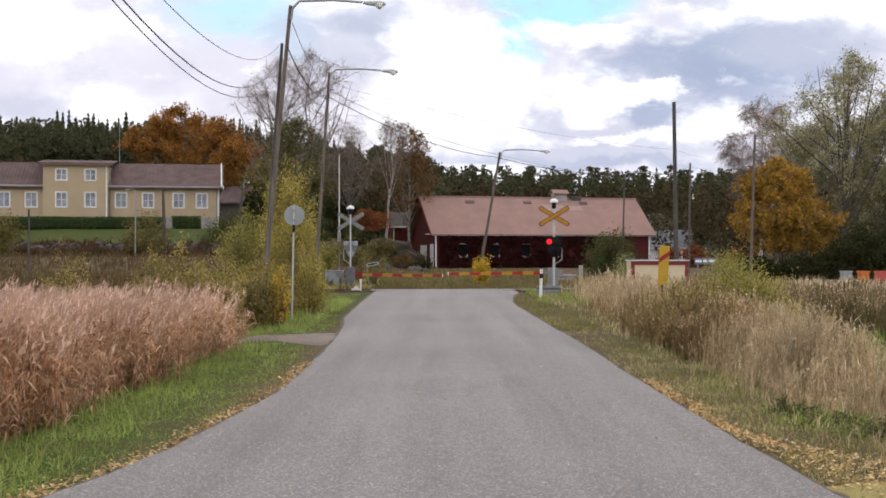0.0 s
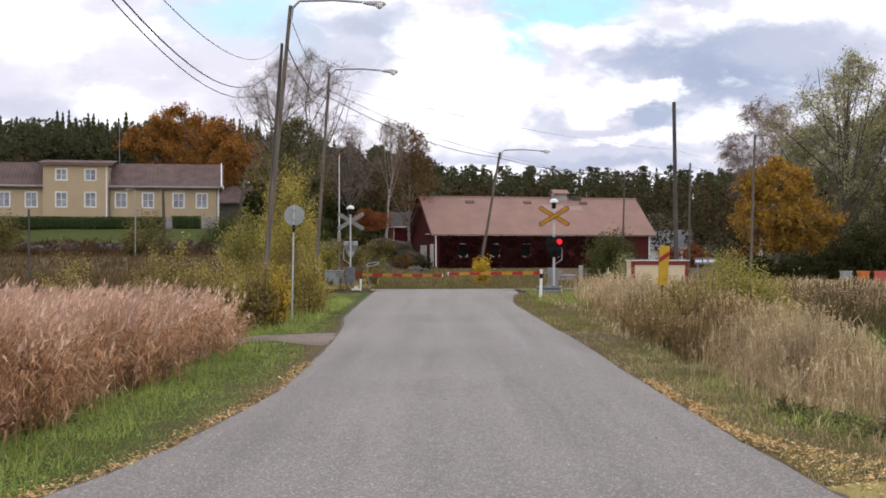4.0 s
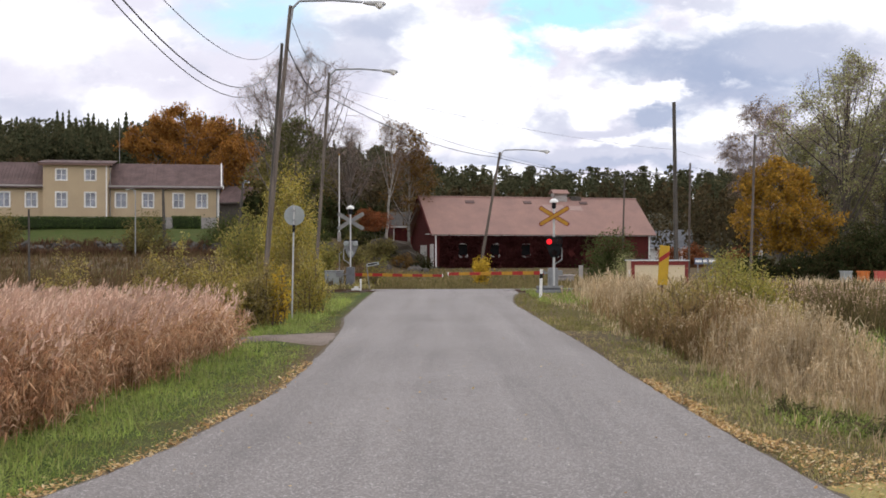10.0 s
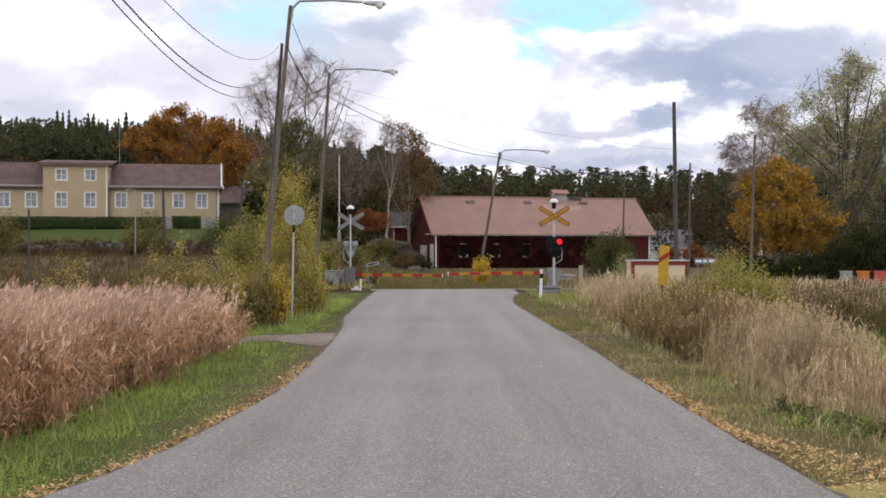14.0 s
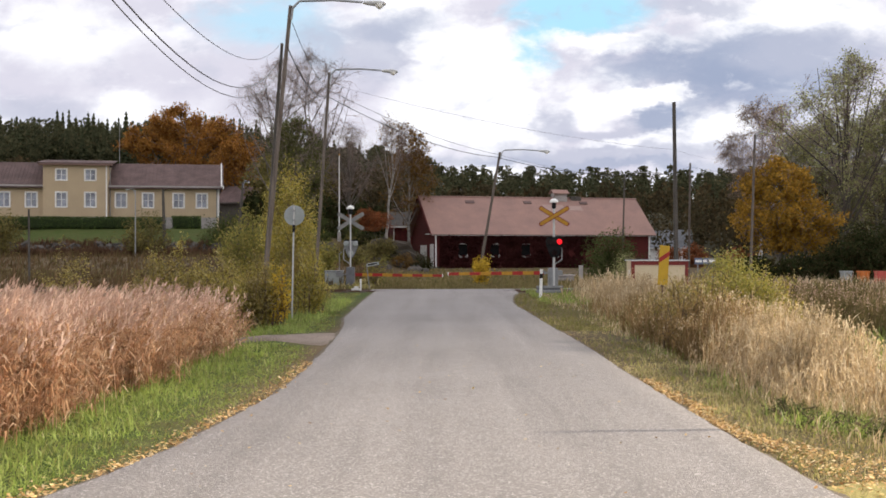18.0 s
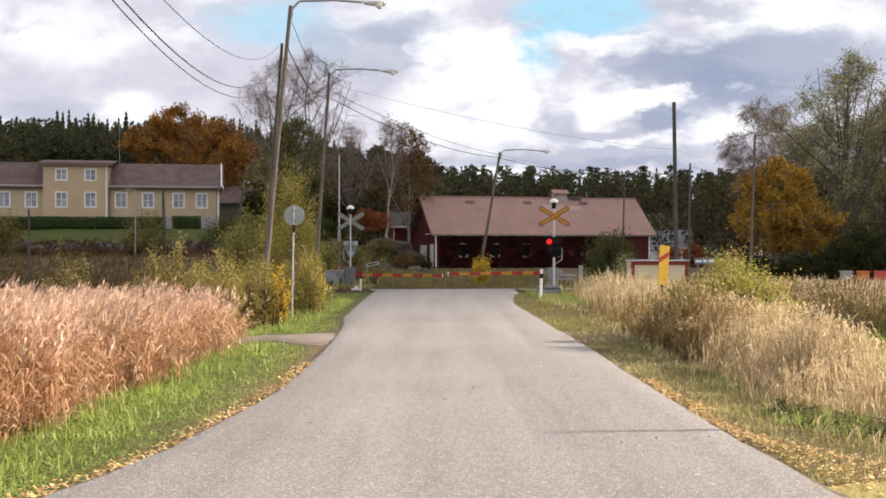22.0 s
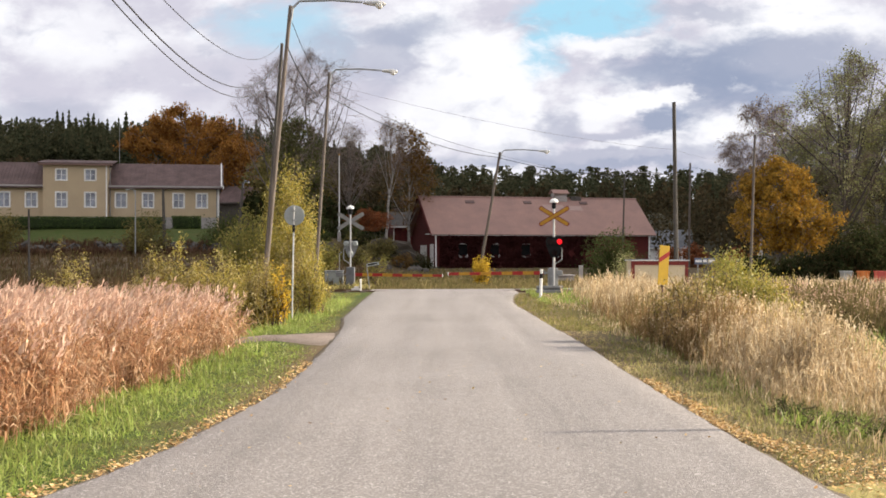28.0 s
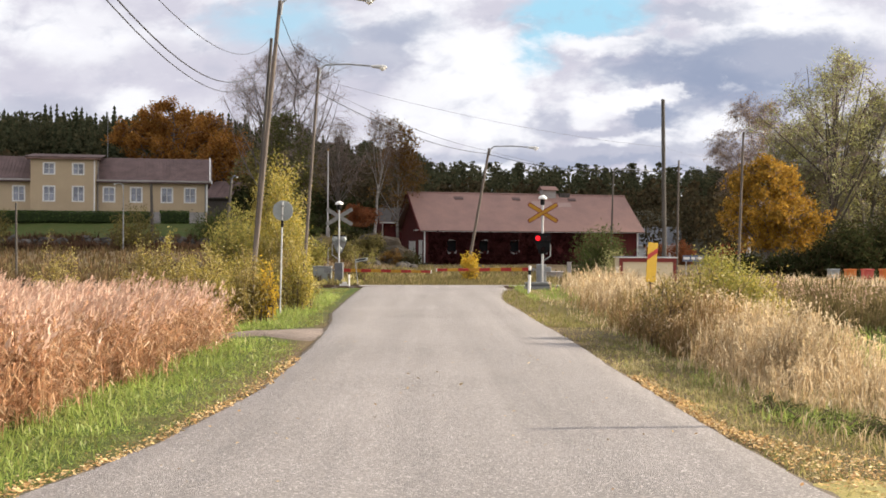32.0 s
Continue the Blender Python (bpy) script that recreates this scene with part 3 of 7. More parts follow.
def build_ground():
    xs = np.concatenate([np.array([-2500, -1200, -600, -350, -220, -150, -110, -80]), np.arange(-62, -16, 3.0), np.arange(-16, -5, 0.8), np.arange(-5, 9, 0.35), np.arange(9, 20, 1.0), np.arange(20, 64, 3.0), np.array([80, 110, 150, 220, 350, 600, 1200, 2500])])
    ys = np.concatenate([np.array([-2500, -800, -300, -120, -60, -30, -15]), np.arange(-8, 60, 1.0), np.arange(60, 130, 2.0), np.arange(130, 260, 8.0), np.array([270, 300, 340, 380, 430, 500, 700, 1200, 2500])])
    gx, gy = np.meshgrid(xs, ys)
    v = np.stack([gx.ravel(), gy.ravel(), ground_z(gx, gy).ravel()], axis=1)
    nx, ny = len(xs), len(ys)
    i = (np.arange(ny - 1)[:, None] * nx + np.arange(nx - 1)[None]).ravel()
    me = raw("ground", v, np.stack([i, i + 1, i + nx + 1, i + nx], axis=1))
    for p in me.polygons:
        p.use_smooth = True
    # what grows where: green share, and share of brown field
    green = smooth(-2.2, -2.8, v[:, 0]) * smooth(-5.2, -4.0, v[:, 0]) + 0.15 * smooth(2.6, 3.2, v[:, 0]) * smooth(6, 4, v[:, 0])
    green = np.maximum(green, smooth(6.3, 7.6, v[:, 0]) * smooth(46, 38, v[:, 1]))
    lawn = smooth(-9, -12, v[:, 0]) * smooth(96, 98, v[:, 1]) * smooth(118, 114, v[:, 1])
    green = np.clip(np.maximum(green * smooth(60, 46, v[:, 1]), lawn), 0, 1)
    col = me.color_attributes.new("growth", "FLOAT_COLOR", "POINT")
    rgba = np.stack([green, lawn, smooth(125, 140, v[:, 1]), np.ones(len(v))], axis=1).astype(np.float32)
    col.data.foreach_set("color", rgba.ravel())
    m = bpy.data.materials.new("meadow_soil")
    m.use_nodes = True
    n, l = m.node_tree.nodes, m.node_tree.links
    bsdf = n["Principled BSDF"]
    bsdf.inputs["Roughness"].default_value, bsdf.inputs["Specular IOR Level"].default_value = 0.95, 0.1
    at = n.new("ShaderNodeAttribute")
    at.attribute_name = "growth"
    sep = n.new("ShaderNodeSeparateColor")
    l.new(at.outputs["Color"], sep.inputs["Color"])
    co = n.new("ShaderNodeTexCoord")

    def field(scale, c1, c2, lo=0.35, hi=0.65):
        t = n.new("ShaderNodeTexNoise")
        t.inputs["Scale"].default_value, t.inputs["Detail"].default_value = scale, 8
        l.new(co.outputs["Object"], t.inputs["Vector"])
        r = n.new("ShaderNodeMapRange")
        r.inputs["From Min"].default_value, r.inputs["From Max"].default_value = lo, hi
        l.new(t.outputs["Fac"], r.inputs["Value"])
        x = n.new("ShaderNodeMix")
        x.data_type = "RGBA"
        x.inputs["A"].default_value, x.inputs["B"].default_value = (*c1, 1), (*c2, 1)
        l.new(r.outputs["Result"], x.inputs["Factor"])
        return x.outputs["Result"]

    dry = field(0.5, (0.135, 0.10, 0.056), (0.09, 0.066, 0.038))
    grn = field(1.5, (0.05, 0.078, 0.017), (0.08, 0.085, 0.028))
    wood = field(0.3, (0.035, 0.035, 0.018), (0.06, 0.05, 0.028))
    last = dry
    for src, out in ((grn, "Red"), (wood, "Blue")):
        x = n.new("ShaderNodeMix")
        x.data_type = "RGBA"
        l.new(sep.outputs[out], x.inputs["Factor"])
        l.new(last, x.inputs["A"])
        l.new(src, x.inputs["B"])
        last = x.outputs["Result"]
    l.new(last, bsdf.inputs["Base Color"])
    t = n.new("ShaderNodeTexNoise")
    t.inputs["Scale"].default_value, t.inputs["Detail"].default_value = 9, 8
    l.new(co.outputs["Object"], t.inputs["Vector"])
    bu = n.new("ShaderNodeBump")
    bu.inputs["Strength"].default_value, bu.inputs["Distance"].default_value = 0.7, 0.1
    l.new(t.outputs["Fac"], bu.inputs["Height"])
    l.new(bu.outputs["Normal"], bsdf.inputs["Normal"])
    part("ground", me, m)
    tagged(bpy.data.objects["ground"], "rough grassy ground rising to wooded hills", "ground", kind="structure")


build_ground()


def road_left(y):
    return np.interp(y, [-12, 5, 8.06, 9.0, 10.0, 11.3, 12.3, 14.0, 16.8, 19.5, 22, 26, 29.4, 33.7, 39.3, 48, 60], [-3.5, -3.3, -2.73, -2.5, -2.31, -2.18, -2.08, -1.94, -1.91, -1.95, -2.0, -2.15, -2.42, -2.5, -2.6, -2.7, -2.7])


def road_right(y):
    return np.interp(y, [-12, 5, 7, 8.5, 9.1, 10.5, 13.3, 16.4, 19.6, 23.5, 26.1, 32.1, 35.4, 38.5, 41.7, 44.5, 46.1, 60], [3.0, 2.85, 2.75, 2.68, 2.635, 2.58, 2.53, 2.47, 2.47, 2.41, 2.32, 2.23, 2.14, 2.2, 2.41, 2.65, 2.88, 3.2])


def build_road():
    """Worn asphalt with a low crown and crumbled edges, out to the crossing and on to a cross road."""
    rng = np.random.default_rng(3)
    ys = np.arange(-12, 49.5, 0.25)
    rows = []
    fr = np.array([-1.0, -0.975, -0.8, -0.5, -0.2, 0, 0.2, 0.5, 0.8, 0.975, 1.0])
    for y in ys:
        wl, wr = road_left(y), road_right(y)
        wl += 0.03 * noise.noise((0.0, y * 0.9, 0)) + 0.03 * noise.noise((3.0, y * 3.1, 0)) - 0.06
        wr += 0.03 * noise.noise((7.0, y * 0.9, 0)) + 0.03 * noise.noise((9.0, y * 3.1, 0)) + 0.08
        mid, half = (wl + wr) / 2, (wr - wl) / 2
        z = 0.028 * (1 - fr ** 2) + 0.012 + np.where(np.abs(fr) > 0.99, -0.026, 0)
        rows.append(np.stack([mid + half * fr, np.full(11, y), z], axis=1))
    v = np.concatenate(rows)
    k = 11
    i = (np.arange(len(ys) - 1)[:, None] * k + np.arange(k - 1)[None]).ravel()
    me = raw("road", v, np.stack([i, i + 1, i + k + 1, i + k], axis=1))
    for p in me.polygons:
        p.use_smooth = True
    tagged(part("road", me, ASPHALT), "worn pale grey asphalt country road with crumbling edges", "road", kind="structure")
    # the cross road behind the track
    xs = np.arange(-2.8, 60, 0.8)
    v = np.concatenate([np.stack([np.full(4, x), np.array([49.2, 49.3, 49.4, 49.5]) + np.array([0, 0, 1, 1]) * (0.5 * float(smooth(-3, 3.4, x)) + 2.0 * float(smooth(3, 9, x))) + 0.9 * float(smooth(3, 20, x)), np.array([-0.02, 0.026, 0.026, -0.05])], axis=1) for x in xs])
    i = (np.arange(len(xs) - 1)[:, None] * 4 + np.arange(3)[None]).ravel()
    tagged(part("cross_road", (v, np.stack([i, i + 1, i + 5, i + 4], axis=1)), ASPHALT), "narrow grey road running along the railway", "road", kind="structure")
    # gravel side path on the left
    xs = np.arange(-7.0, -1.9, 0.35)
    rows = []
    for x in xs:
        w = 0.55 + 1.5 * float(smooth(-3.2, -2.0, x)) + 0.2 * noise.noise((x * 2, 5, 0))
        c = 22.8 + 0.2 * noise.noise((x, 9, 0))
        zz = gz(x, c) + 0.045 - 0.05 * float(smooth(-2.7, -2.1, x))
        rows.append(np.stack([np.full(5, x), c + w * np.array([-1, -0.8, 0, 0.8, 1]), zz + np.array([-0.06, 0, 0.02, 0, -0.06])], axis=1))
    v = np.concatenate(rows)
    i = (np.arange(len(xs) - 1)[:, None] * 5 + np.arange(4)[None]).ravel()
    tagged(part("gravel_path", (v, np.stack([i, i + 1, i + 6, i + 5], axis=1)), GRAVEL), "pale gravel field path joining the road", "path", kind="structure")


build_road()


def shoulder(side):
    """A ragged strip of dust, grit and trodden grass along the asphalt."""
    ys = np.arange(-12, 50, 0.2)
    edge = road_left(ys) if side < 0 else road_right(ys)
    wide = np.array([0.05 + 0.08 * noise.noise((side * 3, y * 0.8, 1)) + 0.08 * noise.noise((side * 5, y * 3.5, 2)) for y in ys]).clip(0.04, 0.4)
    v = np.concatenate([np.stack([edge - side * 0.22, ys, np.full(len(ys), -0.006)], axis=1), np.stack([edge + side * wide, ys, np.full(len(ys), 0.0)], axis=1), np.stack([edge + side * (wide + 0.1), ys, np.full(len(ys), -0.06)], axis=1)])
    n = len(ys)
    i = np.arange(n - 1)
    f = np.concatenate([np.stack([i, i + 1, n + i + 1, n + i], axis=1), np.stack([n + i, n + i + 1, 2 * n + i + 1, 2 * n + i], axis=1)])
    tagged(part("road_shoulder", (v, f), SOIL), "dusty ragged shoulder of the road", "shoulder", kind="structure")


shoulder(-1)
shoulder(1)


# ---- sky and clouds ----
SKY_H = 200.0      # height of the cloud sheet
SKY_STRENGTH = 0.378
WHITE_CLOUD, LILAC_CLOUD, GREY_CLOUD, SLATE_CLOUD, SKY_GAP = (1.01, 1.01, 1.05), (0.67, 0.655, 0.755), (0.495, 0.52, 0.635), (0.325, 0.38, 0.525), (0.42, 0.74, 0.93)
# clouds from far to near: azimuth and height as slopes (thousandths), half sizes, softness of the rim, cover, colour
CLOUDS = [
    (-160, 195, 50, 24, 0.9, 0.75, SKY_GAP), (-108, 172, 16, 20, 0.8, 0.6, SKY_GAP),
    (-340, 118, 70, 14, 0.9, 0.75, GREY_CLOUD), (-240, 150, 120, 32, 1.0, 0.85, LILAC_CLOUD), (-330, 185, 50, 30, 0.8, 0.7, WHITE_CLOUD), (-275, 122, 26, 15, 0.6, 0.9, WHITE_CLOUD),
    (-70, 172, 55, 28, 0.8, 0.8, GREY_CLOUD), (-40, 188, 42, 15, 0.7, 0.5, SLATE_CLOUD), (-90, 130, 40, 20, 0.9, 0.7, LILAC_CLOUD),
    (108, 206, 58, 24, 0.45, 1.0, SKY_GAP), (66, 172, 20, 22, 0.5, 0.85, SKY_GAP), (88, 185, 22, 14, 0.5, 0.7, SKY_GAP),
    (20, 165, 46, 36, 0.35, 0.95, WHITE_CLOUD), (44, 132, 40, 32, 0.4, 0.95, WHITE_CLOUD), (-15, 130, 42, 24, 0.6, 0.8, WHITE_CLOUD), (54, 95, 36, 14, 0.6, 0.8, WHITE_CLOUD),
    (150, 168, 60, 18, 0.5, 0.8, LILAC_CLOUD), (150, 178, 75, 9, 0.6, 0.9, WHITE_CLOUD), (300, 198, 80, 26, 0.7, 0.95, WHITE_CLOUD),
    (215, 208, 48, 9, 0.5, 0.75, GREY_CLOUD),
    (262, 160, 100, 30, 0.5, 0.9, SLATE_CLOUD), (190, 152, 72, 17, 0.6, 0.75, SLATE_CLOUD), (310, 170, 60, 20, 0.7, 0.6, GREY_CLOUD), (255, 132, 50, 20, 0.6, 0.75, SLATE_CLOUD),
    (148, 127, 46, 8, 0.4, 1.0, WHITE_CLOUD), (190, 131, 18, 8, 0.3, 1.0, WHITE_CLOUD), (120, 118, 30, 12, 0.6, 0.8, WHITE_CLOUD),
    (197, 110, 40, 12, 0.35, 0.9, SLATE_CLOUD), (86, 108, 22, 12, 0.5, 0.75, GREY_CLOUD), (130, 100, 45, 6, 0.6, 0.6, GREY_CLOUD),
    (238, 106, 26, 16, 0.6, 0.95, WHITE_CLOUD), (205, 92, 40, 8, 0.6, 0.9, WHITE_CLOUD),
    (150, 84, 110, 8, 0.7, 0.75, GREY_CLOUD), (120, 72, 120, 6, 0.7, 0.7, SLATE_CLOUD), (60, 76, 60, 6, 0.7, 0.6, GREY_CLOUD), (140, 92, 30, 4, 0.7, 0.8, WHITE_CLOUD),
]


def build_sky():
    """A high sheet of broken cloud reaching far beyond the hills; it drifts to the right and away."""
    xs, ys = np.linspace(-0.6, 0.6, 9), SKY_H / np.array([0.25, 0.21, 0.18, 0.15, 0.12, 0.1, 0.085, 0.07, 0.058, 0.046])
    v = np.array([(x * y * 0.9, y, 0.0) for y in ys for x in xs])
    k = len(xs)
    i = (np.arange(len(ys) - 1)[:, None] * k + np.arange(k - 1)[None]).ravel()
    m = bpy.data.materials.new("drifting_clouds")
    m.use_nodes = True
    n, l = m.node_tree.nodes, m.node_tree.links
    n.remove(n["Principled BSDF"])
    co = n.new("ShaderNodeTexCoord")
    sep = n.new("ShaderNodeSeparateXYZ")
    l.new(co.outputs["Object"], sep.inputs["Vector"])

    def op(kind, a, b=None, c=None):
        x = n.new("ShaderNodeMath")
        x.operation = kind
        for s, v in zip(x.inputs, (a, b, c)):
            if v is None:
                continue
            if isinstance(v, (int, float)):
                s.default_value = v
            else:
                l.new(v, s)
        return x.outputs["Value"]

    u = op("DIVIDE", sep.outputs["X"], sep.outputs["Y"])
    w = op("DIVIDE", SKY_H, sep.outputs["Y"])
    comb = n.new("ShaderNodeCombineXYZ")
    l.new(u, comb.inputs["X"])
    l.new(op("MULTIPLY", w, 1.7), comb.inputs["Y"])

    def fbm(scale, detail, off, rough=0.55, warp=0.0):
        mp = n.new("ShaderNodeMapping")
        mp.inputs["Location"].default_value = off
        l.new(comb.outputs["Vector"], mp.inputs["Vector"])
        t = n.new("ShaderNodeTexNoise")
        t.inputs["Scale"].default_value, t.inputs["Detail"].default_value, t.inputs["Roughness"].default_value = scale, detail, rough
        t.inputs["Distortion"].default_value = warp
        l.new(mp.outputs["Vector"], t.inputs["Vector"])
        return t.outputs["Fac"]

    # two scales of billows push the rims about
    pu = op("ADD", u, op("ADD", op("MULTIPLY", op("SUBTRACT", fbm(14, 7, (3, 1, 0), 0.6), 0.5), 0.075), op("MULTIPLY", op("SUBTRACT", fbm(48, 5, (2, 5, 0), 0.6), 0.5), 0.018)))
    pw = op("ADD", w, op("ADD", op("MULTIPLY", op("SUBTRACT", fbm(14, 7, (8, 4, 0), 0.6), 0.5), 0.045), op("MULTIPLY", op("SUBTRACT", fbm(48, 5, (6, 2, 0), 0.6), 0.5), 0.012)))
    ragged = fbm(30, 6, (1, 6, 0), 0.62, 0.4)

    def mix(a, b, f):
        x = n.new("ShaderNodeMix")
        x.data_type = "RGBA"
        for name, v in (("A", a), ("B", b)):
            if isinstance(v, tuple):
                x.inputs[name].default_value = (*v, 1)
            else:
                l.new(v, x.inputs[name])
        l.new(f, x.inputs["Factor"])
        return x.outputs["Result"]

    def step(src, lo, hi, top=1.0):
        r = n.new("ShaderNodeMapRange")
        r.interpolation_type = "SMOOTHSTEP"
        r.inputs["From Min"].default_value, r.inputs["From Max"].default_value, r.inputs["To Max"].default_value = lo, hi, top
        l.new(src, r.inputs["Value"])
        return r.outputs["Result"]

    last = mix(WHITE_CLOUD, LILAC_CLOUD, step(fbm(9, 8, (1, 2, 0), 0.58, 0.15), 0.36, 0.58))
    for cu, cw, su, sw, soft, cover, colour in CLOUDS:
        du = op("MULTIPLY", op("SUBTRACT", pu, cu / 1000), 1000 / su)
        dw = op("MULTIPLY", op("SUBTRACT", pw, cw / 1000), 1000 / sw)
        r = op("SQRT", op("ADD", op("MULTIPLY", du, du), op("MULTIPLY", dw, dw)))
        body = op("ADD", op("SUBTRACT", 1.0, r), op("MULTIPLY", op("SUBTRACT", ragged, 0.5), 0.9))
        last = mix(last, colour, step(body, -0.15 - 0.5 * soft, 0.15 + 0.5 * soft, cover))
    # shading within the clouds
    last = mix(last, GREY_CLOUD, step(fbm(22, 8, (4, 7, 0), 0.6, 0.3), 0.50, 0.78, 0.55))
    last = mix(last, WHITE_CLOUD, step(fbm(26, 8, (9, 3, 0), 0.6, 0.3), 0.56, 0.78, 0.5))
    em = n.new("ShaderNodeEmission")
    em.inputs["Strength"].default_value = SKY_STRENGTH
    l.new(last, em.inputs["Color"])
    l.new(em.outputs["Emission"], n["Material Output"].inputs["Surface"])
    return tagged(part("sky_backdrop", (v, np.stack([i, i + 1, i + k + 1, i + k], axis=1)), m, m=pose(0, 0, SKY_H)), "broken white and grey cloud with gaps of pale blue", "sky", kind="structure")


sky_backdrop = build_sky()


def build_shade_cloud():
    """The cloud that stands before the sun at first and draws off: a lumpy sheet with a ragged rim, high up on the sun's side."""
    nx, ny = 46, 60
    xs, ys = np.linspace(-520, 520, nx), np.linspace(0, 700, ny)
    top, keep = [], []
    for j, y in enumerate(ys):
        for i, x in enumerate(xs):
            lump = noise.fractal((x / 160, y / 160, 2.0), 1.0, 2.0, 4)
            keep.append(y > 26 + 14 * noise.fractal((x / 90, y / 120, 5.0), 0.8, 2.0, 5))
            top.append((x, y, 30 + 40 * lump))
    top = np.array(top)
    bottom = top * np.array([1, 1, -0.4])
    v = np.concatenate([top, bottom])
    faces, off = [], nx * ny
    for j in range(ny - 1):
        for i in range(nx - 1):
            q = (j * nx + i, j * nx + i + 1, (j + 1) * nx + i + 1, (j + 1) * nx + i)
            if all(keep[k] for k in q):
                faces.append(q)
                faces.append(tuple(k + off for k in reversed(q)))
    m = mat("cloud_vapour", (0.9, 0.9, 0.92), (0.8, 0.8, 0.84), 0.01, 1.0, spec=0.0, fine=0.02)
    return tagged(part("cloud", (v, np.array(faces)), m), "thick grey-white cloud drawing off the sun", "cloud", kind="structure")


shade_cloud = build_shade_cloud()


# ---- railway and crossing ----
def build_track():
    xs = np.arange(-70, 71, 2.0)
    prof = np.array([(-1.75, -0.25), (-1.35, -0.03), (0, 0.0), (1.35, -0.03), (1.75, -0.25)])
    v = np.concatenate([np.stack([np.full(5, x), 48.3 + prof[:, 0], prof[:, 1] - 0.02], axis=1) for x in xs])
    i = (np.arange(len(xs) - 1)[:, None] * 5 + np.arange(4)[None]).ravel()
    bed = part("track_bed", (v, np.stack([i, i + 5, i + 6, i + 1], axis=1)), BALLAST)
    tagged(bed, "dark stone ballast of a single railway track", "ballast", kind="structure")
    rails = thing("railway_track", pose(0, 48.3, 0), "single railway track with rusty rails on wooden sleepers", "railway track")
    for y in (-0.76, 0.76):
        part("rail", join(box(-70, y - 0.035, -0.03, 70, y + 0.035, 0.025), box(-70, y - 0.01, -0.1, 70, y + 0.01, -0.03), box(-70, y - 0.065, -0.12, 70, y + 0.065, -0.1)), RUST, rails)
    me = as_mesh("sleeper", box(-0.11, -1.2, -0.16, 0.11, 1.2, -0.005, 0.01))
    me.materials.append(TIE)
    for k in range(-50, 50):
        x = k * 0.7 + 0.3
        if not -3.2 < x < 3.4:
            part("sleeper", me, TIE, rails, m=pose(x, 0, 0))
    # level asphalt deck between and beside the rails
    me = as_mesh("deck_panel", box(-0.49, -0.71, -0.12, 0.49, 0.71, 0.032, 0.004))
    me.materials.append(ASPHALT)
    for k in range(6):
        part("deck_panel", me, ASPHALT, rails, m=pose(-2.45 + k * 0.98, 0, 0))


build_track()


def saltire(parent, y, z, half, wide, face, edge, back):
    """Two crossed boards with pointed ends."""
    for s in (1, -1):
        e = wide * 0.5
        o = [(-half, -e * 0.6), (-half + e * 0.6, -e), (half - e * 0.6, -e), (half, -e * 0.6), (half, e * 0.6), (half - e * 0.6, e), (-half + e * 0.6, e), (-half, e * 0.6)]
        m = pose(0, y + (0.016 if s < 0 else 0), z) @ Matrix.Rotation(radians(31.0) * -s, 4, "Y")
        b = part("crossbuck_arm", slab(o, 0, 0.012), edge, parent, m=m)
        t = 0.70
        part("arm_face", slab([(x * (half - 0.035) / half, v * t) for x, v in o], -0.004, -0.001), face, b)
        part("arm_back", slab(o, 0.0125, 0.016), back, b)


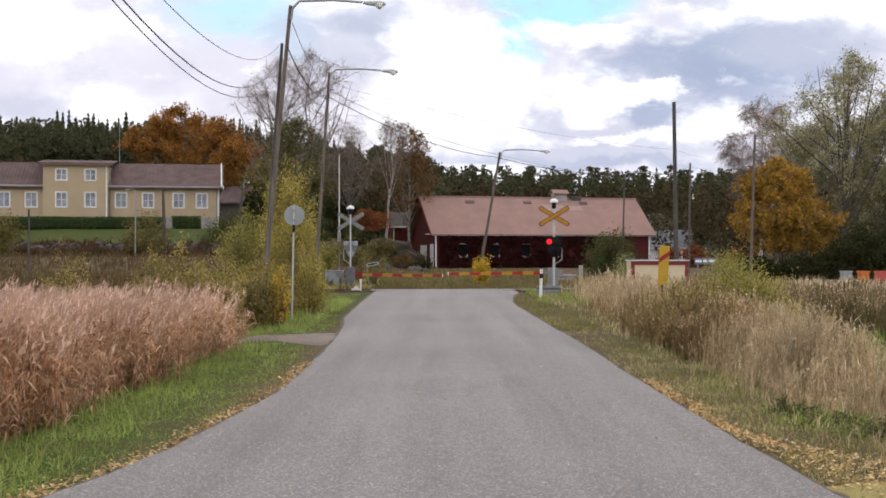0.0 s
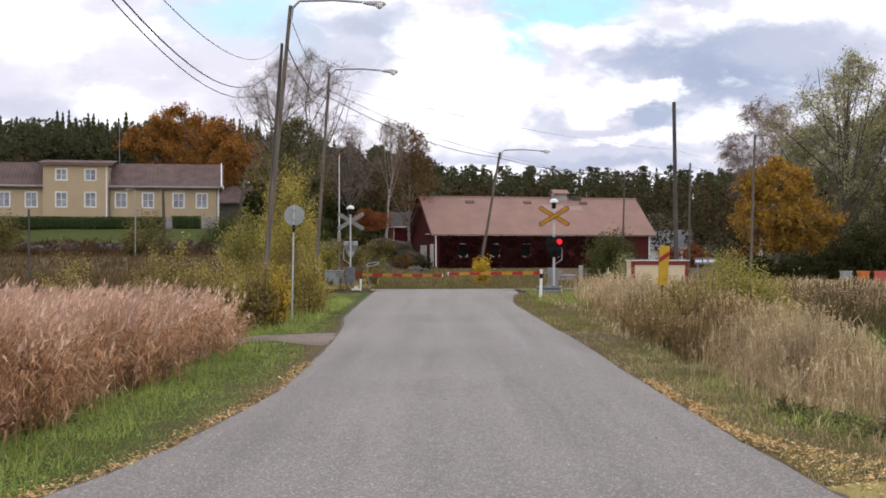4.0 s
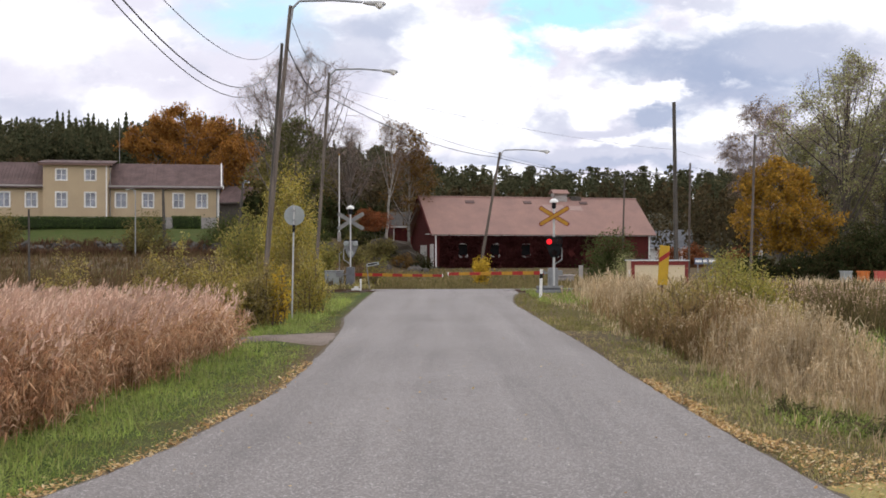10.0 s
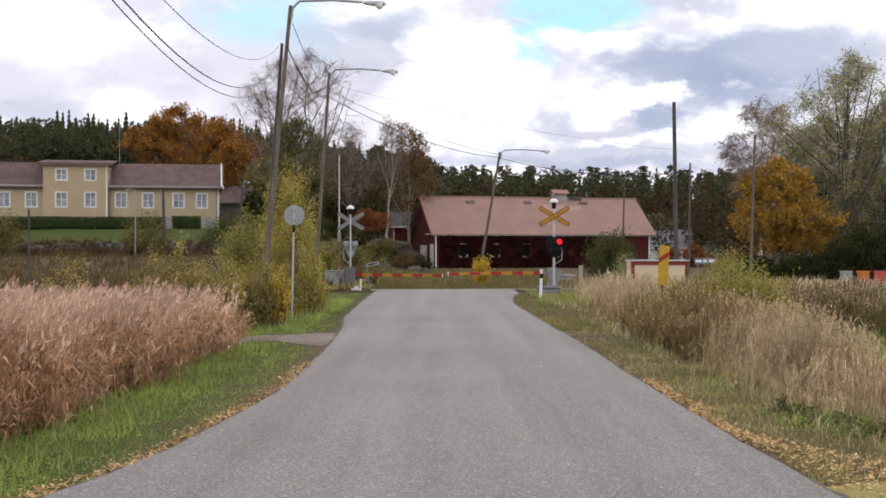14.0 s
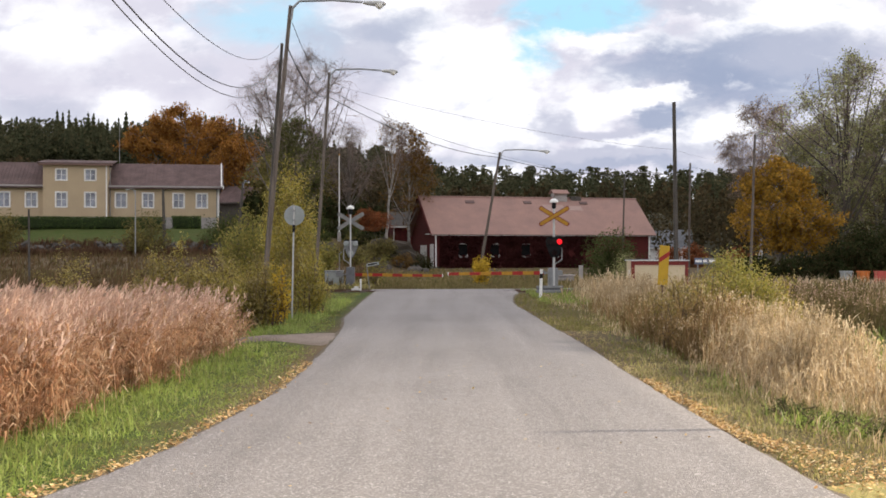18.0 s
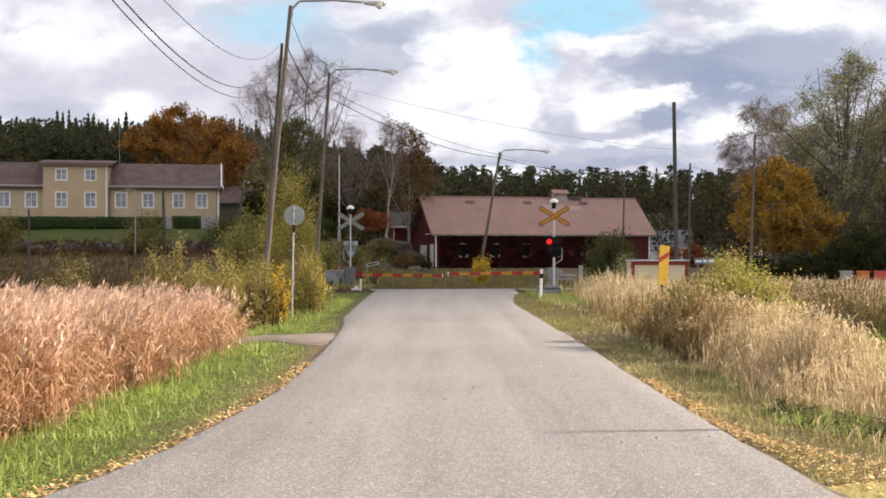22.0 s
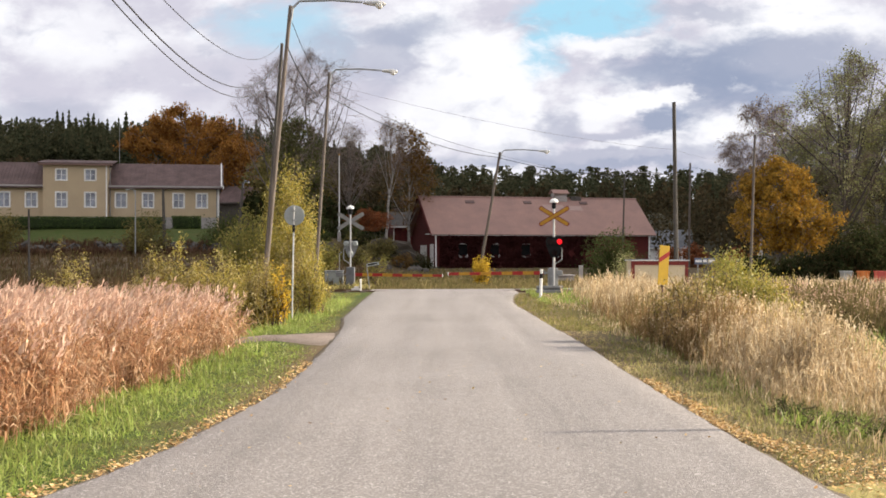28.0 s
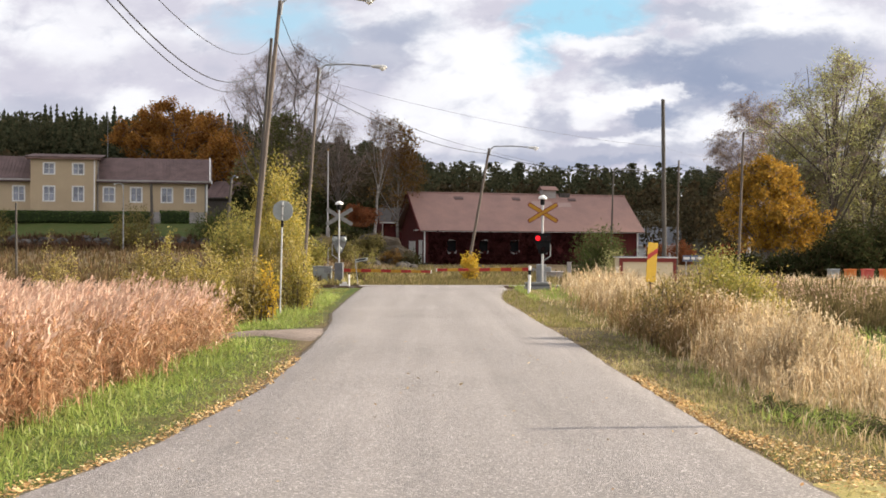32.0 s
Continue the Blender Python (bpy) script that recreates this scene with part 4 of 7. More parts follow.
def signal(x, y, z, facing, label):
    """A crossing signal: mast, hood with bell, crossbuck, lamp panel, drive box, foot and barrier arm."""
    g = thing("crossing_signal", pose(x, y, z, 0, 0, 0 if facing > 0 else 180), label, "railway signal", "crossing signals")
    part("mast", rod((0, 0, 0), (0, 0, 3.42), 0.045 if facing > 0 else 0.034, 0.042 if facing > 0 else 0.032, 12), PALEGREY, g)
    part("foot", lathe([(0.13, -0.25), (0.13, 0.03), (0.07, 0.06)], 12), PLINTH, g)
    part("bell_neck", lathe([(0.05, 3.24), (0.085, 3.28), (0.085, 3.44), (0.06, 3.5)], 12), BLACK, g)
    part("bell_hood", lathe([(0.165, 3.47), (0.17, 3.5), (0.145, 3.56), (0.085, 3.605), (0.03, 3.625)], 18), WHITE, g, "white domed bell hood")
    saltire(g, -0.12, 2.95, 0.655, 0.17, YELLOW, MAROON, SALTIREBACK)
    part("saltire_clamp", box(-0.08, -0.09, 2.9, 0.08, -0.02, 3.04, 0.01), GALV, g)
    panel = part("lamp_panel", slab([(-0.31, 2.10), (-0.31, 1.84), (-0.12, 1.38), (0.12, 1.38), (0.31, 1.84), (0.31, 2.10), (0.25, 2.16), (-0.25, 2.16)], -0.16, -0.13), BLACK, g, "black lamp backing panel")
    part("lamp_back", slab([(-0.3, 2.10), (-0.3, 1.84), (-0.11, 1.39), (0.11, 1.39), (0.3, 1.84), (0.3, 2.10)], -0.128, -0.122), BLACK if facing > 0 else GREYPAINT, panel)
    for lx, lz, kind in ((-0.195, 1.98, "red"), (0.195, 1.98, "red"), (0.0, 1.56, "clear")):
        ax = Matrix.Translation((lx, -0.16, lz)) @ Matrix.Rotation(radians(90), 4, "X")
        part("lamp_hood", lathe([(0.112, 0.0), (0.112, 0.15), (0.106, 0.15), (0.106, 0.01)], 18, ax), BLACK, panel)
        part("lamp_lens", lathe([(0.10, 0.0), (0.10, 0.012), (0.07, 0.022), (0.03, 0.028)], 18, ax), LAMP_RED if kind == "red" and facing > 0 else LAMP_DARK, panel, "lit red lamp lens" if kind == "red" and facing > 0 else "unlit dark lamp lens")
        part("lamp_case", lathe([(0.115, -0.03), (0.115, -0.14), (0.09, -0.17)], 14, ax), BLACK if facing > 0 else SIGNBACK, panel)
    part("bracket", bent([(0.0, 0.0, 1.1), (0.16, -0.05, 1.2), (0.3, -0.06, 1.3), (0.3, -0.06, 1.75), (0.0, 0.0, 1.9)], 0.022, 6), GALV, g)
    part("drive_box", box(-0.2, 0.02, 0.16, 0.16, 0.42, 0.98, 0.02), GREYPAINT if facing > 0 else DARKBOX, g)
    part("drive_door", box(-0.15, -0.005, 0.3, 0.11, 0.02, 0.9, 0.01), GREYPAINT if facing > 0 else DARKBOX, g)
    # arm, to the road's middle
    return g


def barrier_arm(x, y, z, length, sag, side, label):
    """A boom of alternating yellow and red bands on a pivot with a counterweight."""
    b = thing("barrier_arm", pose(x, y, z), label, "barrier", "level crossing barriers")
    n = max(6, round(length / 0.41))
    for k in range(n):
        a, c = k / n, (k + 1) / n
        za, zc = sag * a, sag * c
        h0, h1 = 0.072 - 0.02 * a, 0.072 - 0.02 * c
        o = [(side * length * a, za - h0), (side * length * c, zc - h1), (side * length * c, zc + h1), (side * length * a, za + h0)]
        part("band", slab(o, -0.02, 0.02), RED if k % 2 == 0 else YELLOW, b)
    part("tip_cap", box(side * length - 0.02, -0.026, sag - 0.065, side * length + 0.02, 0.026, sag + 0.065, 0.008), WHITE, b)
    part("pivot", rod((0, -0.02, 0), (0, 0.2, 0), 0.08, 0.08, 12), GREYPAINT, b)
    part("counterweight", box(-side * 0.55 - 0.16, 0.03, -0.1, -side * 0.55 + 0.16, 0.15, 0.1, 0.02), GREYPAINT, b)
    part("counter_beam", box(min(0, -side * 0.7), 0.07, -0.03, max(0, -side * 0.7), 0.11, 0.03, 0.006), GREYPAINT, b)
    return b


LAMP_RED = glow("red_lamp_light", (1.0, 0.012, 0.02), 0.52)
LAMP_DARK = mat("dark_lamp_lens", (0.022, 0.008, 0.008), None, 5, 0.4, spec=0.2)
near_signal = signal(4.23, 45.2, 0.0, 1, "grey crossing signal with yellow crossbuck and red flashing lamps")
far_signal = signal(-3.98, 51.0, -0.05, -1, "grey crossing signal seen from behind, beside the road")
barrier_arm(3.86, 45.2, 0.79, 3.66, -0.04, -1, "lowered red and yellow barrier across the road")
barrier_arm(-3.9, 51.0, 0.60, 3.88, -0.05, 1, "lowered red and yellow barrier beyond the track")

# discs added to imitate the flashing: each hides its lit lens while the other shows
flash_discs = []
for k in (-1, 1):
    disc = slab([(0.102 * math.cos(a * math.pi / 9), 0.102 * math.sin(a * math.pi / 9)) for a in range(18)], -0.003, 0.003)
    flash_discs.append(part("lamp_off_disc", disc, LAMP_DARK, near_signal, "added dark disc that hides a lit lens so its lamp looks off", m=pose(0.195 * k, -0.2, 1.98)))


# ---- poles, lamps and wires ----
def street_pole(x, y, z, top, lean_x, lean_y, r, wood, label, arm=0.0, arm_side=1, name="street_lamp", rise=0.12):
    """A wooden pole that leans; with an arm it carries a street lamp."""
    g = thing(name, pose(x, y, z - 0.3), label, "street lamp" if arm else "utility pole", "poles along the road")
    tip = Vector((lean_x, lean_y, top - z + 0.3))
    part("pole", rod((0, 0, 0), tip, r, r * 0.72, 12), wood, g)
    if arm:
        pts = [tip + Vector((0.02 * arm_side, -0.05, -0.35)), tip + Vector((0.06 * arm_side, -0.06, -0.06)), tip + Vector((0.22 * arm_side, -0.06, rise * 0.8)), tip + Vector((arm * 0.5 * arm_side, -0.06, rise)), tip + Vector(((arm - min(0.3, arm * 0.4)) * arm_side, -0.06, rise - 0.05))]
        part("arm", bent(pts, 0.028, 6), GALV, g)
        e = tip + Vector((arm * arm_side, -0.06, rise - 0.08))
        k = 0.85 if arm > 1 else 0.55
        head = part("lamp_head", lathe([(0.03, -0.33), (0.055, -0.28), (0.07, -0.1), (0.09, 0.1), (0.07, 0.24), (0.02, 0.3)], 10, Matrix.Translation(e) @ Matrix.Rotation(radians(94 * arm_side), 4, "Y") @ Matrix.Scale(k, 4)), PALEGREY if arm > 0.3 else DARKBOX, g)
        part("lamp_bowl", lathe([(0.02, -0.14), (0.1, -0.08), (0.12, 0.0), (0.1, 0.01)], 12, Matrix.Translation(e + Vector((0.1 * arm_side, 0, -0.02))) @ Matrix.Scale(k, 4)), WHITE, head)
    return g


street_pole(-4.34, 28.0, gz(-4.34, 28), 7.45, 0.74, 0.0, 0.063, WOODPOLE, "tall leaning wooden pole with a street lamp arm", 2.0)
street_pole(-4.27, 39.0, gz(-4.2, 39), 7.50, 0.53, 0.0, 0.06, WOODPOLE, "leaning wooden pole with a street lamp arm", 2.0)
street_pole(1.62, 57.5, -0.05, 6.4, 1.15, 0.0, 0.078, WOODPOLE, "strongly leaning wooden pole with a street lamp arm", 2.15)
street_pole(-4.70, 30.5, gz(-4.70, 30.5), 6.99, 0.56, 0.0, 0.055, DARKPOLE, "dark wooden pole standing behind a street lamp", name="utility_pole")
street_pole(10.85, 55.0, 0.0, 8.52, -0.13, 0.0, 0.115, DARKPOLE, "tall dark tarred pole with nothing on it", name="utility_pole")
street_pole(19.7, 95.0, -0.2, 8.6, 0.12, 0.0, 0.10, WOODPOLE, "grey wooden pole carrying thin wires", name="utility_pole")
street_pole(15.55, 60.0, 0.0, 7.5, 0.25, 0.0, 0.08, WOODPOLE, "pale wooden pole with a short lamp arm", 0.85)
street_pole(13.6, 90.0, -0.2, 7.4, 0.2, 0.0, 0.075, DARKPOLE, "wooden pole with a long lamp arm behind the barn", 2.5)
street_pole(-23.5, 90.5, gz(-23.5, 90.5), 6.2, 0.0, 0.0, 0.05, GALV, "slim grey lamp post below the house", 0.55, -1)
street_pole(-22.3, 95.0, gz(-22.3, 95), 6.5, -0.15, 0.0, 0.15, DARKPOLE, "short dark wooden pole below the house", name="utility_pole")
street_pole(-19.2, 55.0, gz(-19.2, 55), 3.55, -0.03, 0.0, 0.06, DARKPOLE, "brown post with a small bracket in the field", name="field_post")
street_pole(-12.6, 72.0, gz(-12.6, 72), 5.75, 0.45, 0.0, 0.10, DARKPOLE, "dark leaning pole with a small lamp", 0.25)
street_pole(14.7, 13.4, -0.2, 6.6, 0.0, 0.0, 0.06, WOODPOLE, "wooden pole beside the road whose shadow crosses it", name="utility_pole")


def wire(pts, sag, r, label="thin black overhead wire"):
    """A cable that hangs between points."""
    out = []
    for a, b in zip(pts, pts[1:]):
        a, b = Vector(a), Vector(b)
        for k in range(36):
            f = k / 36
            out.append(a.lerp(b, f) - Vector((0, 0, sag * 4 * f * (1 - f))))
    out.append(Vector(pts[-1]))
    k = 5
    v = np.array([[tuple(q + Vector((math.cos(2 * math.pi * i / k) * r, math.sin(2 * math.pi * i / k) * 0.3 * r, math.sin(2 * math.pi * i / k) * r))) for i in range(k)] for q in out]).reshape(-1, 3)
    i = np.arange(k)
    f = np.concatenate([np.stack([n * k + i, n * k + (i + 1) % k, (n + 1) * k + (i + 1) % k, (n + 1) * k + i], axis=1) for n in range(len(out) - 1)])
    tagged(part("overhead_wire", (v, f), CABLE), label, "wire", "overhead wires")


wire([(-1.15, -8.0, 5.14), (-4.15, 30.4, 6.99)], 2.0, 0.005)
wire([(-1.51, -8.0, 6.65), (-4.18, 30.4, 6.59)], 2.76, 0.008, "thick black overhead cable")
wire([(-1.42, -8.0, 6.29), (-4.18, 30.4, 6.32)], 2.60, 0.006)
wire([(-3.56, 27.9, 7.05), (-3.72, 38.9, 6.9), (2.6, 57.4, 6.3), (13.7, 90, 7.3), (19.8, 95, 8.3)], 0.25, 0.008)
wire([(-3.66, 27.9, 6.45), (-3.76, 38.9, 6.7), (2.6, 57.4, 6.15), (10.8, 54.9, 5.2)], 0.38, 0.014, "thick black overhead cable")
wire([(-3.74, 38.9, 6.75), (-7.0, 70.0, 5.5)], 0.9, 0.007)
wire([(-3.66, 38.9, 7.1), (10.75, 54.9, 6.3), (24, 95, 9.0)], 0.3, 0.005)
wire([(19.8, 95, 8.3), (33, 97, 8.2)], 0.6, 0.01)
wire([(19.8, 95, 7.9), (33, 97, 7.6)], 0.7, 0.01)


# ---- buildings ----
def window(parent, x, z, w, h, y, cross=2, rows=2, trim=0.11):
    """A casement: outer trim, sash bars and panes."""
    g = part("window", join(box(x - w / 2 - trim, y - 0.03, z - trim, x - w / 2, y + 0.02, z + h + trim), box(x + w / 2, y - 0.03, z - trim, x + w / 2 + trim, y + 0.02, z + h + trim),
                            box(x - w / 2, y - 0.03, z + h, x + w / 2, y + 0.02, z + h + trim), box(x - w / 2, y - 0.06, z - trim, x + w / 2, y + 0.02, z)), WHITE, parent, "white window trim")
    bars = []
    for i in range(cross + 1):
        bx = x - w / 2 + w * i / cross
        bars.append(box(bx - 0.028, y + 0.05, z, bx + 0.028, y + 0.09, z + h))
    for i in range(rows + 1):
        bz = z + h * i / rows
        bars.append(box(x - w / 2, y + 0.055, bz - 0.013, x + w / 2, y + 0.085, bz + 0.013))
    part("sash", join(*bars), WHITE, g)
    for i in range(cross):
        a, b = x - w / 2 + w * i / cross, x - w / 2 + w * (i + 1) / cross
        part("pane", box(a + 0.04, y + 0.066, z + 0.02, b - 0.04, y + 0.072, z + h - 0.02), GLASS, g)
    return g


def boards(parent, x0, x1, z0, z1, y, holes, step, material, name="board"):
    """Vertical battens over a boarded wall, cut at the openings."""
    n = max(1, round((x1 - x0) / step))
    sets = []
    for i in range(n + 1):
        x = x0 + (x1 - x0) * i / n
        spans, cuts = [(z0, z1)], [h for h in holes if h[0] - 0.15 < x < h[1] + 0.15]
        for h in cuts:
            spans = [s for a, b in spans for s in ((a, min(b, h[2] - 0.15)), (max(a, h[3] + 0.15), b)) if s[1] - s[0] > 0.05]
        for a, b in spans:
            sets.append(box(x - 0.025, y - 0.022, a, x + 0.025, y + 0.001, b))
    return part(name, join(*sets), material, parent)


def roof_plane(parent, p, u, v, material, name="roof", thick=0.12, ridges=0, label=""):
    """A pitched sheet from corner p along the eave u and up the slope v."""
    p, u, v = Vector(p), Vector(u), Vector(v)
    n = u.cross(v).normalized()
    # the top follows a ribbed section, the underside is flat
    us, lift = [0.0], [0.0]
    w = 0.03 / u.length
    for i in range(1, ridges):
        us += [i / ridges - w, i / ridges - w * 0.6, i / ridges + w * 0.6, i / ridges + w]
        lift += [0.0, 0.035, 0.035, 0.0]
    us.append(1.0)
    lift.append(0.0)
    bm = bmesh.new()
    lo = [bm.verts.new(p + u * f + n * h) for f, h in zip(us, lift)]
    hi = [bm.verts.new(p + u * f + n * h + v) for f, h in zip(us, lift)]
    for i in range(len(us) - 1):
        bm.faces.new((lo[i], lo[i + 1], hi[i + 1], hi[i]))
    b = [bm.verts.new(q - n * thick) for q in (p, p + u, p + u + v, p + v)]
    bm.faces.new(list(reversed(b)))
    bm.faces.new([*reversed(lo), b[0], b[1]])
    bm.faces.new([*hi, b[2], b[3]])
    bm.faces.new((lo[-1], b[1], b[2], hi[-1]))
    bm.faces.new((hi[0], b[3], b[0], lo[0]))
    return part(name, bm, material, parent, label)


def gable(parent, x, y0, y1, z0, z1, peak, material, thick=0.2, name="gable_wall"):
    o = [(y0, z0), (y1, z0), (y1, z1), ((y0 + y1) / 2, peak), (y0, z1)]
    bm = slab(o, -thick / 2, thick / 2)
    bmesh.ops.transform(bm, matrix=Matrix.Translation((x, 0, 0)) @ Matrix.Rotation(radians(90), 4, "Z"), verts=bm.verts[:])
    return part(name, bm, material, parent)


def build_house():
    """A long ochre house on the rise: two low wings and a taller middle."""
    h = thing("house", pose(-21.75, 115, 0, 0, 0, 10.7) @ pose(21.75, 0, 0), "long ochre-yellow wooden house with brown tiled roof", "house")
    base, eave, ridge = 4.75, 7.72, 10.15
    deep = 8.0
    for x0, x1, wins in ((-32.1, -21.75, (-30.95, -28.43, -25.57, -23.38)), (-56.0, -38.0, (-53, -50, -46.5, -44.2, -41.6, -39.15)),):
        holes = [(w - 0.48, w + 0.48, 5.72, 7.02) for w in wins]
        part("wall", wall_cells(x0, x1, base, eave, 0, 0.25, holes), BOARDYELLOW, h)
        boards(h, x0 + 0.1, x1 - 0.1, base, eave, 0, holes, 0.3, BOARDYELLOW, "board_cladding")
        for w in wins:
            window(h, w, 5.72, 0.96, 1.3, 0)
        part("plinth", box(x0, 0.03, 2.8, x1, 0.3, base), PLINTH, h)
        part("eave_board", box(x0, -0.45, eave - 0.12, x1 + 0.25, -0.40, eave + 0.03), PLINTH, h)
        rise = ridge - eave
        rf = roof_plane(h, (x0 - (0 if x0 > -40 else 0.3), -0.5, eave - 0.15), (x1 - x0 + 0.45, 0, 0), (0, deep / 2 + 0.5, rise + 0.15), HOUSEROOF, thick=0.14, ridges=int((x1 - x0) / 0.32), label="brown ribbed tile roof")
        roof_plane(h, (x1 + 0.25, deep + 0.5, eave - 0.15), (-(x1 - x0 + 0.45), 0, 0), (0, -deep / 2 - 0.5, rise + 0.15), HOUSEROOF, thick=0.14)
        part("back_wall", box(x0, deep - 0.25, 2.8, x1, deep, eave), BOARDYELLOW, h)
        part("floor_slab", box(x0, 0.25, base - 0.2, x1, deep - 0.25, base), PLINTH, h)
    gable(h, -21.85, 0, deep, 2.8, eave, ridge - 0.15, BOARDYELLOW)
    part("barge_board", slab([(0, 0), (0.12, 0), (0.12, 0.3), (0, 0.3)], 0, 0.02), WHITE, h, m=pose(-21.4, -0.55, 7.5))
    bm = rod((-21.5, -0.55, 7.72), (-21.5, 4.0, 10.25), 0.07, 0.07, 4)
    part("verge_board", bm, WHITE, h, "white verge board")
    part("corner_board", box(-21.9, -0.03, base, -21.72, 0.0, eave), WHITE, h)
    # taller middle
    holes = [(c - 0.46, c + 0.46, z, z + k) for c, z, k in ((-36.35, 5.72, 1.3), (-33.71, 5.72, 1.3), (-36.35, 8.25, 0.95), (-33.71, 8.25, 0.95))]
    part("wall", wall_cells(-38.0, -32.1, base, 9.65, -0.6, -0.35, holes), BOARDYELLOW, h)
    boards(h, -37.9, -32.2, base, 9.65, -0.6, holes, 0.3, BOARDYELLOW, "board_cladding")
    for a in holes:
        window(h, (a[0] + a[1]) / 2, a[2], 0.92, a[3] - a[2], -0.6)
    part("plinth", box(-38.0, -0.57, 2.8, -32.1, -0.35, base), PLINTH, h)
    for x in (-38.0, -32.3):
        part("side_wall", box(x, -0.35, base, x + 0.2, 4.0, 9.65), BOARDYELLOW, h)
        part("corner_board", box(x, -0.63, base, x + 0.12, -0.6, 9.65), WHITE if x > -35 else BOARDYELLOW, h)
    part("cornice", box(-38.4, -1.0, 9.6, -31.7, -0.3, 9.82, 0.02), BARNROOF, h, "faded pink cornice")
    roof_plane(h, (-38.5, -1.05, 9.83), (6.9, 0, 0), (0, 5.2, 0.6), HOUSEROOF, thick=0.1, ridges=20)
    part("downpipe", bent([(-31.95, -0.35, 9.5), (-31.95, -0.12, 9.2), (-31.95, -0.12, 4.8)], 0.05), GREYPAINT, h)
    part("downpipe", bent([(-21.95, -0.1, 7.6), (-21.95, -0.1, 4.8)], 0.05), GREYPAINT, h)
    part("aerial_mast", rod((-31.4, 4.1, 9.9), (-31.4, 4.1, 14.2), 0.03, 0.02, 6), GALV, h)
    return h


build_house()


def build_barn():
    """A long red barn turned a little from the road, with a faded sheet roof and creeper on the wall."""
    L, W, base, eave, ridge = 23.95, 9.4, -0.6, 3.45, 7.25
    b = thing("barn", pose(-0.8, 121, 0, 0, 0, 15.8), "long dark red wooden barn with a faded pink roof", "barn")
    wins = (2.95, 6.4, 9.8, 13.3)
    holes = [(w - 0.5, w + 0.5, 1.0, 2.25) for w in wins]
    part("wall", wall_cells(0, L, base, eave, 0, 0.25, holes), BARNRED, b)
    boards(b, 0.1, L - 0.1, base, eave, 0, holes, 0.35, BARNRED, "board_cladding")
    for w in wins:
        g = part("window", box(w - 0.5, 0.10, 1.0, w + 0.5, 0.14, 2.25), HOLE, b, "barn window filled near-black for the unlit inside")
        part("lintel", slab([(w - 0.42, 2.17), (w + 0.42, 2.17), (w + 0.34, 2.29), (w + 0.05, 2.33), (w - 0.3, 2.27)], -0.2, -0.002), PLINTH, g)
        part("sill", slab([(w - 0.48, 1.12), (w - 0.40, 0.86), (w - 0.16, 0.70), (w + 0.12, 0.80), (w + 0.34, 0.74), (w + 0.50, 0.98), (w + 0.50, 1.16), (w + 0.36, 0.98), (w + 0.05, 0.90), (w - 0.32, 0.98)], -0.2, -0.002), PLINTH, g, "flaking white sill")
    part("stone_base", box(-0.05, -0.06, -0.9, L + 0.05, 0.28, -0.1), STONE, b)
    gable(b, 0.1, 0, W, base, eave, ridge - 0.2, BARNRED)
    gable(b, L - 0.1, 0, W, base, eave, ridge - 0.2, BARNRED)
    part("back_wall", box(0, W - 0.2, base, L, W, eave), BARNRED, b)
    rise = ridge - eave
    roof_plane(b, (-0.55, -0.55, eave - 0.25), (L + 1.1, 0, 0), (0, W / 2 + 0.55, rise + 0.25), BARNROOF, "roof", 0.1, label="faded pink sheet roof")
    roof_plane(b, (L + 0.55, W + 0.5, eave - 0.25), (-(L + 1.1), 0, 0), (0, -W / 2 - 0.5, rise + 0.25), BARNROOF, "roof", 0.1, label="faded pink sheet roof")
    part("fascia", box(-0.5, -0.5, eave - 0.38, L + 0.5, -0.46, eave - 0.26), PLINTH, b)
    part("ridge_cap", rod((-0.6, W / 2, ridge + 0.02), (L + 0.6, W / 2, ridge + 0.02), 0.09, 0.09, 6), BARNROOF, b)
    for y0, s in ((-0.55, 1), (W + 0.5, -1)):
        part("verge_board", rod((-0.58, y0, eave - 0.3), (-0.58, W / 2, ridge - 0.02), 0.10, 0.10, 4), BARNRED, b)
    for x, w in ((4.9, 1.0), (11.4, 0.9), (17.9, 0.9)):
        part("roof_hatch", box(-w / 2, -0.22, 0, w / 2, 0.22, 0.07, 0.01), HOUSEROOF, b, m=pose(x, W / 2 - 0.75, ridge - 0.55) @ pose(0, 0, 0, 38.5))
    for x, s, w in ((14.2, 1.2, 2.3), (16.6, 0.8, 1.7)):
        part("roof_patch", box(-w / 2, -s / 2, 0.0, w / 2, s / 2, 0.02), PALEPATCH, b, "pale patch on the roof", m=pose(x, W / 2 - 1.5, ridge - 1.15) @ pose(0, 0, 0, 38.5))
    cup = part("ridge_vent", box(14.6, W / 2 - 0.5, ridge - 0.4, 16.1, W / 2 + 0.5, ridge + 0.55), PLINTH, b, "small grey ridge ventilator")
    roof_plane(cup, (14.4, W / 2 - 0.75, ridge + 0.5), (1.9, 0, 0), (0, 0.75, 0.45), BARNROOF, "vent_roof", 0.06)
    roof_plane(cup, (16.3, W / 2 + 0.75, ridge + 0.5), (-1.9, 0, 0), (0, -0.75, 0.45), BARNROOF, "vent_roof", 0.06)
    part("low_vent", box(16.6, W / 2 - 0.35, ridge - 0.3, 17.8, W / 2 + 0.35, ridge + 0.2), SHEDROOF, b)
    for x in (0.0, L - 0.14):
        part("corner_board", box(x, -0.035, base, x + 0.14, 0.0, eave), WHITE, b, "white corner board")
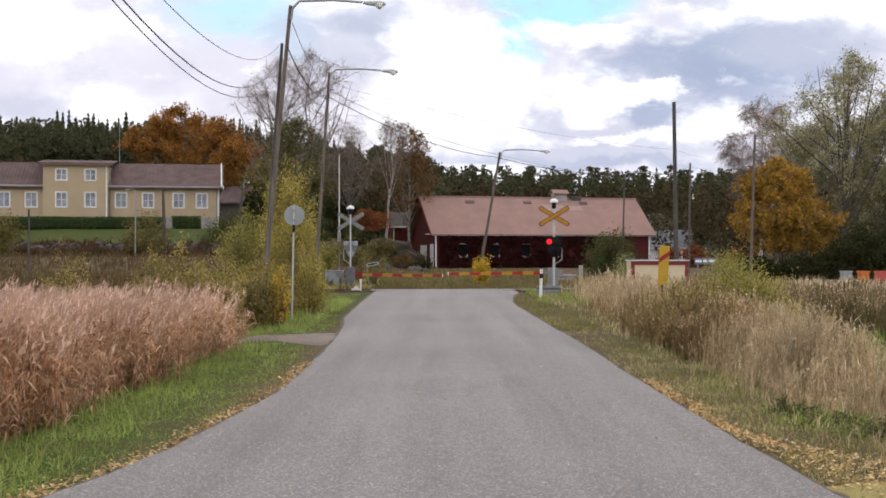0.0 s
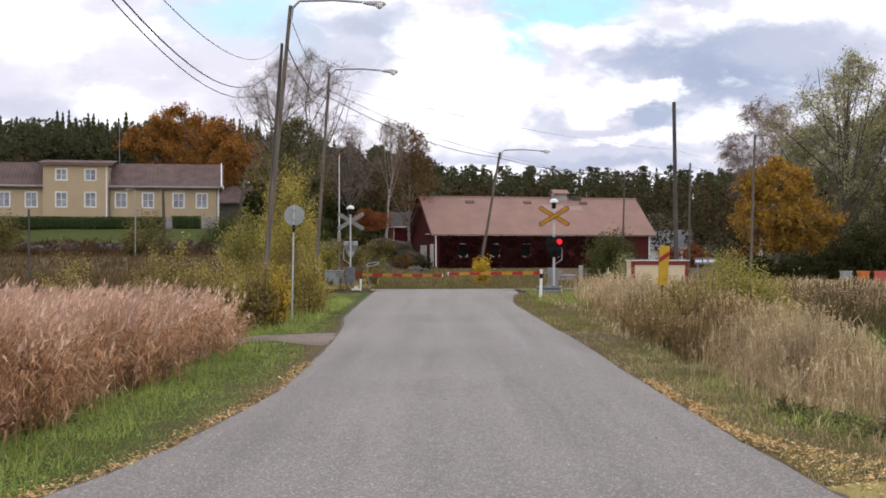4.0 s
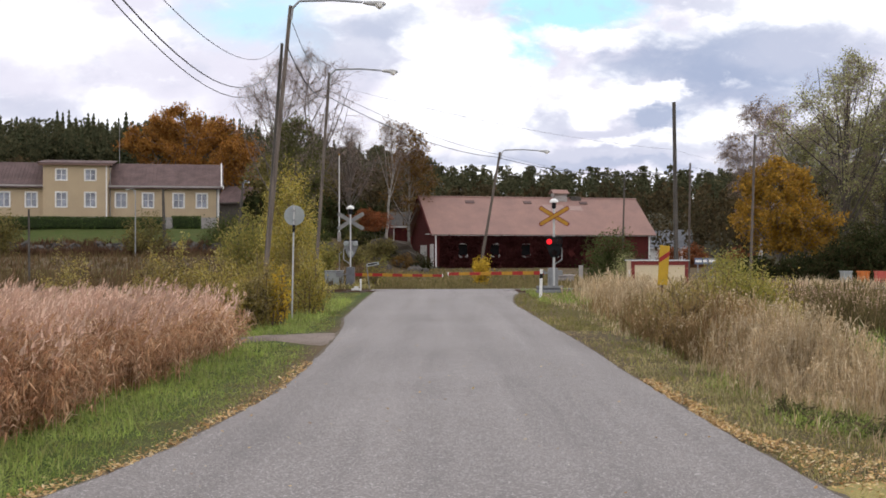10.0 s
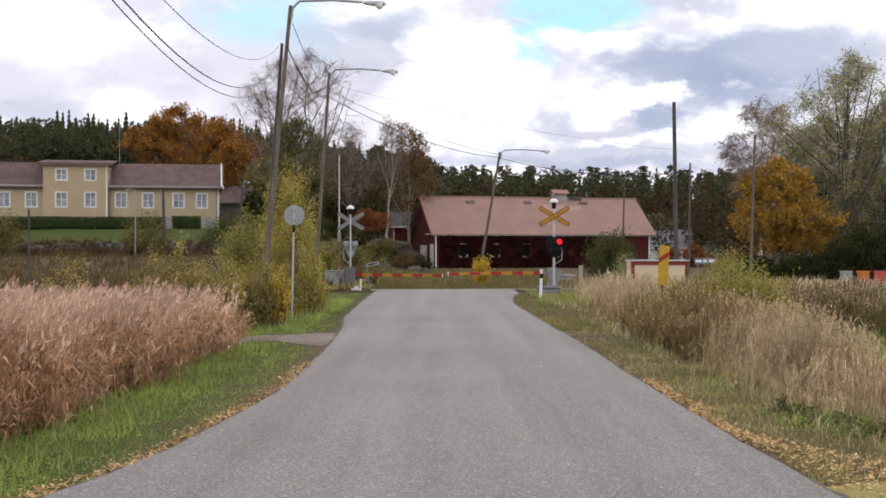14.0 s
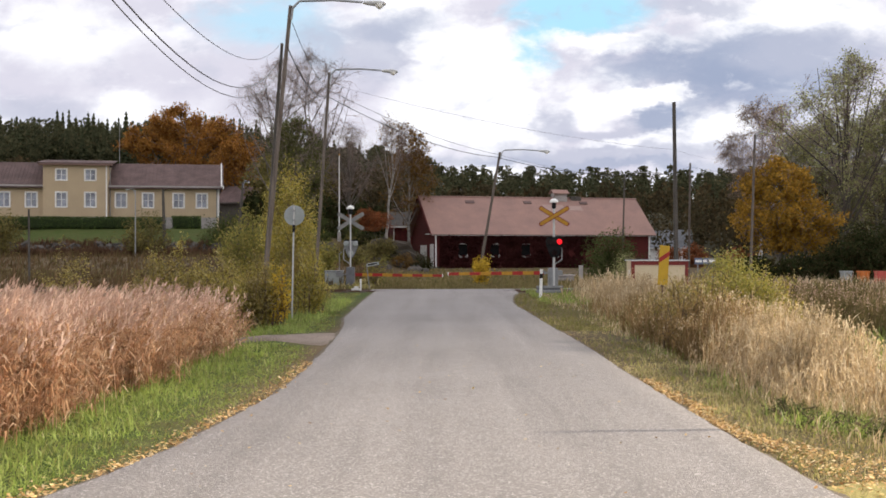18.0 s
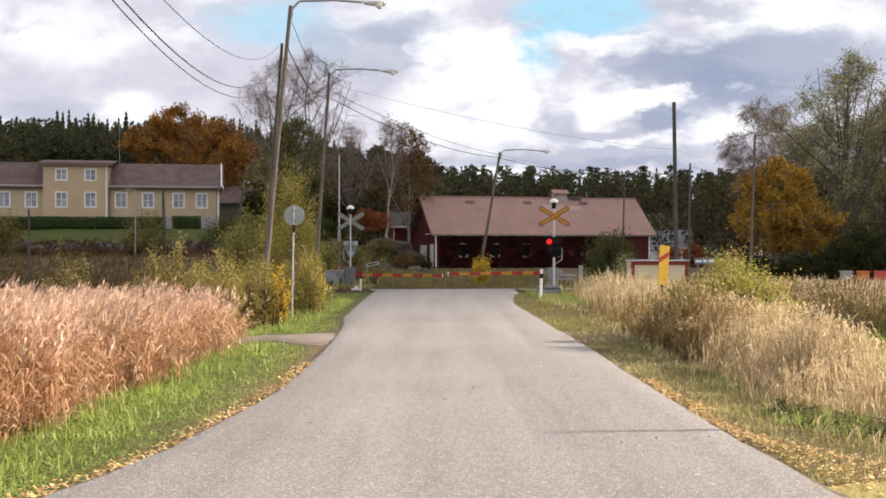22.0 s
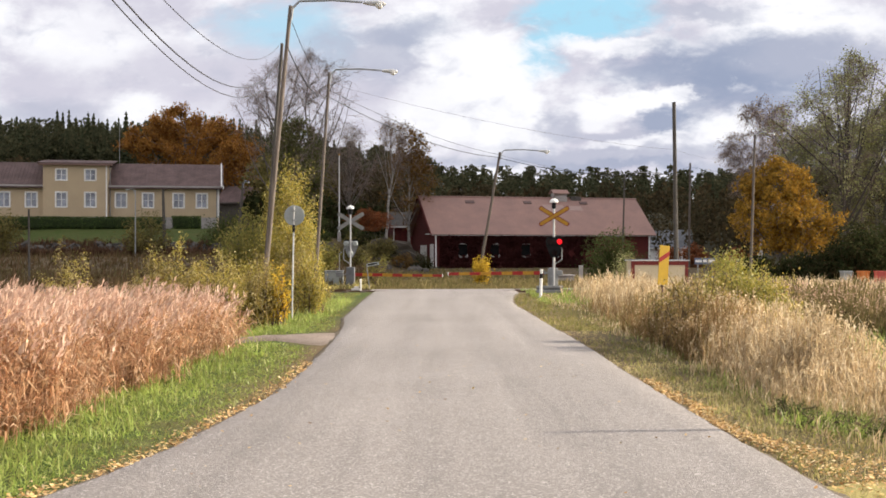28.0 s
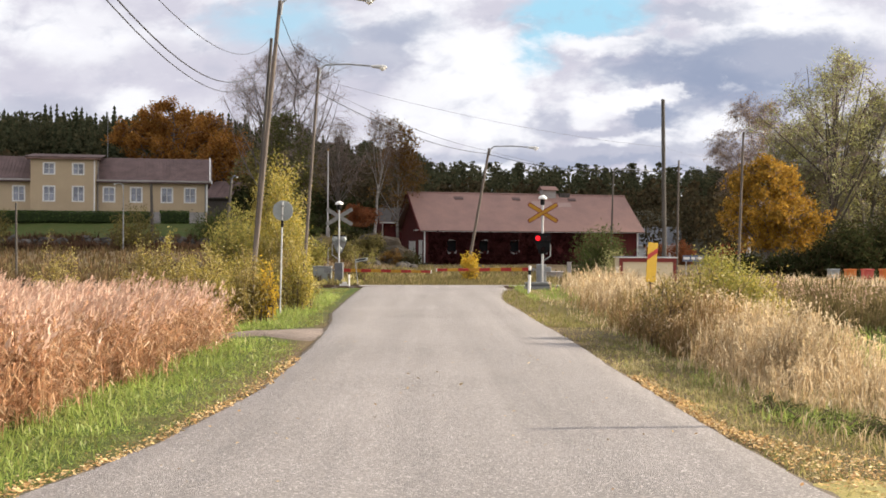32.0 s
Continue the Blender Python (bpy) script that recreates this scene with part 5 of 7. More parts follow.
    part("gable_door", box(-0.1, 3.2, -0.4, -0.02, 5.6, 2.1, 0.01), WHITE, b, "pale white gable door")
    part("gable_door", box(-0.1, 0.5, -0.5, -0.02, 1.7, 2.2, 0.01), WHITE, b, "pale white gable door")
    hatch = part("loft_hatch", box(-0.1, 1.8, 3.3, -0.02, 3.0, 4.9, 0.01), BARNRED, b)
    part("hatch_sill", box(-0.25, 1.7, 3.2, 0.0, 3.1, 3.3), WHITE, hatch)
    # creeper over the wall, round the windows
    rng = np.random.default_rng(12)
    n = 42000
    c = np.stack([rng.uniform(0.5, 17.5, n), -0.04 - rng.gamma(2, 0.06, n), rng.uniform(-0.3, 3.15, n)], axis=1)
    dens = np.array([noise.noise((x * 0.45, 0, z * 0.5)) for x, _, z in c]) + 0.45 - 0.7 * smooth(13.5, 17.5, c[:, 0]) - 0.3 * smooth(1.6, 0.5, c[:, 0])
    ok = dens > rng.uniform(-0.35, 0.15, n)
    for w in wins:
        ok &= ~((np.abs(c[:, 0] - w) < 0.60 + 0.08 * np.sin(c[:, 2] * 9 + w)) & (c[:, 2] > 0.93 + 0.12 * np.sin(c[:, 0] * 7)) & (c[:, 2] < 2.28 + 0.1 * np.sin(c[:, 0] * 5)))
    part("creeper", leaves(c[ok], 0.16, rng), LEAF_IVY, b, "dark red creeper covering the wall")
    return b


build_barn()


def small_house(name, x, y, z, w, d, wall, peak, rot, wm, rm, label, trim=None):
    trim = trim or WHITE
    s = thing(name, pose(x, y, z, 0, 0, rot), label, "shed" if "shed" in name else "house")
    part("wall", wall_cells(-w / 2, w / 2, -1.5, wall, 0, 0.2, [(-w / 2 + 0.8, -w / 2 + 1.6, 0.8, 1.8)] if w > 4.5 else []), wm, s)
    if w > 4.5:
        window(s, -w / 2 + 1.2, 0.8, 0.8, 1.0, 0, rows=2)
    gable(s, -w / 2 + 0.1, 0, d, -1.5, wall, peak, wm)
    gable(s, w / 2 - 0.1, 0, d, -1.5, wall, peak, wm)
    part("back_wall", box(-w / 2, d - 0.2, -1.5, w / 2, d, wall), wm, s)
    roof_plane(s, (-w / 2 - 0.35, -0.4, wall - 0.12), (w + 0.7, 0, 0), (0, d / 2 + 0.4, peak - wall + 0.2), rm, ridges=int(w / 0.6))
    roof_plane(s, (w / 2 + 0.35, d + 0.4, wall - 0.12), (-w - 0.7, 0, 0), (0, -d / 2 - 0.4, peak - wall + 0.2), rm)
    for a in (-w / 2, w / 2 - 0.12):
        part("corner_board", box(a, -0.03, -0.4, a + 0.12, 0, wall), trim, s)
    part("fascia", box(-w / 2 - 0.3, -0.4, wall - 0.22, w / 2 + 0.3, -0.37, wall - 0.08), trim, s)
    return s


small_house("red_shed", -4.35, 132, 2.5, 2.4, 3.6, 1.8, 3.3, 12, BARNRED, SHEDROOF, "small red shed with a grey roof and white corner boards")
small_house("dark_cabin", -22.5, 128, 4.6, 4.0, 4.0, 2.2, 3.9, -20, DARKPOLE, HOUSEROOF, "dark brown cabin half hidden by trees", DARKPOLE)
small_house("white_house", 27.6, 150, -0.3, 7.5, 6.0, 2.2, 4.4, -6, WHITE, GREYROOF, "white house with a grey sheet roof behind the barn")


def build_hut():
    """The crossing's equipment hut: cream panels, red trim and roof edge."""
    h = thing("equipment_hut", pose(9.6, 52.5, -0.05), "cream crossing equipment hut with dark red trim", "hut")
    part("body", box(-1.22, 0, -0.2, 1.22, 1.6, 1.22, 0.01), HUT, h)
    for x in (-1.25, 1.12):
        part("corner_trim", box(x, -0.03, -0.1, x + 0.14, 0.0, 1.2), MAROON, h, "dark red corner trim")
    part("side_trim", box(-1.25, 0.0, -0.1, -1.22, 0.2, 1.2), MAROON, h)
    part("top_trim", box(-1.25, -0.035, 1.04, 1.26, -0.003, 1.22), MAROON, h)
    part("roof", box(-1.28, -0.10, 1.22, 1.32, 1.75, 1.255, 0.008), WHITE, h, "pale corrugated flat roof")
    me = as_mesh("roof_rib", box(-0.03, -0.12, 1.255, 0.03, 1.75, 1.28, 0.006))
    me.materials.append(GREYROOF)
    for i in range(17):
        part("roof_rib", me, GREYROOF, h, m=pose(-1.28 + i * 0.16, 0, 0))
    part("side_vent", box(-1.255, 0.5, 0.4, -1.22, 0.9, 0.8), WHITE, h)
    return h


build_hut()


# ---- signs and roadside furniture ----
def round_sign():
    s = thing("round_road_sign", pose(-3.83, 30.0, gz(-3.83, 30)), "round road sign on a thin post, seen from behind", "road sign")
    part("post", rod((0, 0, -0.2), (0.06, 0, 2.85), 0.021, 0.021, 8), PALEGREY, s)
    part("plate", lathe([(0.252, -0.01), (0.26, 0.0), (0.26, 0.006), (0.25, 0.012)], 28, Matrix.Translation((0.06, 0.045, 2.62)) @ Matrix.Rotation(radians(90), 4, "X")), SIGNBACK, s, "pale grey-green sign back")
    part("clamp", box(0.015, -0.04, 2.72, 0.105, 0.034, 2.76, 0.004), GALV, s)
    part("clamp", box(0.015, -0.04, 2.48, 0.105, 0.034, 2.52, 0.004), GALV, s)
    part("band", rod((0.05, 0, 2.2), (0.052, 0, 2.38), 0.034, 0.034, 8), BLACK, s)


round_sign()


def approach_marker():
    s = thing("approach_marker", pose(5.55, 30.0, gz(5.55, 30)), "tall yellow crossing approach marker with one red slanting stripe", "road sign")
    part("post", rod((0, 0.02, -0.2), (0, 0.02, 1.7), 0.03, 0.03, 8), RUST, s)
    plate = part("plate", box(-0.15, -0.01, 0.0, 0.15, 0.005, 1.0, 0.004), MARKER, s, m=pose(0.0, -0.03, 0.85, 0, 4, 24))
    part("stripe", slab([(-0.15, 0.55), (0.15, 0.75), (0.15, 0.88), (-0.15, 0.68)], -0.015, -0.0105), RED, plate, "red slanting stripe")


approach_marker()


def delineator():
    s = thing("delineator_post", pose(3.46, 42.0, -0.02), "white roadside delineator post with a black band", "marker post")
    part("post", rod((0, 0, 0), (0.03, 0, 1.0), 0.055, 0.05, 10), WHITE, s)
    part("band", rod((0.0205, 0, 0.68), (0.026, 0, 0.84), 0.056, 0.055, 10), BLACK, s, "black band")
    part("reflector", box(0.0, -0.062, 0.86, 0.05, -0.045, 0.94, 0.004), WHITE, s)


delineator()


def guard_rail():
    g = thing("guard_rail", pose(3.95, 44.0, 0), "short galvanised guard rail protecting the crossing signal", "guard rail")
    for z in (0.07, 0.24):
        part("rail", box(-0.49, -0.055, z, 0.5, -0.008, z + 0.105, 0.016), GREYPAINT, g)
    part("web", box(-0.47, -0.008, 0.09, 0.48, 0.0, 0.325), DARKBOX, g)
    for x in (-0.3, 0.32):
        part("post", box(x - 0.05, 0.01, -0.2, x + 0.05, 0.11, 0.34, 0.006), DARKBOX, g)


guard_rail()


def street_name_sign():
    s = thing("leaning_name_sign", pose(-3.05, 49.5, -0.03), "small white direction sign on a leaning post", "road sign")
    part("post", rod((0, 0, -0.1), (-0.14, 0, 1.05), 0.02, 0.02, 8), SALTIREBACK, s)
    p = part("plate", box(0, -0.012, 0, 0.52, 0.0, 0.13, 0.004), SIGNBACK, s, m=pose(-0.13, -0.03, 0.98, 0, -11, 0))
    part("lettering", box(0.06, -0.0145, 0.05, 0.46, -0.0125, 0.1), BLACK, p)


street_name_sign()


def cable_marker():
    s = thing("white_marker_frame", pose(-3.55, 48.5, -0.03), "low white painted post and cross bar beside the track", "marker post")
    part("post", rod((0.18, 0, -0.1), (0.18, 0, 0.5), 0.035, 0.035, 8), WHITE, s)
    part("bar", box(-0.2, -0.03, 0.04, 0.16, 0.03, 0.12, 0.006), WHITE, s)
    part("plate", box(-0.1, -0.04, 0.12, 0.1, 0.0, 0.2, 0.006), WHITE, s)
    part("cap", rod((0.18, 0, 0.5), (0.18, 0, 0.57), 0.037, 0.037, 8), BLACK, s)


cable_marker()


def relay_post():
    s = thing("white_pipe_post", pose(-4.5, 51.5, -0.05), "thin pale pipe post behind the signal", "post")
    part("pipe", bent([(0, 0, -0.1), (0, 0, 1.55), (0.04, 0, 1.6), (0.1, 0, 1.58)], 0.02), SALTIREBACK, s)
    c = thing("relay_cabinet", pose(-4.75, 52.3, -0.05), "grey low relay cabinet beside the track", "cabinet")
    part("body", box(-0.45, -0.2, 0.0, 0.35, 0.2, 0.75, 0.02), SIGNBACK, c)
    part("lid", box(-0.48, -0.23, 0.75, 0.38, 0.23, 0.8, 0.01), GREYPAINT, c, "pale grey lid")
    part("door_handle", box(0.2, -0.23, 0.36, 0.24, -0.2, 0.46), BLACK, c)


relay_post()


def flagpole():
    f = thing("flagpole", pose(-9.2, 105, gz(-9.2, 105)), "tall white flagpole without a flag", "flagpole")
    part("pole", rod((0, 0, 0), (0, 0, 10.0 - gz(-9.2, 105)), 0.055, 0.04, 10), WHITE, f)
    part("knob", lathe([(0.02, -0.09), (0.08, -0.04), (0.08, 0.04), (0.02, 0.09)], 10, Matrix.Translation((0, 0, 10.05 - gz(-9.2, 105)))), YELLOW, f)
    part("foot", box(-0.15, -0.15, -0.1, 0.15, 0.15, 0.8, 0.02), PLINTH, f)


flagpole()


def hive(x, y, colour, label, w=0.44, h=0.48):
    g = thing("beehive", pose(x, y, gz(x, y) + 0.1), label, "beehive", "row of beehives")
    part("body", box(-w / 2, -0.25, 0, w / 2, 0.25, h, 0.012), colour, g)
    part("lid", box(-w / 2 - 0.03, -0.28, h, w / 2 + 0.03, 0.28, h + 0.07, 0.01), colour, g)
    part("entrance", box(-0.12, -0.265, 0.06, 0.12, -0.251, 0.1), BLACK, g)
    part("stand", box(-w / 2, -0.22, -0.25, w / 2, 0.22, -0.003), TIE, g)


ORANGE = mat("orange_paint", (0.55, 0.16, 0.03), (0.45, 0.13, 0.03), 3, 0.7)
PINKRED = mat("faded_red_paint", (0.50, 0.10, 0.08), (0.4, 0.08, 0.06), 3, 0.7)
for hx, hm, hl in ((19.9, SIGNBACK, "pale grey wooden beehive"), (20.75, ORANGE, "orange painted wooden beehive"), (21.6, PINKRED, "faded red wooden beehive"), (22.5, ORANGE, "orange painted wooden beehive")):
    hive(hx, 58.5, hm, hl)


def blue_sign():
    s = thing("blue_place_sign", pose(14.6, 66, -0.1), "small grey-blue direction sign on two posts, its lettering unreadable", "road sign")
    for x in (-0.4, 0.4):
        part("post", rod((x, 0, -0.1), (x, 0, 1.3), 0.03, 0.03, 8), GALV, s)
    p = part("plate", box(-0.6, -0.04, 0.95, 0.6, -0.02, 1.3, 0.004), SIGN_BLUE, s)
    for a, b in ((-0.55, -0.2), (-0.12, 0.1), (0.18, 0.52)):
        part("lettering", box(a, -0.0445, 1.06, b, -0.0405, 1.2), WHITE, p)


SIGN_BLUE = mat("sign_blue", (0.12, 0.14, 0.20), (0.14, 0.16, 0.22), 4, 0.5)
blue_sign()


def yard_bits():
    """Small concrete things on the grass behind the crossing."""
    c = thing("concrete_post", pose(6.75, 58, -0.1), "short weathered concrete post in the grass", "post")
    part("shaft", box(-0.09, -0.09, -0.1, 0.09, 0.09, 0.95, 0.015), PLINTH, c)
    part("cap", box(-0.11, -0.11, 0.95, 0.11, 0.11, 1.0, 0.01), PLINTH, c)
    d = thing("concrete_slab", pose(6.0, 60, -0.1), "low pale concrete slab behind the signal", "slab")
    part("slab", box(-0.6, -0.4, -0.1, 0.6, 0.4, 0.42, 0.03), PLINTH, d)
    part("rim", box(-0.64, -0.44, 0.42, 0.64, 0.44, 0.5, 0.02), PLINTH, d)


yard_bits()


def stone_wall():
    """A low wall of rough field stones along the foot of the lawn."""
    g = thing("stone_wall", pose(0, 0, 0), "low dry wall of rough grey field stones below the lawn", "stone wall")
    rng = random.Random(8)
    shapes = []
    for k in range(6):
        bm = bmesh.new()
        bmesh.ops.create_icosphere(bm, subdivisions=1, radius=0.5)
        for v in bm.verts:
            v.co *= rng.uniform(0.75, 1.15)
            v.co.z *= 0.75
        me = as_mesh("stone", bm)
        me.materials.append(STONE)
        shapes.append(me)
    spots = [(rng.uniform(-46, -13), 95.6 + rng.uniform(-0.7, 0.7)) for _ in range(170)] + [(rng.uniform(-12, -1.5), 100.5 + rng.uniform(-2.2, 1.5)) for _ in range(55)]
    for x, y in spots:
        s = rng.uniform(0.45, 1.15)
        part("stone", rng.choice(shapes), STONE, g, m=pose(x, y, gz(x, y) + 0.12 * s, rng.uniform(-20, 20), rng.uniform(-20, 20), rng.uniform(0, 360)) @ Matrix.Diagonal((s * 1.3, s, s, 1)))
    boulder = bmesh.new()
    bmesh.ops.create_icosphere(boulder, subdivisions=3, radius=0.5)
    for v in boulder.verts:
        v.co *= 1 + 0.36 * noise.fractal(v.co * 2.6, 0.8, 2.0, 5)
    tagged(part("boulder", as_mesh("boulder", boulder), BOULDER, m=pose(-4.5, 104.2, gz(-4.5, 104.2) - 0.2, 0, 0, 12) @ Matrix.Diagonal((5.8, 3.6, 2.6, 1))), "dark earth-covered boulder beside the barn", "boulder")


stone_wall()


# ---- trees and bushes ----
crown_tree("oak", -30.4, 140, 5.2, 21, "large rounded oak in orange-brown autumn leaf", BARK, TWIG, LEAF_OAK, 13.0, 0.42, 6.5, 0.18, 0.45, 26, 9, 10, leaf_count=44000, leaf_size=0.135, spread=0.28, clump=1.3, sublen=0.4, finelen=0.8, square=0.42)
crown_tree("oak", -23.6, 133, 5.0, 22, "smaller oak in dull orange leaf beside the house", BARK, TWIG, LEAF_OAK, 9.0, 0.3, 3.1, 0.08, 0.45, 18, 8, 9, leaf_count=14000, leaf_size=0.135, spread=0.3, clump=1.2, sublen=0.5)
for bi, (bx, by, bz, bh, hw, seed, pk) in enumerate(((-15.9, 110, 3.6, 15.2, 5.2, 31, 0.5), (-12.2, 112, 3.6, 16.2, 5.6, 41, 0.55), (-9.2, 118, 3.6, 10.2, 3.0, 51, 0.6))):
    crown_tree("birch", bx, by, bz, seed, "tall bare birch with fine hanging twigs", BARK, TWIG, LEAF_BROWN, bh, 0.2, hw * 1.12, 0.22, pk, 28, 10, 17 if bi < 2 else 12, rise=0.82, droop=0.28, sublen=0.4, finelen=1.1, thin=0.0065, square=0.42)
crown_tree("birch", -5.6, 121, 1.6, 33, "pale-stemmed bare birch with thin twigs", BIRCH, TWIG, LEAF_BROWN, 13.9, 0.17, 2.1, 0.3, 0.55, 18, 9, 16, rise=0.8, droop=0.35, sublen=0.5, thin=0.0075, leaf_count=300, leaf_size=0.1, lean=0.3)
crown_tree("birch", -3.7, 126, 1.5, 34, "birch still carrying brown leaves", BIRCH, TWIG, LEAF_BROWN, 12.9, 0.17, 2.5, 0.28, 0.4, 20, 9, 12, rise=0.6, droop=0.3, leaf_count=5200, leaf_size=0.12, spread=0.25, clump=1.2)
crown_tree("birch", 30.6, 115, -0.3, 36, "tall birch with pale stems and fine brown twigs", BIRCH, TWIG, LEAF_TAN, 16.7, 0.2, 4.0, 0.28, 0.62, 30, 11, 30, rise=0.6, droop=0.5, sublen=0.42, finelen=1.1, thin=0.011, leaf_count=10000, leaf_size=0.075, spread=0.3, keep=lambda a, h: 0.15 + 0.85 * smooth(0.5, 0.75, h) * smooth(-0.6, 0.3, a))
crown_tree("maple", 21.3, 75, -0.1, 44, "dense yellow-orange maple in autumn leaf", BARK, TWIG, LEAF_MAPLE, 7.0, 0.18, 3.3, 0.06, 0.42, 28, 9, 9, leaf_count=23000, leaf_size=0.10, spread=0.16, clump=1.6, sublen=0.42, finelen=0.6, square=0.45)
crown_tree("maple", 26.6, 88, -0.1, 42, "yellow maple behind a dark bush", BARK, TWIG, LEAF_MAPLE, 5.6, 0.16, 2.6, 0.1, 0.45, 16, 8, 8, leaf_count=8000, leaf_size=0.11, spread=0.2)
crown_tree("aspen", 28.6, 84, -0.1, 51, "tall aspen with thin grey-green leaves", DARKBARK, TWIG, LEAF_ASPEN, 15.2, 0.22, 5.2, 0.2, 0.66, 28, 10, 16, rise=1.0, droop=0.0, sublen=0.42, finelen=0.7, thin=0.010, leaf_count=11000, leaf_size=0.075, spread=0.25, clump=1.5, lean=0.6)
crown_tree("aspen", 29.6, 92, -0.1, 52, "grey willow tree thick with fine twigs", DARKBARK, GREYTWIG, LEAF_GREYWILLOW, 11.6, 0.2, 4.0, 0.12, 0.5, 26, 11, 26, rise=0.7, droop=0.1, finelen=1.0, thin=0.011, leaf_count=17000, leaf_size=0.07, spread=0.35, clump=1.0)
crown_tree("aspen", 32.6, 88, -0.1, 53, "aspen losing its leaves", DARKBARK, GREYTWIG, LEAF_GREYWILLOW, 12.4, 0.2, 4.4, 0.12, 0.5, 26, 11, 24, rise=0.7, droop=0.1, finelen=1.0, thin=0.011, leaf_count=15000, leaf_size=0.075, spread=0.35, clump=1.0)
crown_tree("pine", -12.5, 100, 3.0, 54, "olive-green young pine before the birches", BARK, TWIG, LEAF_PINE, 9.4, 0.14, 2.2, 0.05, 0.5, 24, 9, 10, leaf_count=12000, leaf_size=0.09, spread=0.18, clump=1.2)

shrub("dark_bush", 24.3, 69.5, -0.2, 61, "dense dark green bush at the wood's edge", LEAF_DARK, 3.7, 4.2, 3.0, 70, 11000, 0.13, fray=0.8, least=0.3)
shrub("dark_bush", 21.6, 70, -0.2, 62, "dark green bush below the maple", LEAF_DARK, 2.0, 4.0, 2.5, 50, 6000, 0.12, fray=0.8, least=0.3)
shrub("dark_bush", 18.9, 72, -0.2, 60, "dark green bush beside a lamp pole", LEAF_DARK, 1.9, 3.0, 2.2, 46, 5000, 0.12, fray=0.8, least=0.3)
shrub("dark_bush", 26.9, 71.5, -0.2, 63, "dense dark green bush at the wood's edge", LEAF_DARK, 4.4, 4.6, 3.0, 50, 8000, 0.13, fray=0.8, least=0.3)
shrub("willow_bush", 10.0, 70, -0.2, 64, "rounded green willow bush before the barn", LEAF_BUSH, 3.4, 3.6, 2.6, 60, 9000, 0.075, upright=0.9, fray=0.8, least=0.3)
shrub("willow_bush", 9.0, 58, -0.1, 65, "low green willow bush behind the dry grass", LEAF_ASPEN, 1.9, 2.2, 1.6, 34, 2200, 0.055, fray=0.8, least=0.35)
shrub("golden_bush", 1.85, 56.6, -0.05, 66, "small bright golden bush at the foot of a pole", LEAF_GOLD, 1.75, 0.95, 0.8, 26, 2400, 0.055, least=0.3, fray=0.7, loose=0.08)
shrub("willow_sapling", -3.0, 52.0, -0.05, 58, "small pale-leaved willow behind the far barrier", LEAF_FIELD, 2.2, 1.2, 0.9, 18, 1300, 0.042, upright=0.9, fray=0.8, least=0.4)
shrub("willow_sapling", -6.1, 46.3, -0.1, 67, "tall yellow-green willow beside the round sign", LEAF_YELLOW, 5.6, 2.2, 1.8, 70, 21000, 0.05, upright=1.1, fray=0.7, loose=0.055)
shrub("willow_sapling", -5.6, 45.0, -0.1, 57, "young yellow-green willow beside the tall one", LEAF_YELLOW, 3.8, 1.9, 1.5, 46, 11000, 0.05, upright=1.0, fray=0.7, loose=0.055)
shrub("golden_sapling", -3.8, 27.4, gz(-3.8, 27.4), 68, "slender golden sapling at the edge of the reeds", LEAF_GOLD, 1.6, 0.5, 0.45, 18, 1200, 0.04, fray=0.8, loose=0.09)
left_bushes = []
for bx, by, bh, bw, seed, lf in ((-4.3, 27.3, 1.8, 1.1, 70, LEAF_SALLOW), (-5.0, 26.8, 2.05, 1.2, 71, LEAF_WILLOW), (-5.7, 27.4, 2.05, 1.2, 72, LEAF_SALLOW), (-6.35, 28.0, 2.55, 1.5, 73, LEAF_YELLOW), (-6.75, 27.6, 2.3, 1.2, 59, LEAF_SALLOW), (-3.55, 31.6, 2.0, 1.0, 74, LEAF_YELLOW), (-4.7, 29.2, 2.1, 1.3, 75, LEAF_YELLOW), (-6.9, 29.0, 2.3, 1.0, 76, LEAF_SALLOW), (-10.5, 33.0, 2.7, 1.3, 77, LEAF_WILLOW), (-4.1, 32.8, 2.3, 1.1, 78, LEAF_SALLOW), (-5.4, 28.6, 2.15, 1.2, 79, LEAF_WILLOW)):
    left_bushes.append(shrub("sallow_bush", bx, by, gz(bx, by), seed, "thin yellow-green sallow bush behind the reeds", lf, bh, bw, 1.2, 40 if bx > -10 else 16, 8500 if bx > -10 else 3200, 0.031, group="sallow bushes", fray=0.8, least=0.5, loose=0.055, upright=0.9))
for bx, by, bh, bw, seed, lf in ((-10.6, 64, 4.2, 3.0, 80, LEAF_FIELD), (-8.2, 66, 3.8, 3.0, 81, LEAF_FIELD), (-11.9, 72, 4.2, 3.6, 82, LEAF_FIELD), (-6.6, 62, 2.6, 2.4, 83, LEAF_FIELD), (-23.6, 93, 4.2, 4.2, 84, LEAF_OLIVE), (-33.6, 90, 3.9, 3.4, 85, LEAF_OLIVE), (-7.5, 95, 2.6, 4.0, 86, LEAF_OLIVE), (-5.2, 101, 2.2, 3.0, 87, LEAF_OLIVE), (-17.5, 96, 3.0, 4.0, 88, LEAF_BUSH)):
    shrub("field_bush", bx, by, gz(bx, by), seed, "leafy bush in the rough field below the house", lf, bh, bw, bw * 0.8, 40, 3600, 0.1, group="field bushes", fray=0.8, least=0.35)
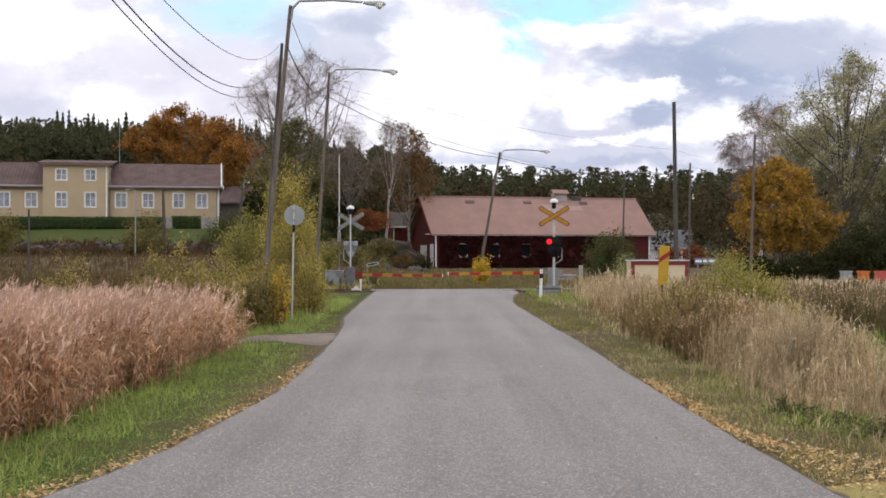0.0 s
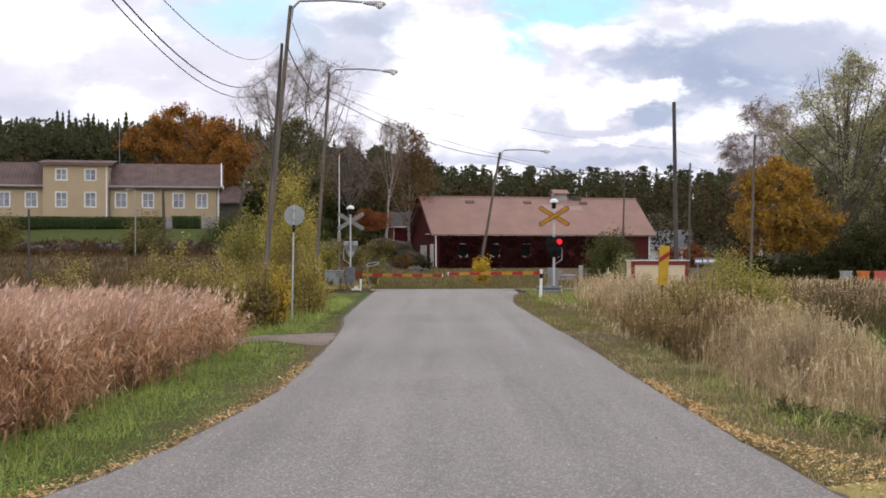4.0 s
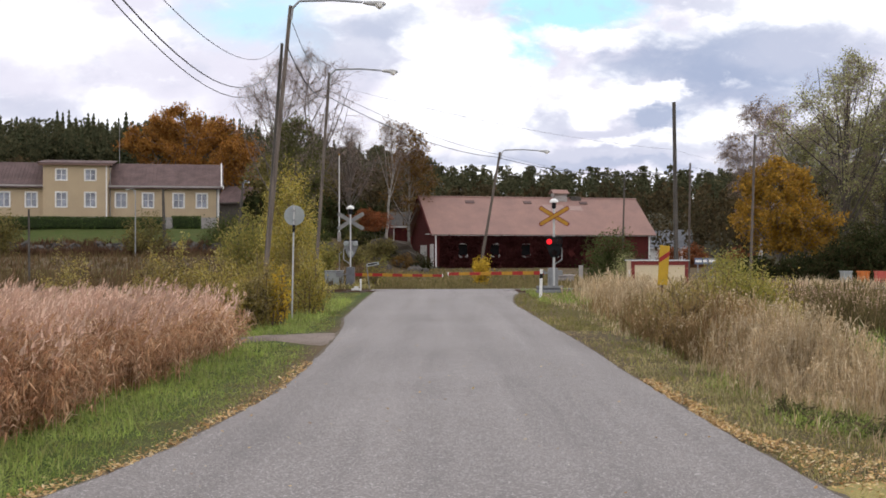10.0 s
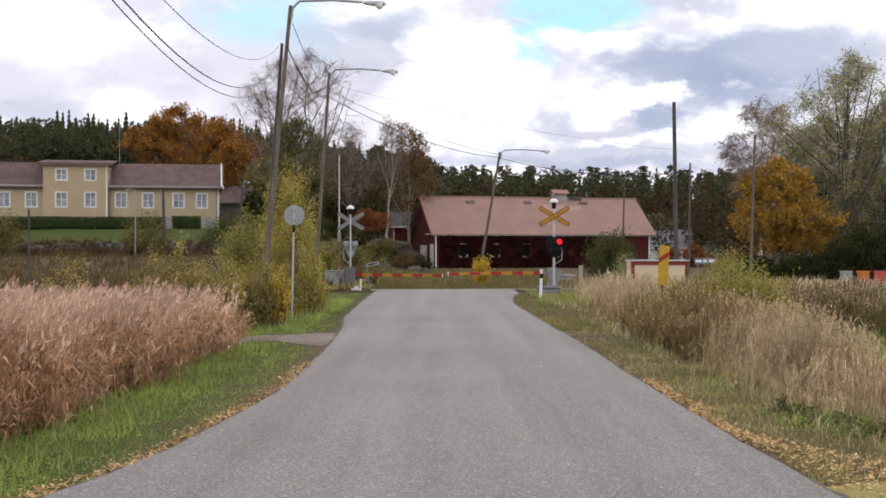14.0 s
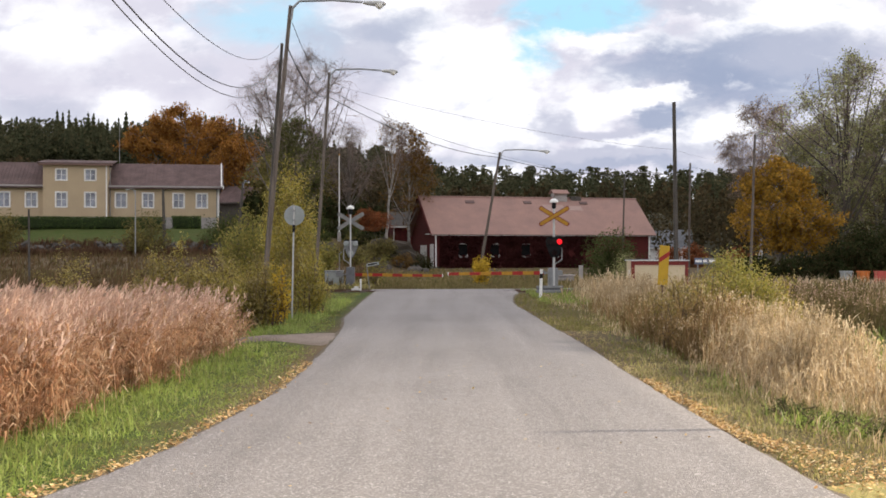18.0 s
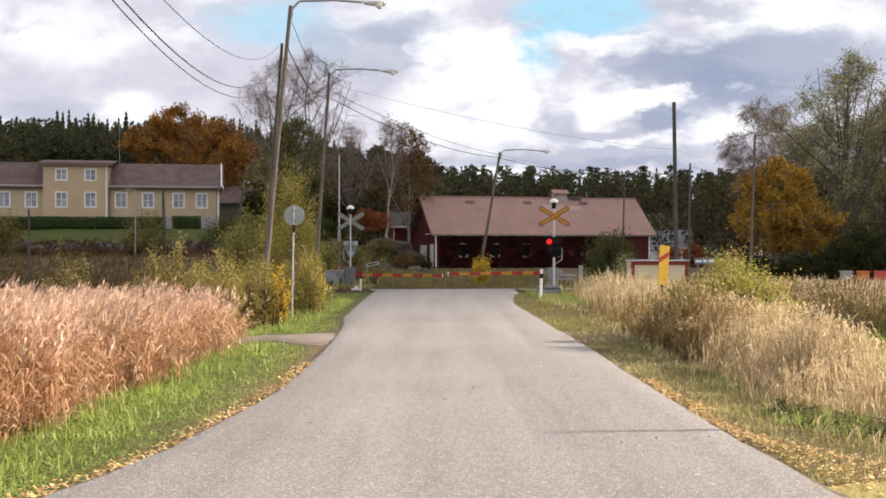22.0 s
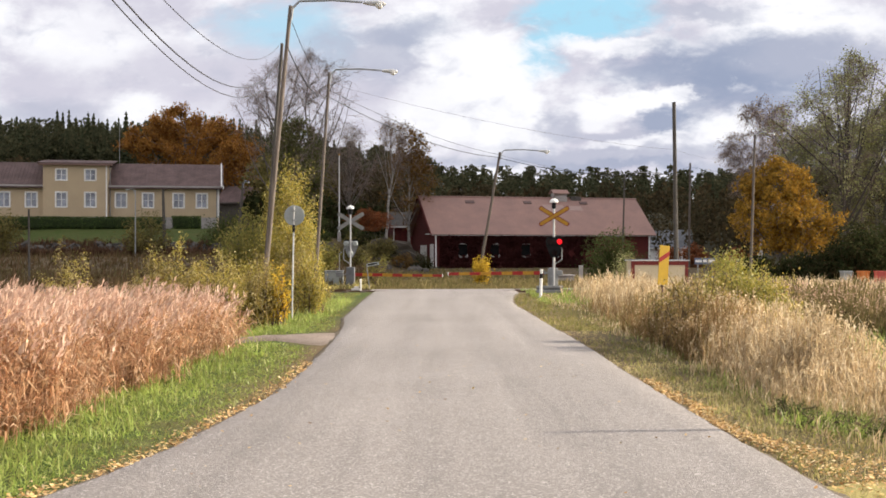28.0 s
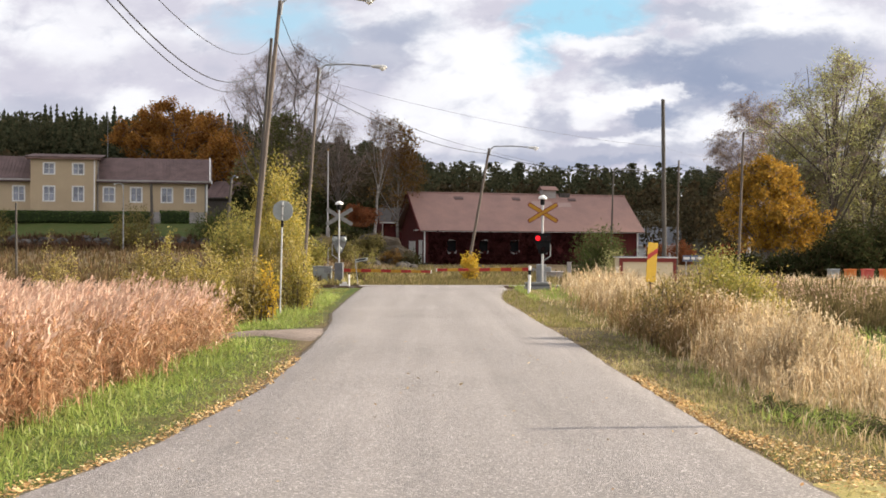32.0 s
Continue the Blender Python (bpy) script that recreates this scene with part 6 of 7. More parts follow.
for k, (bx, by, bh) in enumerate(((-11.6, 107.5, 2.2), (-9.9, 106.5, 1.9), (-8.4, 107.0, 2.3), (-6.9, 106.0, 1.6), (-10.6, 103.5, 1.3))):
    shrub("field_bush", bx, by, gz(bx, by), 160 + k, "dark leafy shrub on the bank below the birches", LEAF_DARK if k % 2 else LEAF_BUSH, bh, 2.4, 1.8, 30, 2200, 0.09, group="field bushes", fray=0.8, least=0.35)
for k, (bx, by, bh) in enumerate(((-5.0, 101.2, 1.9), (-3.3, 100.6, 1.5), (-1.9, 101.0, 1.8))):
    shrub("low_shrub", bx, by, gz(bx, by), 170 + k, "low brown shrub grown against the boulder", LEAF_BROWN if k == 1 else LEAF_DARK, bh, 2.2, 1.4, 26, 1700, 0.08, group="shrubs along the wall", fray=0.8, least=0.4)
shrub("rust_bush", -7.2, 115, 3.5, 89, "rust-red autumn bush behind the crossing", LEAF_RUST, 2.3, 4.2, 2.5, 40, 4200, 0.12)
for k, (bx, bw) in enumerate(((17.5, 3.0), (22.5, 3.4), (15.2, 2.6))):
    shrub("rust_bush", bx + 9, 125 + k, -0.3, 90 + k, "reddish brown bush near the white house", LEAF_RUST, 2.6, bw, 2.5, 36, 2600, 0.12)


for k in range(11):
    bx = -45.0 + 2.1 * k + 0.6 * math.sin(k * 2.3)
    shrub("low_shrub", bx, 97.6, gz(bx, 97.6), 140 + k, "low dark shrub on top of the stone wall", LEAF_OLIVE if k % 3 else LEAF_GREEN, 0.75 + 0.25 * math.sin(k * 1.7), 1.7, 1.0, 20, 900, 0.07, group="shrubs along the wall", fray=0.8, least=0.4)


def hedge():
    """A clipped hedge before the house, in two lengths."""
    rng = np.random.default_rng(95)
    for x0, x1, tall, lbl in ((-46.5, -26.2, 1.15, "long clipped dark green hedge before the house"), (-25.6, -22.9, 1.25, "short clipped dark green hedge with a rounded end")):
        n = int((x1 - x0) * 900)
        c = np.stack([rng.uniform(x0, x1, n), rng.uniform(-0.75, 0.75, n), rng.uniform(0, tall, n)], axis=1)
        shell = (np.abs(c[:, 1]) > 0.5) | (c[:, 2] > tall - 0.3) | (c[:, 0] > x1 - 0.4)
        round_end = ((c[:, 2] - 0.7) / 0.8) ** 2 + ((c[:, 0] - x1) / 0.9).clip(-1, 0) ** 2 * 0 < 1.2
        t = thing("hedge", pose(-21.75, 112.2, gz((x0 + x1) / 2, 112) - 0.05, 0, 0, 8) @ pose(21.75, 0, 0), lbl, "hedge")
        part("foliage", leaves(c[shell & round_end], 0.08, rng), LEAF_GREEN, t)
        # added solid filling; its darker green stands in for the shaded inside
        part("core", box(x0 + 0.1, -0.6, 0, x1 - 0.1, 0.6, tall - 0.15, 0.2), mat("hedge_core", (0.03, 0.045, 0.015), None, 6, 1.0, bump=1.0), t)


hedge()


tall_trees = [o for o in scene.objects if o.parent is None and o.name.split(".")[0] in ("aspen", "birch", "maple")]


# ---- far woods ----
def conifer(rng, spruce):
    """One conifer as arrays: whorls of drooping, ragged boughs."""
    h = 1.0
    vs, fs = [], []
    if not spruce:
        k, m = 8, 14
        hz = np.sort(rng.uniform(0.42, 0.95, k))
        wide = 0.15 * np.sin(np.pi * np.clip((hz - 0.3) / 0.72, 0, 1)) ** 0.7
        az = rng.uniform(0, 2 * math.pi, k)
        mid = np.stack([np.cos(az) * wide * 0.62, np.sin(az) * wide * 0.62, hz], axis=1)
        mid[-1, :2] *= 0.3
        a = rng.normal(size=(k * m, 3))
        a /= np.linalg.norm(a, axis=1, keepdims=True)
        c = np.repeat(mid, m, axis=0) + a * rng.uniform(0.3, 1, (k * m, 1)) ** 0.5 * (np.repeat(wide, m)[:, None] * np.array([0.75, 0.75, 0.5]) + 0.012)
        v, f = leaves(c, 0.033, rng, 0.75)
        tv, tf = tubes(np.array([[0, 0, 0.0]]), np.array([[0, 0, 0.9]]), np.array([0.013]), np.array([0.005]), 4)
        return merged((v, f), (tv, tf))
    n = 13 if spruce else 9
    for k in range(n):
        f = k / n
        z = (0.10 + 0.9 * f) if spruce else (0.48 + 0.5 * f)
        r = (0.19 * (1 - f) + 0.012) if spruce else 0.16 * math.sin(math.pi * (0.18 + 0.8 * f))
        m = 7
        for j in range(m):
            a = 2 * math.pi * (j + rng.uniform(-0.4, 0.4)) / m + k
            rr = r * rng.uniform(0.6, 1.2)
            dz = -0.05 * rng.uniform(0.4, 1.4) if spruce else rng.uniform(-0.03, 0.05)
            w = 0.36 * rr + 0.014
            c, s = math.cos(a), math.sin(a)
            o = len(vs)
            vs += [(0, 0, z + 0.03), (c * rr * 0.6 - s * w, s * rr * 0.6 + c * w, z + dz * 0.5), (c * rr, s * rr, z + dz), (c * rr * 0.6 + s * w, s * rr * 0.6 - c * w, z + dz * 0.5 + 0.006)]
            fs.append((o, o + 1, o + 2, o + 3))
    if spruce:
        o = len(vs)
        for a in range(6):
            c, s = math.cos(a * math.pi / 3) * 0.085, math.sin(a * math.pi / 3) * 0.085
            vs += [(c, s, 0.12), (c * 0.04, s * 0.04, 0.96)]
        fs += [(o + 2 * a, o + 2 * ((a + 1) % 6), o + 2 * ((a + 1) % 6) + 1, o + 2 * a + 1) for a in range(6)]
    o = len(vs)
    for a in range(4):
        c, s = math.cos(a * math.pi / 2) * 0.011, math.sin(a * math.pi / 2) * 0.011
        vs += [(c, s, 0), (c * 0.3, s * 0.3, 0.97)]
    for a in range(4):
        b = (a + 1) % 4
        fs.append((o + 2 * a, o + 2 * b, o + 2 * b + 1, o + 2 * a + 1))
    return np.array(vs), np.array(fs)


def wood(name, spots, material, spruce, seed, label, hmin, hmax, broad=1.0):
    rng = np.random.default_rng(seed)
    shapes = [conifer(rng, spruce) for _ in range(5)]
    sets = []
    for x, y in spots:
        v, f = shapes[rng.integers(0, 5)]
        a, h = rng.uniform(0, 6.28), rng.uniform(hmin, hmax)
        c, s = math.cos(a), math.sin(a)
        w = h * broad * rng.uniform(0.85, 1.2)
        q = np.stack([(v[:, 0] * c - v[:, 1] * s) * w + x, (v[:, 0] * s + v[:, 1] * c) * w + y, v[:, 2] * h + gz(x, y) - 0.4], axis=1)
        sets.append((q, f))
    tagged(part(name, merged(*sets), material), label, "forest", kind="stuff")


def thicket(name, spots, material, seed, label, hmin, hmax, per=160, size=0.35):
    """Far leafy woodland: stems with loose clumps of leaves."""
    rng = np.random.default_rng(seed)
    cs, p0, p1, r0 = [], [], [], []
    for x, y in spots:
        h, z = rng.uniform(hmin, hmax), gz(x, y) - 0.3
        a = rng.normal(size=(per, 3))
        a /= np.linalg.norm(a, axis=1, keepdims=True)
        rad = rng.uniform(0.2, 1.0, (per, 1)) ** 0.4
        cs.append(a * rad * np.array([h * 0.27, h * 0.27, h * 0.40]) + np.array([x, y, z + h * 0.6]))
        for k in range(5):
            e = np.array([x + rng.normal() * h * 0.12, y + rng.normal() * h * 0.12, z + h * rng.uniform(0.6, 1.0)])
            p0.append(np.array([x, y, z + (0 if k == 0 else h * 0.25)]))
            p1.append(e)
            r0.append(0.011 * h)
    lv = leaves(np.concatenate(cs), size, rng, 0.7)
    r0 = np.array(r0)
    tb = tubes(np.array(p0), np.array(p1), r0, r0 * 0.3, 4)
    tagged(part(name, merged(lv, tb), material), label, "forest", kind="stuff")


rngw = np.random.default_rng(77)


def scatter(x0, x1, y0, y1, n):
    return list(zip(rngw.uniform(x0, x1, n), rngw.uniform(y0, y1, n)))


wood("spruce_forest", scatter(-175, -40, 340, 480, 280), NEEDLE, True, 101, "dark spruce forest on the hill behind the house", 12.0, 20.0, 0.85)
wood("pine_forest", scatter(-170, -40, 320, 450, 340), NEEDLE_PINE, False, 107, "pines mixed into the forest behind the house", 12.0, 17.0, 0.95)
wood("pine_forest", scatter(-45, 190, 320, 460, 540), NEEDLE_PINE, False, 102, "dark pine forest on the ridge behind the barn", 9.0, 15.0, 1.0)
wood("spruce_forest", scatter(-45, 190, 320, 470, 190), NEEDLE, True, 103, "dark spruces on the slope behind the barn", 8, 14.5, 0.95)
wood("pine_forest", scatter(-36, 0, 190, 250, 90), NEEDLE_PINE, False, 110, "dark pines behind the birches", 6.0, 9.0, 1.2)
thicket("mixed_woodland", scatter(-34, 2, 136, 190, 150) + scatter(-80, -20, 170, 220, 80), MIXEDWOOD, 104, "thinning brown woodland behind the crossing", 4.5, 7.5, 150, 0.34)
thicket("mixed_woodland", scatter(27, 85, 120, 180, 110), MIXEDWOOD, 105, "thinning brown woodland behind the yellow maple", 6, 10, 230, 0.23)
thicket("mixed_woodland", scatter(-19.5, -12, 118, 135, 16), LEAF_OLIVE, 106, "olive-leaved young trees beside the birches", 6, 8.5, 420, 0.2)
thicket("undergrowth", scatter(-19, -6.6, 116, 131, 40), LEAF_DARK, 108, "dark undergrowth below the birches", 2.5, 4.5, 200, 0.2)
thicket("forest_edge", scatter(-190, 210, 462, 485, 130), NEEDLE, 111, "dark dense wood along the crest of the hill", 9, 14, 90, 0.75)
thicket("mixed_woodland", scatter(-40, 120, 296, 318, 70), MIXEDWOOD, 112, "brown leafless wood at the foot of the pine slope", 6, 10.5, 130, 0.6)
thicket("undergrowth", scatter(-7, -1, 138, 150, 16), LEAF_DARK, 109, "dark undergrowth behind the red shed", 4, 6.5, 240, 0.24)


# ---- reeds and grass ----
def reed_patch(x0, x1, y0, y1, n, seed, label):
    """A stand of dry reeds: bent stems, long drooping leaves and feathery plumes, all leaning with the wind."""
    rng = np.random.default_rng(seed)
    cx, cy = (x0 + x1) / 2, (y0 + y1) / 2
    x, y = rng.uniform(x0, x1, n), rng.uniform(y0, y1, n)
    edge = np.interp(y, [8, 11, 13.4, 16, 20, 22, 25, 32], [-4.2, -4.1, -4.0, -3.72, -3.7, -3.85, -4.6, -6.6]) + 0.14 * np.sin(y * 1.7) + rng.normal(size=n) * 0.16
    ok = x < edge
    x, y, edge = x[ok], y[ok], edge[ok]
    n = len(x)
    z = ground_z(x, y)
    # the tops form one soft line that sinks with distance; the outermost reeds are shorter
    lush = np.array([noise.noise((a * 0.9, b * 0.6, 4.0)) for a, b in zip(x, y)])
    inner = smooth(0.0, 0.5, edge - x)
    tall = rng.uniform(size=n) < 0.10
    h = (np.interp(y, [9, 11, 16, 22, 32], [1.19, 1.14, 1.02, 0.91, 0.60]) - z) / 1.10 * rng.uniform(0.74, 1.05, n) * (1 + 0.20 * lush) * (0.72 + 0.28 * inner) * np.where(tall, 1.1, 1.0)
    base = np.stack([x - cx, y - cy, z - 0.02], axis=1)
    lean = np.stack([rng.normal(size=n) * 0.13 + 0.06, rng.normal(size=n) * 0.12, np.zeros(n)], axis=1) * h[:, None]
    mid = base + lean * 0.35 + np.array([0, 0, 0.55]) * h[:, None]
    top = base + lean + np.array([0, 0, 0.93]) * h[:, None]
    r = np.full(n, 0.0045)
    stems = merged(tubes(base, mid, r, r, 3), tubes(mid, top, r, r * 0.7, 3))
    # long leaves that stand off the stem and droop
    k = 8
    f = rng.uniform(0.08, 0.98, (n, k))
    at = (base[:, None] * (1 - f[..., None]) + top[:, None] * f[..., None]).reshape(-1, 3)
    m = n * k
    az = rng.vonmises(0.0, 0.7, m)
    out = np.stack([np.cos(az), np.sin(az), np.zeros(m)], axis=1)
    side = np.stack([-np.sin(az), np.cos(az), rng.normal(size=m) * 0.6], axis=1)
    ln = rng.uniform(0.08, 0.27, m)[:, None]
    up0, up1 = rng.uniform(0.25, 0.6, (m, 1)), rng.uniform(-0.25, 0.6, (m, 1))
    zed = np.array([[0, 0, 1.0]])
    q1 = at + out * ln * 0.45 + zed * ln * up0
    q2 = at + out * ln * 0.9 + zed * ln * up1
    wd = 0.0072 * rng.uniform(0.6, 1.4, (m, 1)) * (1 + 0.02 * (cy - 10))
    v = np.stack([at - side * wd * 0.5, at + side * wd * 0.5, q1 + side * wd, q1 - side * wd, q2 + side * wd * 0.15, q2 - side * wd * 0.15], axis=1).reshape(-1, 3)
    o = (np.arange(m) * 6)[:, None]
    lv = (v, np.concatenate([o + np.array([0, 1, 2, 3]), o + np.array([3, 2, 4, 5])], axis=1).reshape(-1, 4))
    t = thing("reed_bed", pose(cx, cy, 0), label, "reeds", "reed bed", "stuff")
    part("stemwork", merged(stems, lv), REED, t)
    # plumes: soft tufts nodding to one side
    k = 8
    f = rng.uniform(0.0, 1.0, (n, k))
    tip = top[:, None] + np.stack([0.12 * f ** 1.5 + rng.normal(size=(n, k)) * 0.021, rng.normal(size=(n, k)) * 0.02, 0.23 * f], axis=2)
    pl = blades(tip.reshape(-1, 3), rng.uniform(0.06, 0.14, n * k), np.full(n * k, 0.0135), rng, 0.35, (0.55, 0.0), 0.5)
    keep = np.repeat(tall | (rng.uniform(size=n) < 0.04 + 0.20 * inner), k)
    fsel = np.repeat(keep, 2)
    part("plume_top", (pl[0], pl[1][fsel]), PLUME, t)
    return t


reed_beds = []
for ri, (ry0, ry1, rx0, rn) in enumerate(((8.6, 11.0, -6.2, 1700), (11.0, 13.4, -6.8, 1750), (13.4, 16.0, -7.6, 1800), (16.0, 19.0, -8.8, 1800), (19.0, 22.0, -10.2, 1700), (22.0, 26.0, -12.0, 1500), (26.0, 32.0, -15.0, 1000))):
    reed_beds.append(reed_patch(rx0, -3.1, ry0, ry1, rn, 200 + ri, "dry copper-brown reed bed with feathery plumes beside the road"))


def turf(name, x0, x1, y0, y1, n, h0, h1, w, material, seed, label, lean=0.4, bias=(0.05, 0), mask=None, clump=0.0, tall=None):
    """Loose grass blades over a stretch of ground."""
    rng = np.random.default_rng(seed)
    y = y0 + (y1 - y0) * rng.uniform(size=n) ** 1.5
    x = rng.uniform(x0, x1, n)
    if clump:
        m = np.array([noise.noise((a * 1.3, b * 0.8, seed)) for a, b in zip(x, y)])
        ok = m > rng.uniform(-0.5, 0.5, n) * (1 - clump) - 0.1 * clump
        x, y = x[ok], y[ok]
    if mask is not None:
        ok = mask(x, y, rng)
        x, y = x[ok], y[ok]
    z = np.maximum(ground_z(x, y), -2) - 0.01
    h = rng.uniform(h0, h1, len(x)) 
    h = h * (1 + 0.55 * np.array([noise.noise((a * 2.1, b * 1.3, seed + 0.5)) for a, b in zip(x, y)]))
    if tall is not None:
        h = h * tall(x, y)
    wd = np.full(len(x), w) * (1 + 0.035 * (y - 8).clip(0, 60))
    return tagged(part(name, blades(np.stack([x, y, z], axis=1), h, wd, rng, lean, bias), material), label, "grass", kind="stuff")


def off_path(x, y, rng):
    return np.abs(y - 22.8) > 1.05 + 1.5 * smooth(-3.4, -2.1, x) + rng.normal(size=len(x)) * 0.2


def left_verge(x, y, rng):
    return off_path(x, y, rng) & (x < road_left(y) - 0.04 - 0.14 * smooth(17, 22, y) - 0.25 * smooth(30, 44, y) - np.abs(rng.normal(size=len(x))) * 0.10)


def inner_verge(x, y, rng):
    return left_verge(x, y, rng) & (rng.uniform(size=len(x)) > 0.7 * smooth(23, 31, y)) & (x < road_left(y) - 0.16 - np.abs(rng.normal(size=len(x))) * 0.16)


def edge_verge(x, y, rng):
    return left_verge(x, y, rng) & (x > road_left(y) - 0.55 - 1.6 * smooth(23, 31, y) - 0.3 * rng.normal(size=len(x)))


def straw_foot(y):
    """Where the tall straw begins, beyond the road's right verge."""
    return np.interp(y, [8, 11, 12, 13, 16, 20, 30, 44], [5.3, 4.45, 4.05, 3.8, 3.85, 3.95, 4.5, 4.7])


def right_verge(x, y, rng):
    return x > road_right(y) + 0.04 + np.abs(rng.normal(size=len(x))) * 0.12


turf("verge_grass", -4.6, -2.0, 6.0, 46, 44000, 0.03, 0.09, 0.006, GRASS, 301, "fresh green grass verge between reeds and road", 0.95, (0.06, 0), inner_verge)
turf("verge_grass", -4.6, -1.85, 6.0, 46, 26000, 0.025, 0.08, 0.005, EDGEGRASS, 320, "thin olive and straw grass along the road edge", 0.7, (0.06, 0), edge_verge)
turf("verge_grass", 3.2, 9.0, 37, 50, 12000, 0.08, 0.2, 0.006, GRASS, 321, "short green grass around the crossing signal", 0.4, (0, 0), right_verge, clump=0.3)
turf("tall_verge_grass", -4.4, -2.9, 7.5, 40, 9000, 0.09, 0.24, 0.005, GRASS, 302, "longer green and brown grass at the foot of the reeds", 0.8, (0.08, 0), left_verge)
turf("verge_grass", 2.2, 4.8, 25, 45, 8000, 0.05, 0.14, 0.005, EDGEGRASS, 317, "dull olive grass along the road towards the crossing", 0.6, (-0.03, 0), right_verge)
turf("verge_grass", 2.3, 5.2, 6.0, 30, 21000, 0.03, 0.09, 0.006, VERGE, 303, "thin yellowing grass along the road edge", 0.6, (-0.03, 0), right_verge, clump=0.25)
turf("verge_grass", 2.55, 5.0, 7.2, 19, 30000, 0.03, 0.11, 0.0048, DRYVERGE, 319, "short bleached grass between road and ditch", 0.75, (-0.03, 0), right_verge, clump=0.45)
turf("verge_grass", 3.1, 4.4, 11.5, 23, 9000, 0.05, 0.15, 0.005, GRASS, 316, "green grass at the foot of the straw", 0.7, (-0.03, 0), lambda x, y, rng: np.abs(x - straw_foot(y) + 0.22) < np.abs(rng.normal(size=len(x))) * 0.3, clump=0.4)
turf("verge_grass", 2.55, 5.2, 7.2, 22, 12000, 0.03, 0.10, 0.005, EDGEGRASS, 318, "olive grass below the bleached tufts", 0.7, (-0.03, 0), right_verge)
turf("tall_verge_grass", 3.4, 5.6, 8.5, 44, 6000, 0.08, 0.22, 0.005, STRAW, 304, "bleached straw grass beside the road", 0.4, (0.05, 0), right_verge, clump=0.7)
turf("verge_grass", 3.0, 5.6, 7.0, 14, 9000, 0.03, 0.08, 0.005, VERGE, 305, "thin olive grass at the right edge of the road", 0.6, (0, 0), clump=0.5)
turf("grass_tuft", 3.3, 4.9, 10.0, 12.8, 3400, 0.07, 0.22, 0.005, GRASS, 306, "fresh green tufts among the dry grass", 0.6, (0, 0), lambda x, y, rng: ((x - 3.62 - 0.9 * (12 - y) * 0.33) / 0.42) ** 2 + ((y - 11.4) / 1.1) ** 2 < rng.uniform(0.2, 1.2, len(x)))


def right_edge(x, y, rng):
    return (x > straw_foot(y) + rng.normal(size=len(x)) * 0.2) & (x < np.interp(y, [8, 11, 13, 18, 25, 44], [6.2, 5.6, 5.25, 5.45, 6.8, 9.0]) + rng.normal(size=len(x)) * 0.4)


